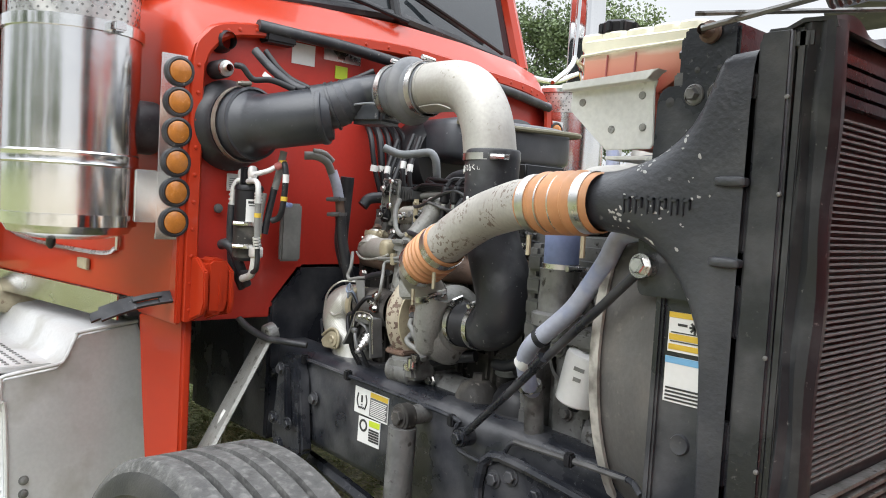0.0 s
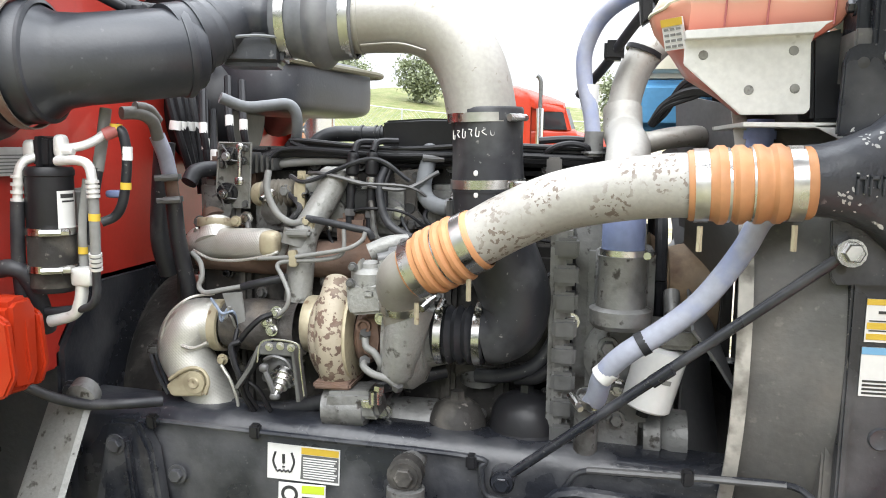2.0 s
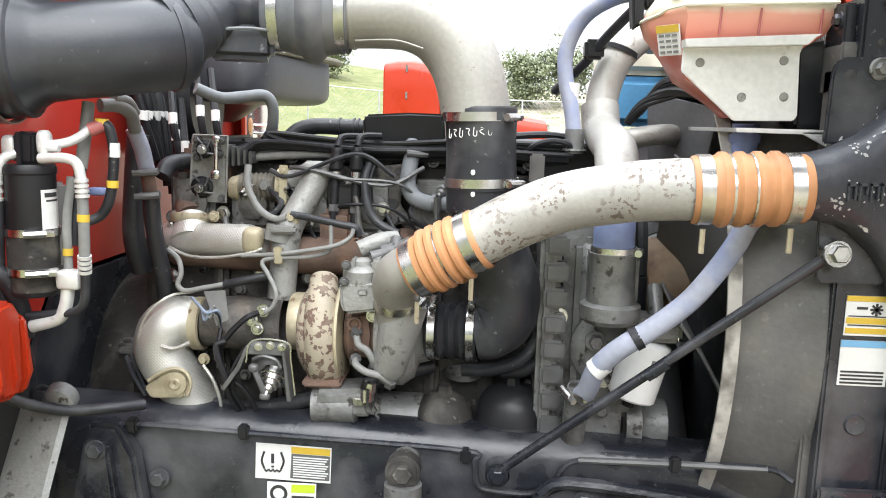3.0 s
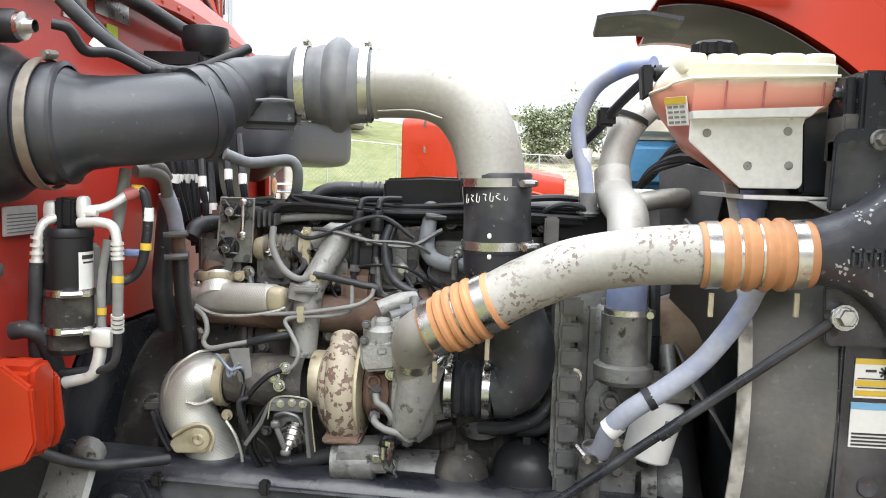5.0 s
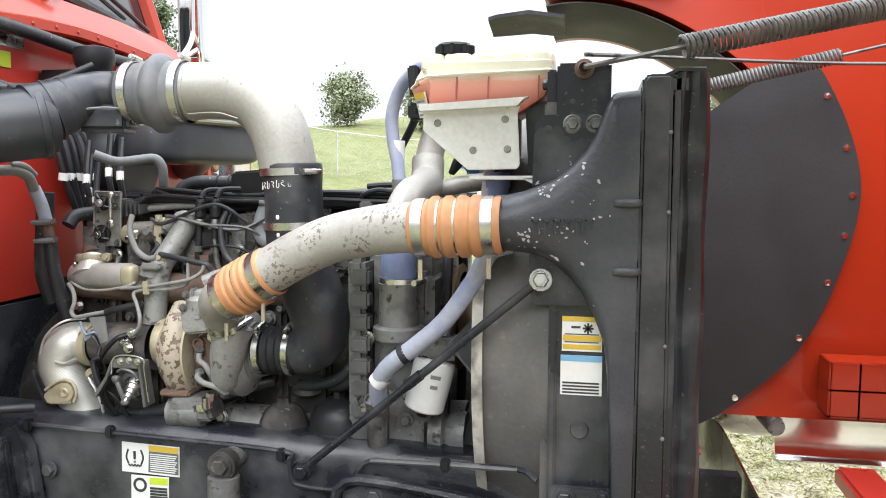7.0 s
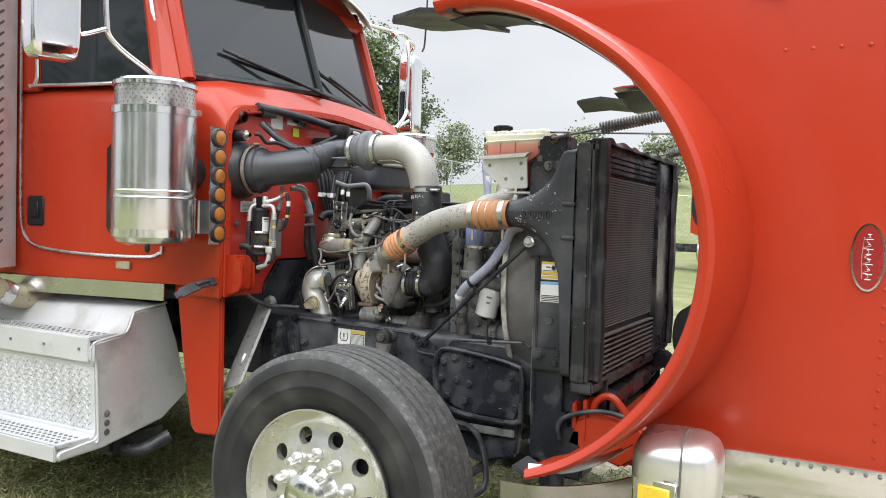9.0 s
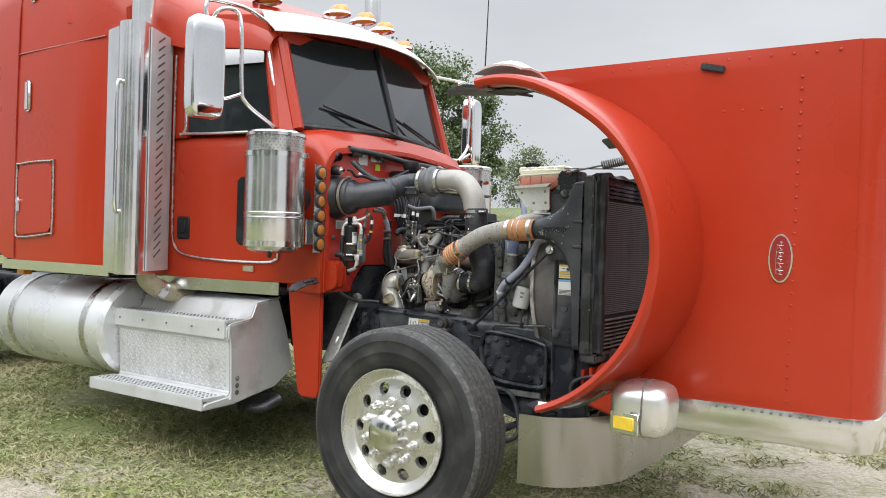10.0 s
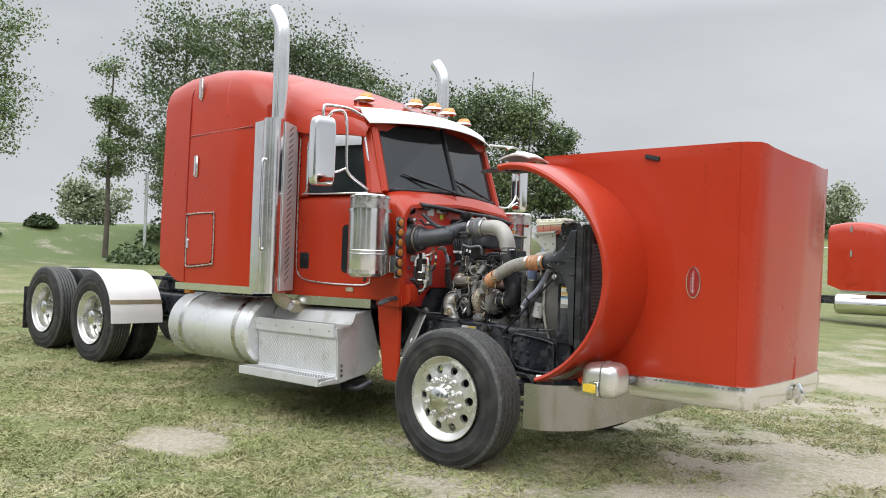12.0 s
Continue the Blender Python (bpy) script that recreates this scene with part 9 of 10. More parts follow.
shock = part("shock_absorber", join(tube([(-1.395, 1.262, 0.92), (-1.395, 1.25, 0.5)], 0.034, 18, 2), tube([(-1.395, 1.262, 0.945), (-1.395, 1.335, 0.945)], 0.024, 16, 2)), GREYIRON, fit, "dull grey shock absorber with rusty top bush")
part("shock_bush", join(lathe([(-0.014, 0.032), (0.014, 0.032), (0.016, 0.024), (0.016, 0)], (-1.395, 1.265, 0.945), (0, -1, 0), 20), hexbolt((-1.395, 1.25, 0.945), (0, -1, 0), 0.018, 0.014)), ENGINE, shock)
for p in ((-1.971, 1.325, 0.949), (-1.867, 1.325, 0.875), (-2.078, 1.31, 1.035), (-2.089, 1.325, 0.908)):
    part("rail_bolt", hexbolt(p, (0, -1, 0), 0.014, 0.014), BLACK, fit)
part("spring_hanger", join(prism([(-1.99, 0.99), (-1.93, 0.99), (-1.90, 0.93), (-1.87, 0.72), (-1.90, 0.68), (-2.02, 0.68), (-2.04, 0.75)], "y", 1.29, 1.332, 0.008), prism([(-1.975, 0.96), (-1.94, 0.96), (-1.92, 0.78), (-2.0, 0.78)], "y", 1.268, 1.292, 0.006)), BLACK, fit, "black spring hanger casting")
for x, z in ((-1.96, 0.95), (-1.99, 0.80), (-1.91, 0.80), (-1.95, 0.73)):
    part("hanger_bolt", hexbolt((x, 1.268, z), (0, -1, 0), 0.014, 0.012), BLACK, fit)
horn = [(-1.15, 0.90), (-1.10, 0.925), (-0.90, 0.905), (-0.80, 0.885), (-0.775, 0.86), (-0.775, 0.72), (-0.80, 0.66), (-1.02, 0.665), (-1.12, 0.70), (-1.16, 0.82)]
bkt = part("front_bracket", join(prism(horn, "y", 1.295, 1.332, 0.012, 3), prism([(-1.10, 0.66), (-0.78, 0.665), (-0.80, 0.52), (-0.95, 0.47), (-1.06, 0.50)], "y", 1.31, 1.35, 0.010)), BLACK, fit, "black cast front frame bracket")
part("bracket_rim", tube([(x, 1.29, z) for x, z in horn + horn[:1]], 0.012, 8, 3), BLACK, bkt)
part("bracket_web", box(-1.08, -0.80, 1.285, 1.30, 0.60, 0.63, 0.004), GREYIRON, bkt)
for x, z in ((-1.12, 0.87), (-1.07, 0.89), (-1.0, 0.87), (-1.13, 0.80), (-1.06, 0.80), (-1.0, 0.79), (-1.10, 0.73), (-1.02, 0.72), (-0.82, 0.84), (-0.80, 0.72), (-0.93, 0.90), (-0.86, 0.70)):
    part("bracket_bolt", hexbolt((x, 1.294, z), (0, -1, 0), 0.014, 0.012), BLACK, bkt)
part("bracket_hole", lathe([(0, 0.022), (0.001, 0.0)], (-0.87, 1.2935, 0.80), (0, -1, 0), 18), INK, bkt)
part("axle_hose", tube([(-1.10, 1.29, 0.63), (-0.98, 1.27, 0.62), (-0.92, 1.26, 0.55), (-0.88, 1.2, 0.42), (-0.95, 1.1, 0.38)], 0.012, 8), RUBBER, fit)
part("tow_box", box(-0.62, -0.50, 1.22, 1.36, 0.50, 0.60, 0.012), PLASTIC, fit)

# ---- firewall fittings ----
fw = thing("firewall_fittings", (-2.1, 1.3, 1.3), "hoses, wires and boxes on the firewall", "firewall fittings")
CX, CY = (-1.989, 1.383)[0], 1.155
CZ0, CZ1 = (-1.991, 1.265)[1], (-1.988, 1.476)[1]
ch_ = CZ1 - CZ0
can = part("dryer_canister", lathe([(0, 0.024), (0, 0.034), (0.008, 0.0385), (ch_ - 0.016, 0.0385), (ch_ - 0.014, 0.0405), (ch_ - 0.006, 0.0405), (ch_, 0.037), (ch_, 0)], (CX, CY, CZ0), (0, 0, 1), 32), PLASTIC, fw, "black air conditioning receiver dryer")
part("can_bottom", lathe([(0.004, 0.036), (0.010, 0.0390), (0.098, 0.0390), (0.099, 0.0386)], (CX, CY, CZ0), (0, 0, 1), 32), ENGINE, can, "grimy lower half")
for pz in ((-1.989, 1.369)[1], (-1.990, 1.306)[1]):
    part("can_band", clampband((CX, CY, pz), (0, 0, 1), 0.0392, 0.012, (0.55, -0.83, 0), 32), SATIN, can)
part("can_cap", join(prism([(-2.004, 1.523), (-1.990, 1.527), (-1.969, 1.524), (-1.971, 1.477), (-2.003, 1.476)], "y", 1.135, 1.175, 0.004), box(CX - 0.004, CX + 0.003, 1.128, 1.18, CZ1, CZ1 + 0.05, 0.001)), PLASTIC, can)
part("cap_fitting", superbox((-2.011, 1.145, 1.503), (0.012, 0.012, 0.018), None, 0.6, 8), ALUSHEET, can, "bare alloy fitting")
part("cap_fitting", join(superbox((-1.956, 1.145, 1.510), (0.010, 0.012, 0.020), None, 0.6, 8), tube([(-1.956, 1.14, 1.503), (-1.930, 1.14, 1.502)], 0.006, 10, 2)), ALUSHEET, can, "bare alloy fitting")
part("can_label", lathe([((-1.989, 1.364)[1], 0.0390), ((-1.988, 1.437)[1], 0.0390)], (CX, CY, 0), (0, 0, 1), 12, 277, 335), LABELW, can, "white printed label")
part("label_print", join(lathe([((-1.989, 1.425)[1], 0.0394), ((-1.988, 1.432)[1], 0.0394)], (CX, CY, 0), (0, 0, 1), 8, 285, 325), lathe([((-1.989, 1.418)[1], 0.0394), ((-1.989, 1.421)[1], 0.0394)], (CX, CY, 0), (0, 0, 1), 8, 288, 328)), INK, can)
dp = part("plate", box(-2.096, -2.091, 1.140, 1.235, 1.457, 1.507, 0.001), ALUSHEET, fw, "pale printed data plate")
part("plate_print", join(*[box(-2.0912, -2.0902, 1.147, 1.228, 1.462 + 0.006 * i, 1.464 + 0.006 * i, 0) for i in range(6)]), SOFTGREY, dp)
for pts, r, m, lb in (
    ([(-1.961, 1.14, 1.505), (-1.928, 1.15, 1.510), (-1.916, 1.17, 1.518), (-1.907, 1.19, 1.531)], 0.0075, ALUSHEET, "bare alloy refrigerant line"),
    ([(-1.907, 1.19, 1.530), (-1.889, 1.2, 1.539)], 0.011, PINKFIT, "faded red line fitting"),
    ([(-1.891, 1.2, 1.543), (-1.878, 1.2, 1.533), (-1.872, 1.2, 1.494), (-1.876, 1.2, 1.450), (-1.884, 1.2, 1.413), (-1.899, 1.2, 1.391), (-1.918, 1.19, 1.381)], 0.0085, RUBBER, "black refrigerant hose"),
    ([(-1.959, 1.135, 1.486), (-1.917, 1.13, 1.488), (-1.898, 1.13, 1.480), (-1.892, 1.13, 1.456), (-1.891, 1.13, 1.428)], 0.0080, ALUSHEET, "bare alloy refrigerant line"),
    ([(-1.891, 1.13, 1.430), (-1.891, 1.13, 1.372), (-1.895, 1.135, 1.314)], 0.0085, SOFTGREY, "grey refrigerant hose"),
    ([(-1.895, 1.135, 1.316), (-1.900, 1.14, 1.265), (-1.918, 1.145, 1.242), (-1.961, 1.15, 1.234), (-2.003, 1.15, 1.229)], 0.0070, RUBBER, "black hard line"),
    ([(-2.000, 1.14, 1.492), (-2.014, 1.13, 1.485), (-2.021, 1.125, 1.468), (-2.025, 1.125, 1.442), (-2.027, 1.125, 1.417)], 0.0080, ALUSHEET, "bare alloy refrigerant line"),
    ([(-2.027, 1.125, 1.419), (-2.030, 1.125, 1.367), (-2.035, 1.13, 1.309), (-2.038, 1.14, 1.249), (-2.050, 1.18, 1.178)], 0.0115, RUBBER, "black corrugated sleeve"),
    ([(-1.932, 1.15, 1.282), (-1.937, 1.15, 1.251), (-1.951, 1.15, 1.227), (-1.996, 1.15, 1.212)], 0.0105, ALUSHEET, "alloy drain elbow"),
    ([(-1.929, 1.17, 1.456), (-1.937, 1.165, 1.384), (-1.935, 1.16, 1.303)], 0.0070, SOFTGREY, "thin grey hose"),
    ([(-2.068, 1.12, 1.303), (-2.040, 1.12, 1.307), (-2.022, 1.13, 1.292), (-2.015, 1.15, 1.247), (-2.025, 1.18, 1.190)], 0.0150, RUBBER, "black rubber drain hose"),
    ([(-1.921, 1.22, 1.575), (-1.922, 1.215, 1.550), (-1.925, 1.21, 1.516), (-1.928, 1.2, 1.468)], 0.0100, SOFTGREY, "grey sleeved hose"),
    ([(-1.928, 1.2, 1.473), (-1.934, 1.19, 1.410), (-1.938, 1.18, 1.343)], 0.0095, RUBBER, "black sleeved hose"),
    ([(-1.942, 1.3, 1.571), (-1.923, 1.33, 1.571), (-1.915, 1.36, 1.557), (-1.917, 1.38, 1.527)], 0.0120, SOFTGREY, "grey hose elbow"),
    ([(-1.927, 1.32, 1.584), (-1.916, 1.35, 1.580), (-1.915, 1.38, 1.560)], 0.0095, SOFTGREY, "grey hose elbow"),
    ([(-1.922, 1.385, 1.532), (-1.912, 1.395, 1.494), (-1.908, 1.405, 1.452)], 0.0150, BLUEHOSE, "faded blue hose section"),
    ([(-1.908, 1.405, 1.457), (-1.905, 1.41, 1.409)], 0.0130, RUST, "rust-brown pipe joint"),
    ([(-1.905, 1.41, 1.411), (-1.903, 1.42, 1.328), (-1.897, 1.44, 1.244), (-1.903, 1.46, 1.201)], 0.0160, RUBBER, "black heater hose"),
    ([(-1.948, 1.46, 1.519), (-1.958, 1.46, 1.414), (-1.963, 1.46, 1.320), (-1.957, 1.48, 1.245)], 0.0210, RUBBER, "black heater hose"),
    ([(-1.854, 1.52, 1.612), (-1.813, 1.55, 1.595), (-1.775, 1.58, 1.599), (-1.738, 1.6, 1.603), (-1.723, 1.61, 1.584), (-1.725, 1.62, 1.546), (-1.733, 1.63, 1.521)], 0.0120, HOSEGREY, "grey heater hose"),
    ([(-1.919, 1.5, 1.435), (-1.912, 1.52, 1.458), (-1.884, 1.56, 1.464), (-1.828, 1.6, 1.461)], 0.0170, RUBBER, "black heater hose"),
    ([(-2.000, 1.16, 1.852), (-1.969, 1.18, 1.816), (-1.936, 1.2, 1.785), (-1.899, 1.225, 1.757), (-1.865, 1.245, 1.743)], 0.0125, RUBBER, "black loom sleeve"),
    ([(-1.994, 1.19, 1.854), (-1.956, 1.21, 1.808), (-1.924, 1.235, 1.777), (-1.864, 1.27, 1.748)], 0.0080, PLASTIC, "black wire bundle"),
    ([(-1.973, 1.09, 1.797), (-1.953, 1.1, 1.792), (-1.944, 1.115, 1.771), (-1.937, 1.13, 1.761), (-1.916, 1.17, 1.764), (-1.880, 1.22, 1.743)], 0.0085, PLASTIC, "black wire bundle"),
    ([(-1.901, 1.24, 1.753), (-1.845, 1.3, 1.754), (-1.794, 1.36, 1.786), (-1.764, 1.4, 1.811)], 0.0100, PLASTIC, "black loom behind the duct"),
):
    part("firewall_hose", tube(pts, r, 12, 8), m, fw, lb)
for pts in ([(-2.025, 1.125, 1.460), (-2.027, 1.125, 1.421)], [(-1.892, 1.13, 1.454), (-1.891, 1.13, 1.430)], [(-1.892, 1.13, 1.334), (-1.895, 1.135, 1.310)]):
    for k in range(4):
        part("crimp_ring", ring(Vector(pts[0]).lerp(Vector(pts[1]), k / 3), Vector(pts[1]) - Vector(pts[0]), 0.0085, 0.005, 0.0022, 14), ALUSHEET, fw)
part("line_block", superbox((-1.927, 1.15, 1.293), (0.020, 0.014, 0.016), None, 0.35, 8), ALUSHEET, fw, "bare alloy line block")
for px in ((-1.905, 1.405, 1.451), (-1.905, 1.41, 1.407)):
    part("hose_clamp", clampband(px, (0.05, 0.05, -1), 0.0165, 0.010, (0.4, -1, 0), 18), STEELLINE, fw)
for k, (px, mm) in enumerate((((-1.849, 1.62, 1.558), LABELW), ((-1.882, 1.62, 1.567), LABELW), ((-1.929, 1.6, 1.515), LABELW), ((-1.934, 1.6, 1.550), LABELW), ((-1.909, 1.6, 1.491), LABELW))):
    part("bundle_wire", tube([tuple(Vector(px) + Vector((-0.03, 0.06, 0.10))), px, tuple(Vector(px) + Vector((0.012, 0.0, -0.08)))], 0.0085, 8), PLASTIC, fw)
    part("bundle_label", moved(lathe([(-0.012, 0.0095), (0.012, 0.0095)], (0, 0, 0), (0.1, -0.2, -1), 10), Matrix.Translation(px)), mm, fw)
part("wall_block", superbox((-1.922, 1.24, 1.427), (0.016, 0.010, 0.007), None, 0.5, 8), BLUE, fw, "blue plug")
part("wall_cap", lathe([(0, 0.014), (0.006, 0.012), (0.008, 0.006), (0.008, 0)], (-2.09, 1.115, 1.405), (1, 0, 0), 14), STEELLINE, fw)
part("wall_connector", join(lathe([(0, 0.036), (0.02, 0.036), (0.03, 0.030), (0.055, 0.024)], (-2.10, 1.10, 1.880), (1, 0.1, -0.1), 20), lathe([(0, 0.026), (0.055, 0.026), (0.062, 0.022)], (-2.085, 1.085, 1.792), (1, 0.0, 0), 18)), PLASTIC, fw, "round black wall connectors")
part("connector_ring", lathe([(0.062, 0.022), (0.070, 0.022), (0.072, 0.012), (0.088, 0.010)], (-2.085, 1.085, 1.792), (1, 0.0, 0), 14), SATIN, fw)
part("relay_box", box(-2.10, -2.05, 1.225, 1.325, 1.895, 1.938, 0.006), PLASTIC, fw, "small black relay box")
part("paper_tag", box(-2.099, -2.097, 1.338, 1.420, 1.855, 1.918, 0), LABELW, fw, "white paper tag")
part("data_plate", box(-2.099, -2.096, 1.453, 1.594, 1.885, 1.942, 0), SATIN, fw, "grey data plate")
part("lime_tag", box(-2.099, -2.096, 1.498, 1.544, 1.832, 1.872, 0), LABELLIME, fw, "lime yellow tag")
part("white_flag", moved(box(-0.018, 0.018, -0.001, 0.001, -0.007, 0.007, 0), Matrix.Translation((-1.937, 1.17, 1.773)) @ Matrix.Rotation(radians(40), 4, "Z") @ Matrix.Rotation(radians(35), 4, "Y")), LABELW, fw)
part("grey_box", box(-2.065, -2.045, 1.30, 1.37, 1.255, 1.43, 0.006), SOFTGREY, fw, "grey plastic module")
for p, m, r_ in (((-1.876, 1.2, 1.444), LABELY, 0.0095), ((-1.890, 1.2, 1.543), LABELY, 0.0105), ((-1.891, 1.13, 1.396), LABELY, 0.0095), ((-1.935, 1.16, 1.336), LABELY, 0.0080), ((-1.871, 1.2, 1.505), LABELW, 0.0090), ((-1.871, 1.2, 1.494), LABELW, 0.0090)):
    part("tape_mark", moved(lathe([(-0.006, r_), (0.006, r_)], (0, 0, 0), (0.05, 0, 1), 14), Matrix.Translation(p)), m, fw)
part("hvac_can", lathe([(0, 0.13), (0.02, 0.14), (0.12, 0.14), (0.15, 0.12), (0.15, 0)], (-2.10, 1.86, 1.60), (1, 0, 0), 32), PLASTIC, fw, "black round blower housing")
part("brake_chamber", join(lathe([(-0.02, 0.04), (0, 0.05), (0.02, 0.055), (0.045, 0.05), (0.05, 0.03), (0.056, 0)], (-1.965, 1.70, 1.855), (0, 0, 1), 24), box(-2.10, -1.95, 1.64, 1.76, 1.80, 1.84, 0.01)), PLASTIC, fw, "round black reservoir")
for i in range(5):
    part("wire_sleeve", tube([(-2.10, 1.62 + 0.03 * i, 1.72), (-2.03, 1.60 + 0.035 * i, 1.66), (-2.0, 1.60 + 0.03 * i, 1.56), (-1.98, 1.62 + 0.02 * i, 1.46 - 0.02 * i)], 0.009 + 0.003 * (i % 2), 8), PLASTIC, fw)
    part("bundle_label", lathe([(-0.010, 0.0135), (0.010, 0.0135)], (-2.0, 1.60 + 0.03 * i, 1.555), (0.1, 0.1, 1), 10), LABELW, fw)
# Solid black block paints the shade inside the tunnel opening.
part("tunnel_shade_block", prism([(1.30, 0.70), (1.30, 1.12), (1.40, 1.24), (2.13, 1.24), (2.23, 1.12), (2.23, 0.70)], "x", -2.60, -2.09, 0.01), BLACK, fw, "solid black block standing in for the shaded tunnel opening under the cab")
far_pipe = thing("far_intake_duct", (-1.8, 2.1, 1.6), "black duct from the far air cleaner", "intake duct")
part("duct", tube([(-2.09, 2.40, 1.62), (-2.0, 2.30, 1.66), (-1.92, 2.16, 1.69)], 0.085, 24), DUCT, far_pipe)
part("resonator", superbox((-1.885, 2.02, 1.665), (0.135, 0.26, 0.075), Matrix.Rotation(radians(-10), 3, "Z"), 0.35, 16), DUCT, far_pipe, "flattened black duct chamber with a moulded rim")
part("resonator_rim", tube([(-1.80, 1.765, 1.715), (-1.745, 2.0, 1.715), (-1.70, 2.24, 1.715), (-1.80, 2.28, 1.715)], 0.009, 8), OLIVE, far_pipe, "olive moulded rim")

# ---- trees, fence, water tower, second truck ----


def tree(x, y, h, spread, seed, leaf, base=0.25, count=2600, size=0.34, slim=False):
    rng = random.Random(seed)
    z0 = ground_z(x, y)
    t = thing("tree", (x, y, z0), "leafy slender poplar tree" if slim else "leafy broad deciduous tree", "tree", "trees behind the trucks")
    limbs = []
    lean = rng.uniform(-0.04, 0.04)
    trunk = [(x + lean * h * s + 0.15 * math.sin(s * 5 + seed), y, z0 + h * 0.92 * s - 0.1) for s in (0, 0.2, 0.45, 0.7, 1.0)]
    r0 = 0.013 * h
    limbs.append(tube(trunk, lambda s: r0 * (1 - 0.9 * s) + 0.015, 8, 4))
    tips = []
    for i in range(22 if not slim else 16):
        s = rng.uniform(base, 0.95)
        k = Vector(trunk[0]).lerp(Vector(trunk[-1]), s)
        a = rng.uniform(0, 2 * math.pi)
        reach = spread * (1 - abs(s - 0.55) * 1.1) * rng.uniform(0.6, 1.05)
        e = k + Vector((reach * math.cos(a), reach * math.sin(a), reach * rng.uniform(0.25, 0.8)))
        m = k.lerp(e, 0.5) + Vector((0, 0, -0.08 * reach))
        limbs.append(tube([k, m, e], lambda u, q=s: r0 * 0.36 * (1.1 - q) * (1 - 0.85 * u) + 0.012, 6, 3))
        tips += [k.lerp(e, u) for u in (0.45, 0.65, 0.8, 0.92, 1.0)]
    part("trunk", join(*limbs), BARK, t)
    clumps = [(c + Vector((rng.gauss(0, 0.2 * spread), rng.gauss(0, 0.2 * spread), rng.gauss(0, 0.14 * spread))), rng.uniform(0.22, 0.5) * spread ** 0.7) for c in tips for _ in range(2)]
    clumps += [(Vector(trunk[-1]) + Vector((rng.gauss(0, 0.3), rng.gauss(0, 0.3), rng.uniform(-1.2, 0.5))), 0.45) for _ in range(5)]
    v, f = [], []
    for i in range(count):
        c, r = clumps[rng.randrange(len(clumps))]
        p = c + Vector((rng.gauss(0, 1), rng.gauss(0, 1), rng.gauss(0, 0.75))) * r * 0.5
        s = size * rng.uniform(0.5, 1.1)
        n = Vector((rng.gauss(0, 1), rng.gauss(0, 1), rng.gauss(0.5, 1))).normalized()
        u = n.orthogonal().normalized()
        u = Matrix.Rotation(rng.uniform(0, 6.28), 3, n) @ u
        w = n.cross(u)
        k = len(v)
        v += [tuple(p + u * s * 0.5), tuple(p + w * s * 0.40), tuple(p - u * s * 0.5), tuple(p - w * s * 0.40)]
        f.append((k, k + 1, k + 2, k + 3))
    me = bpy.data.meshes.new("crown")
    me.from_pydata(v, [], f)
    me.materials.append(leaf)
    o = new("crown", me)
    o.parent = t
    o.matrix_parent_inverse = Matrix.Translation(-ROOTS[t.name])
    return t


for i, (x, y, h, sp, slim) in enumerate((
    (-31.5, 13.3, 9.2, 1.05, True), (-27.5, 6.9, 10.5, 1.7, True),
    (-33.0, 17.6, 11.5, 3.0, False), (-32.0, 20.2, 12.0, 3.3, False), (-30.5, 22.6, 11.2, 3.0, False), (-29.0, 24.8, 10.4, 2.7, False), (-30.0, 27.6, 10.2, 2.3, False),
    (-24.3, 27.6, 9.3, 2.0, False), (-22.4, 28.6, 9.4, 2.1, False), (-20.8, 29.6, 9.0, 1.7, False), (-19.2, 30.6, 7.6, 1.2, False),
    (-30.5, 16.0, 6.5, 0.9, True),
)):
    tree(x, y, h, sp, 20 + i, LEAF if slim or i % 3 == 0 else LEAF2, 0.35 if slim else 0.22, 7500 if slim else 12000, 0.13 if slim else 0.17, slim)
# Far trees, their haze carried by the paler leaf colour.
for i, (x, y, h, sp) in enumerate(((-32.5, 60, 5.0, 2.6), (-20.0, 60, 3.6, 2.0), (-13.6, 60, 3.4, 1.7), (1.2, 60, 3.7, 1.9), (4.4, 62, 4.0, 2.1), (8.0, 60, 4.1, 2.2), (11.5, 62, 4.2, 2.3), (-44, 10.5, 2.6, 2.0), (-46, 20, 2.4, 2.0), (-40, 40, 6, 3))):
    tree(x, y, h, sp, 60 + i, LEAF3, 0.12, 5500, 0.26)

# tree line across the field, on the camera's side
for i in range(13):
    tree(-34 + 5.6 * i + 1.5 * math.sin(i * 2.2), -27 - 2.5 * math.sin(i * 1.7), 8.0 + 1.6 * math.sin(i * 2.9), 3.2, 110 + i, LEAF2, 0.12, 3600, 0.42)


def bush(x, y, r, seed):
    rng = random.Random(seed)
    z0 = ground_z(x, y)
    b = thing("bush", (x, y, z0), "low leafy bush on the grassy bank", "bush", "bushes on the bank")
    v, f = [], []
    for i in range(1100):
        a, q = rng.uniform(0, 6.28), rng.random() ** 0.5
        p = Vector((x + r * q * math.cos(a), y + r * q * math.sin(a), z0 + rng.random() * r * 0.9 * (1 - q * q * 0.8) * (0.8 + 0.3 * math.sin(a * 3))))
        s = rng.uniform(0.12, 0.3)
        n = Vector((rng.gauss(0, 1), rng.gauss(0, 1), rng.gauss(0.4, 1))).normalized()
        u = n.orthogonal().normalized()
        w = n.cross(u)
        k = len(v)
        v += [tuple(p + u * s * 0.5), tuple(p + w * s * 0.3), tuple(p - u * s * 0.5), tuple(p - w * s * 0.3)]
        f.append((k, k + 1, k + 2, k + 3))
    part("foliage", (v, f), LEAF2, b, smooth=False)


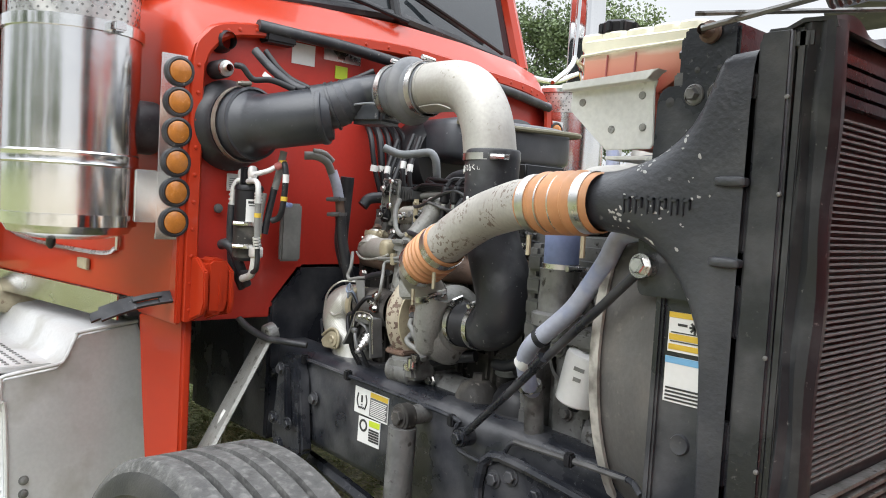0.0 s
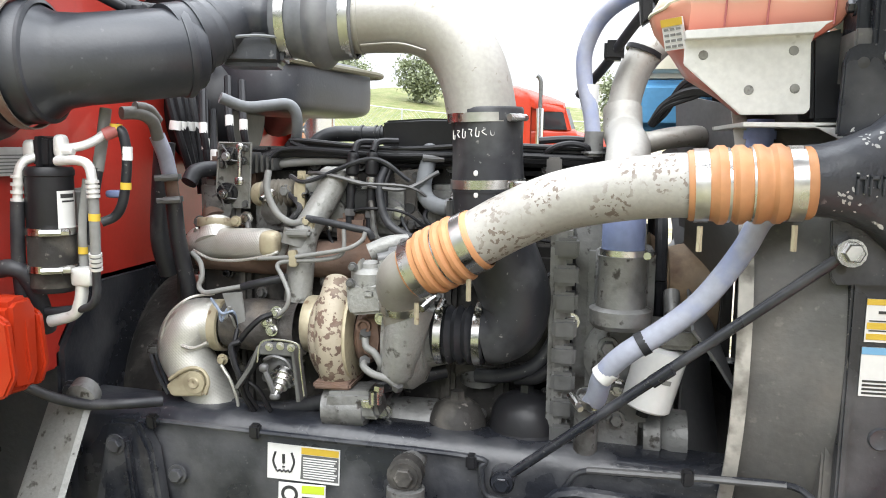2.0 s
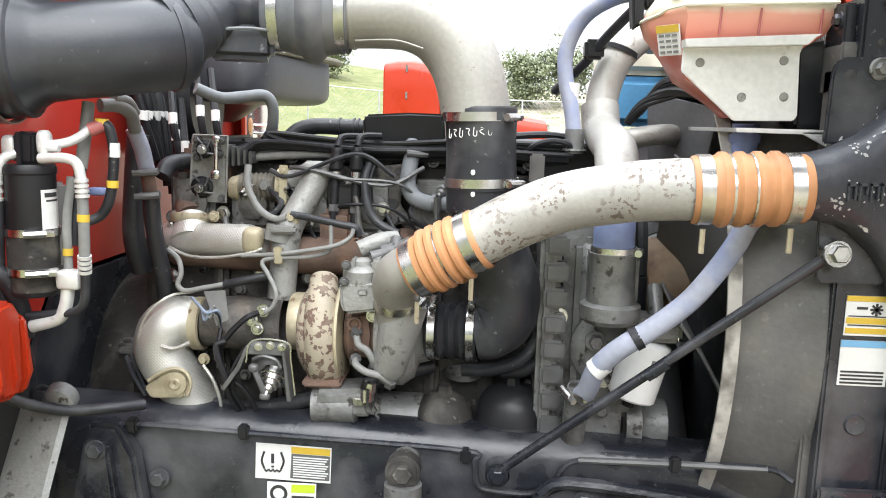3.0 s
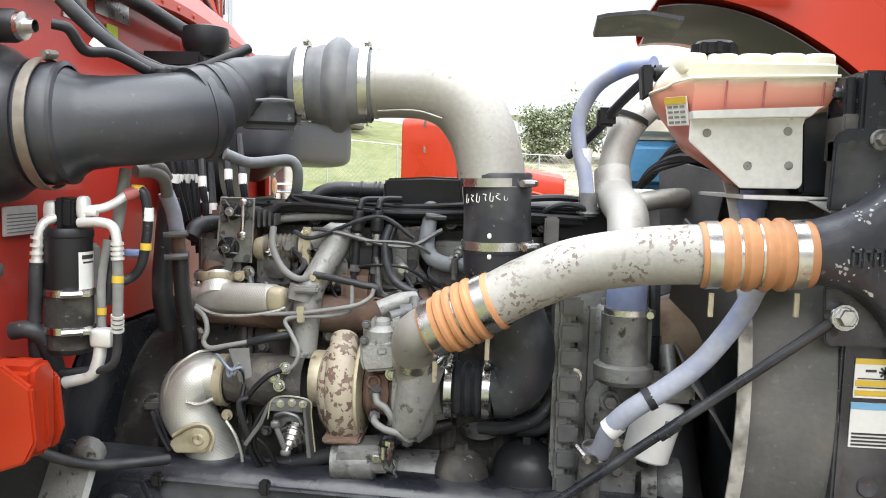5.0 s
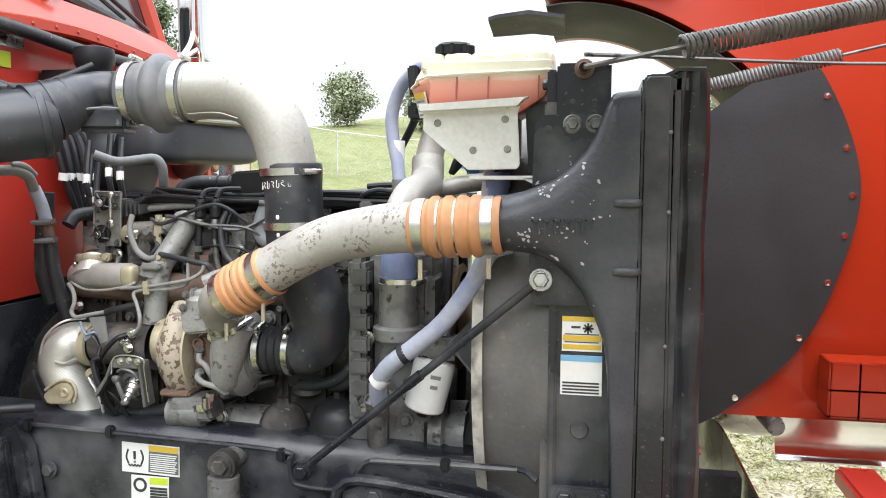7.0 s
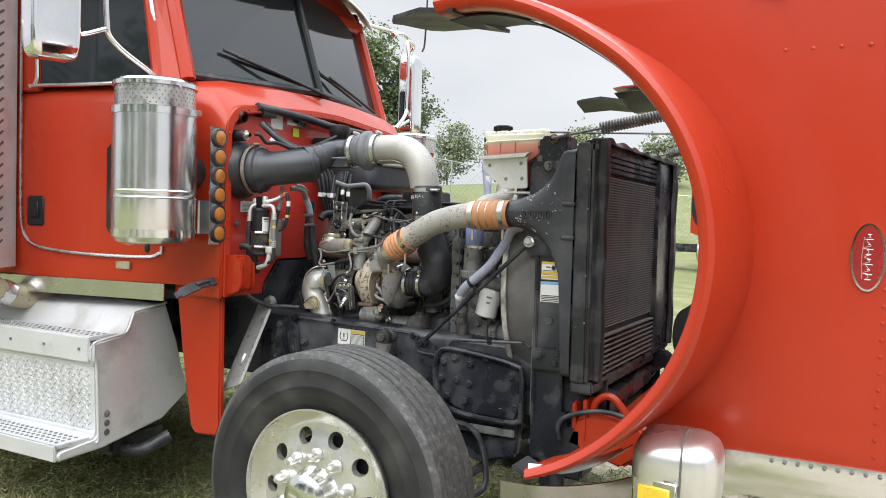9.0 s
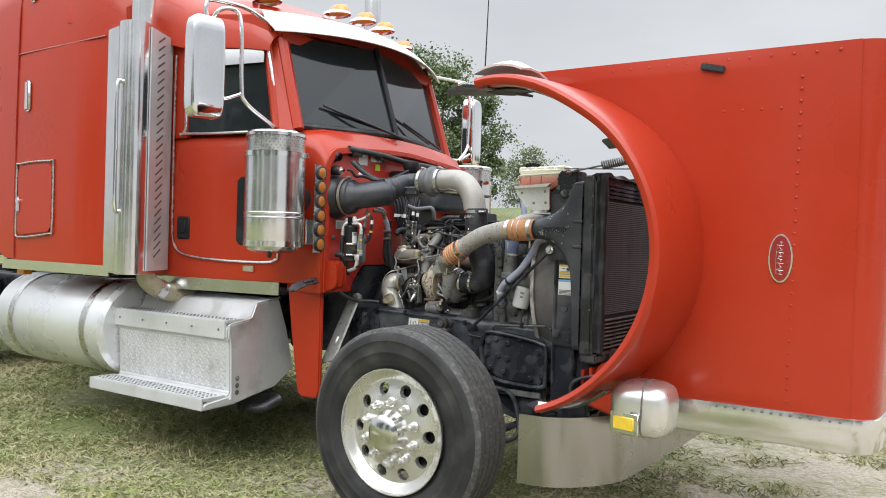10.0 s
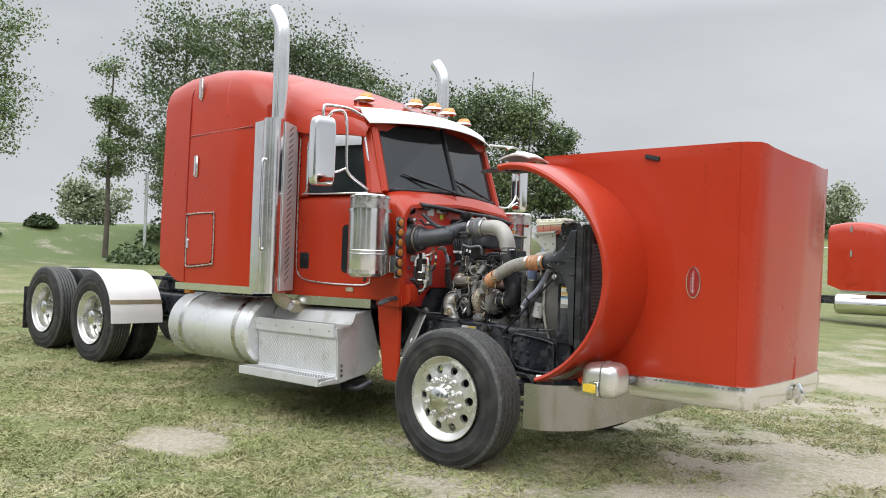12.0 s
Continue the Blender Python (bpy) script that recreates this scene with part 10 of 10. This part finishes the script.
for i, (x, y, r) in enumerate(((-29.0, 13.4, 1.1), (-35.0, 9.5, 0.8), (-36.0, 12.5, 0.7), (-33, 17.0, 1.2))):
    bush(x, y, r, 90 + i)

fence = thing("chain_link_fence", (-10, 33, ground_z(-10, 33)), "grey chain-link fence with steel posts", "fence")
fp = [(-24 + 3.0 * i, 33 + 0.1 * i) for i in range(13)]
for x, y in fp:
    part("post", tube([(x, y, ground_z(x, y) - 0.2), (x, y, ground_z(x, y) + 2.0)], 0.035, 8, 1), GALV, fence)
part("top_rail", tube([(x, y, ground_z(x, y) + 1.95) for x, y in fp], 0.022, 6, 1), GALV, fence)
wires = []
for (xa, ya), (xb, yb) in zip(fp, fp[1:]):
    za, zb = ground_z(xa, ya), ground_z(xb, yb)
    for k in range(14):
        for sgn in (1, -1):
            s0, s1 = (k / 14, min(1, k / 14 + 0.6)) if sgn > 0 else (k / 14, max(0, k / 14 - 0.6))
            a = Vector((xa + (xb - xa) * s0, ya + (yb - ya) * s0, za + (zb - za) * s0 + 0.05))
            b = Vector((xa + (xb - xa) * s1, ya + (yb - ya) * s1, za + (zb - za) * s1 + 0.05 + 1.9 * abs(s1 - s0) / 0.6))
            wires.append(tube([a, b], 0.006, 3, 1, caps=False))
tagged(part("mesh_wire", join(*wires), GALV, fence), kind="stuff")

tower = thing("water_tower", (0.6, 150, 4.5), "pale water tower far away", "water tower")
part("tank", lathe([(11.6, 0.5), (12.0, 1.4), (12.8, 1.9), (13.5, 1.75), (13.85, 0.8), (13.9, 0)], (0.6, 150, 0), (0, 0, 1), 28), TOWER, tower)
part("column", lathe([(3.5, 0.6), (10.5, 0.42), (11.6, 0.5)], (0.6, 150, 0), (0, 0, 1), 20), TOWER, tower)
pole = thing("utility_pole", (-33, 16, 2), "grey pole on the bank", "pole")
part("pole_shaft", tube([(-30.6, 14.7, 1.5), (-30.6, 14.7, 5.2)], 0.07, 8, 1), GALV, pole)
# second red truck, parked parallel beyond
T2X, T2Y = 0.45, 22.5
t2z = ground_z(-1, 21)
other = thing("parked_truck", (T2X, T2Y + 1.2, t2z), "second red semi truck parked beyond, hood closed", "truck")
o2 = lambda d: moved(d, Matrix.Translation((T2X + 0.2, T2Y - 0.52, t2z - 0.05)))  # noqa: E731
part("sleeper", o2(sleeper_body()), RED, other)
part("cab", o2(cab_shell()), RED, other)
for q, d in greenhouse():
    part(q, o2(d), RED, other)
part("windscreen", o2(pane((R0, C0, C1, R1))), GLASSDARK, other)
part("side_window", o2(prism([(-3.15, 2.035), (-2.36, 2.035), (-2.48, 2.49), (-2.52, 2.525), (-3.08, 2.525), (-3.15, 2.45)], "y", 0.868, 0.874, 0)), GLASSDARK, other)
part("locker_door", o2(prism([(-4.43, 1.39), (-4.43, 1.80), (-4.05, 1.83), (-4.02, 1.40)], "y", 0.50, 0.512, 0.003)), RED, other)
for z0 in (2.2, 2.94):
    part("grab_handle", o2(box(-4.35, -4.29, 0.49, 0.52, z0, z0 + 0.2, 0.012)), POLISH, other)
part("sill_strip", o2(box(-4.6, -2.2, 0.50, 0.51, 1.12, 1.19, 0.002)), POLISH, other)
part("fuel_tank", o2(lathe([(-4.80, 0.0), (-4.80, 0.22), (-4.775, 0.28), (-4.73, 0.31), (-2.6, 0.31), (-2.58, 0.25), (-2.58, 0)], (0, 0.83, 0.775), (1, 0, 0), 32)), CHROME, other)
hr = []
for x, zc in ((-2.1, 1.98), (-1.5, 1.86), (-0.9, 1.76), (-0.35, 1.68), (-0.30, 1.5)):
    half = [(x, 0.98, 1.0), (x, 0.98, zc - 0.25), (x, 1.05, zc - 0.08), (x, 1.25, zc), (x, MID, zc + 0.03)]
    hr.append(half + [(p[0], 2 * MID - p[1], p[2]) for p in reversed(half[:-1])])
part("hood", o2(sheet(hr, 0.01)), RED, other)
part("grille", o2(box(-0.32, -0.24, 1.1, 2.43, 0.8, 1.6, 0.03)), CHROME, other)
part("fender", o2(lathe([(0.55, 0.62), (0.6, 0.66), (0.95, 0.66)], (-1.2, 0, 0.55), (0, 1, 0), 24, 180, 360)), RED, other)
part("exhaust_shield", o2(lathe([(1.15, 0.11), (2.60, 0.11), (2.62, 0.06)], (-3.11, 0.56, 0), (0, 0, 1), 16)), CHROME, other)
part("stack_pipe", o2(tube([(-3.11, 0.56, 2.6), (-3.11, 0.56, 3.2), (-3.12, 0.56, 3.36), (-3.16, 0.56, 3.45), (-3.22, 0.56, 3.50)], 0.058, 14)), STEELLINE, other, "dull dark exhaust stack with turned-out tip")
for x in (-1.2, -6.3, -7.62):
    part("tyre", o2(lathe(tyre_profile(0.28, 0.505, 3), (x, 0.73, 0.52), (0, 1, 0), 36)), TYRE, other)
    part("rim", o2(lathe([(-0.12, 0.30), (-0.10, 0.26), (-0.08, 0.1), (-0.12, 0.08), (-0.13, 0)], (x, 0.73, 0.52), (0, 1, 0), 24)), POLISH, other)
part("frame_rail", o2(box(-8.4, -0.4, 1.33, 2.2, 0.75, 1.0, 0.01)), BLACK, other)
part("step_box", o2(prism(prof, "x", -2.6, -2.2, 0.008)), STEPALU, other)

# ---- grass tufts and stones near the truck ----
rng = random.Random(7)
gv, gf = [], []
made = 0
while made < 46000:
    x, y = rng.uniform(-13, 4.5), rng.uniform(-3.2, 7.0)
    d = math.hypot(x - 2.0, y + 3.5)
    if rng.random() > 1.1 - 0.05 * d:
        continue
    bare = noise.noise((x * 0.8, y * 0.8, 3.0)) + 0.5 * noise.noise((x * 2.3, y * 2.3, 1.0)) + 0.22 * max(-1.0, (x + 1.2) / 2.2)
    if math.hypot((x + 2.9) / 0.5, (y + 0.45) / 0.35) < 1:
        bare = 1
    if bare > rng.uniform(-0.18, 0.24):
        continue
    z = ground_z(x, y)
    made += 1
    for _ in range(7):
        a = rng.uniform(0, 6.28)
        h, w = rng.uniform(0.008, 0.040) * (0.7 + 0.9 * max(0.0, noise.noise((x * 3.1, y * 3.1, 5.0)))), rng.uniform(0.0028, 0.0070)
        bx_, by_ = x + rng.gauss(0, 0.035), y + rng.gauss(0, 0.035)
        tx, ty = rng.gauss(0, 0.034), rng.gauss(0, 0.034)
        k = len(gv)
        gv += [(bx_ - w * math.cos(a), by_ - w * math.sin(a), z - 0.002), (bx_ + w * math.cos(a), by_ + w * math.sin(a), z + 0.003), (bx_ + tx, by_ + ty, z + h)]
        gf.append((k, k + 1, k + 2))
me = bpy.data.meshes.new("grass")
me.from_pydata(gv, [], gf)
me.materials.append(GRASS)
tagged(new("grass", me), "short patchy grass tufts", "grass", kind="stuff")
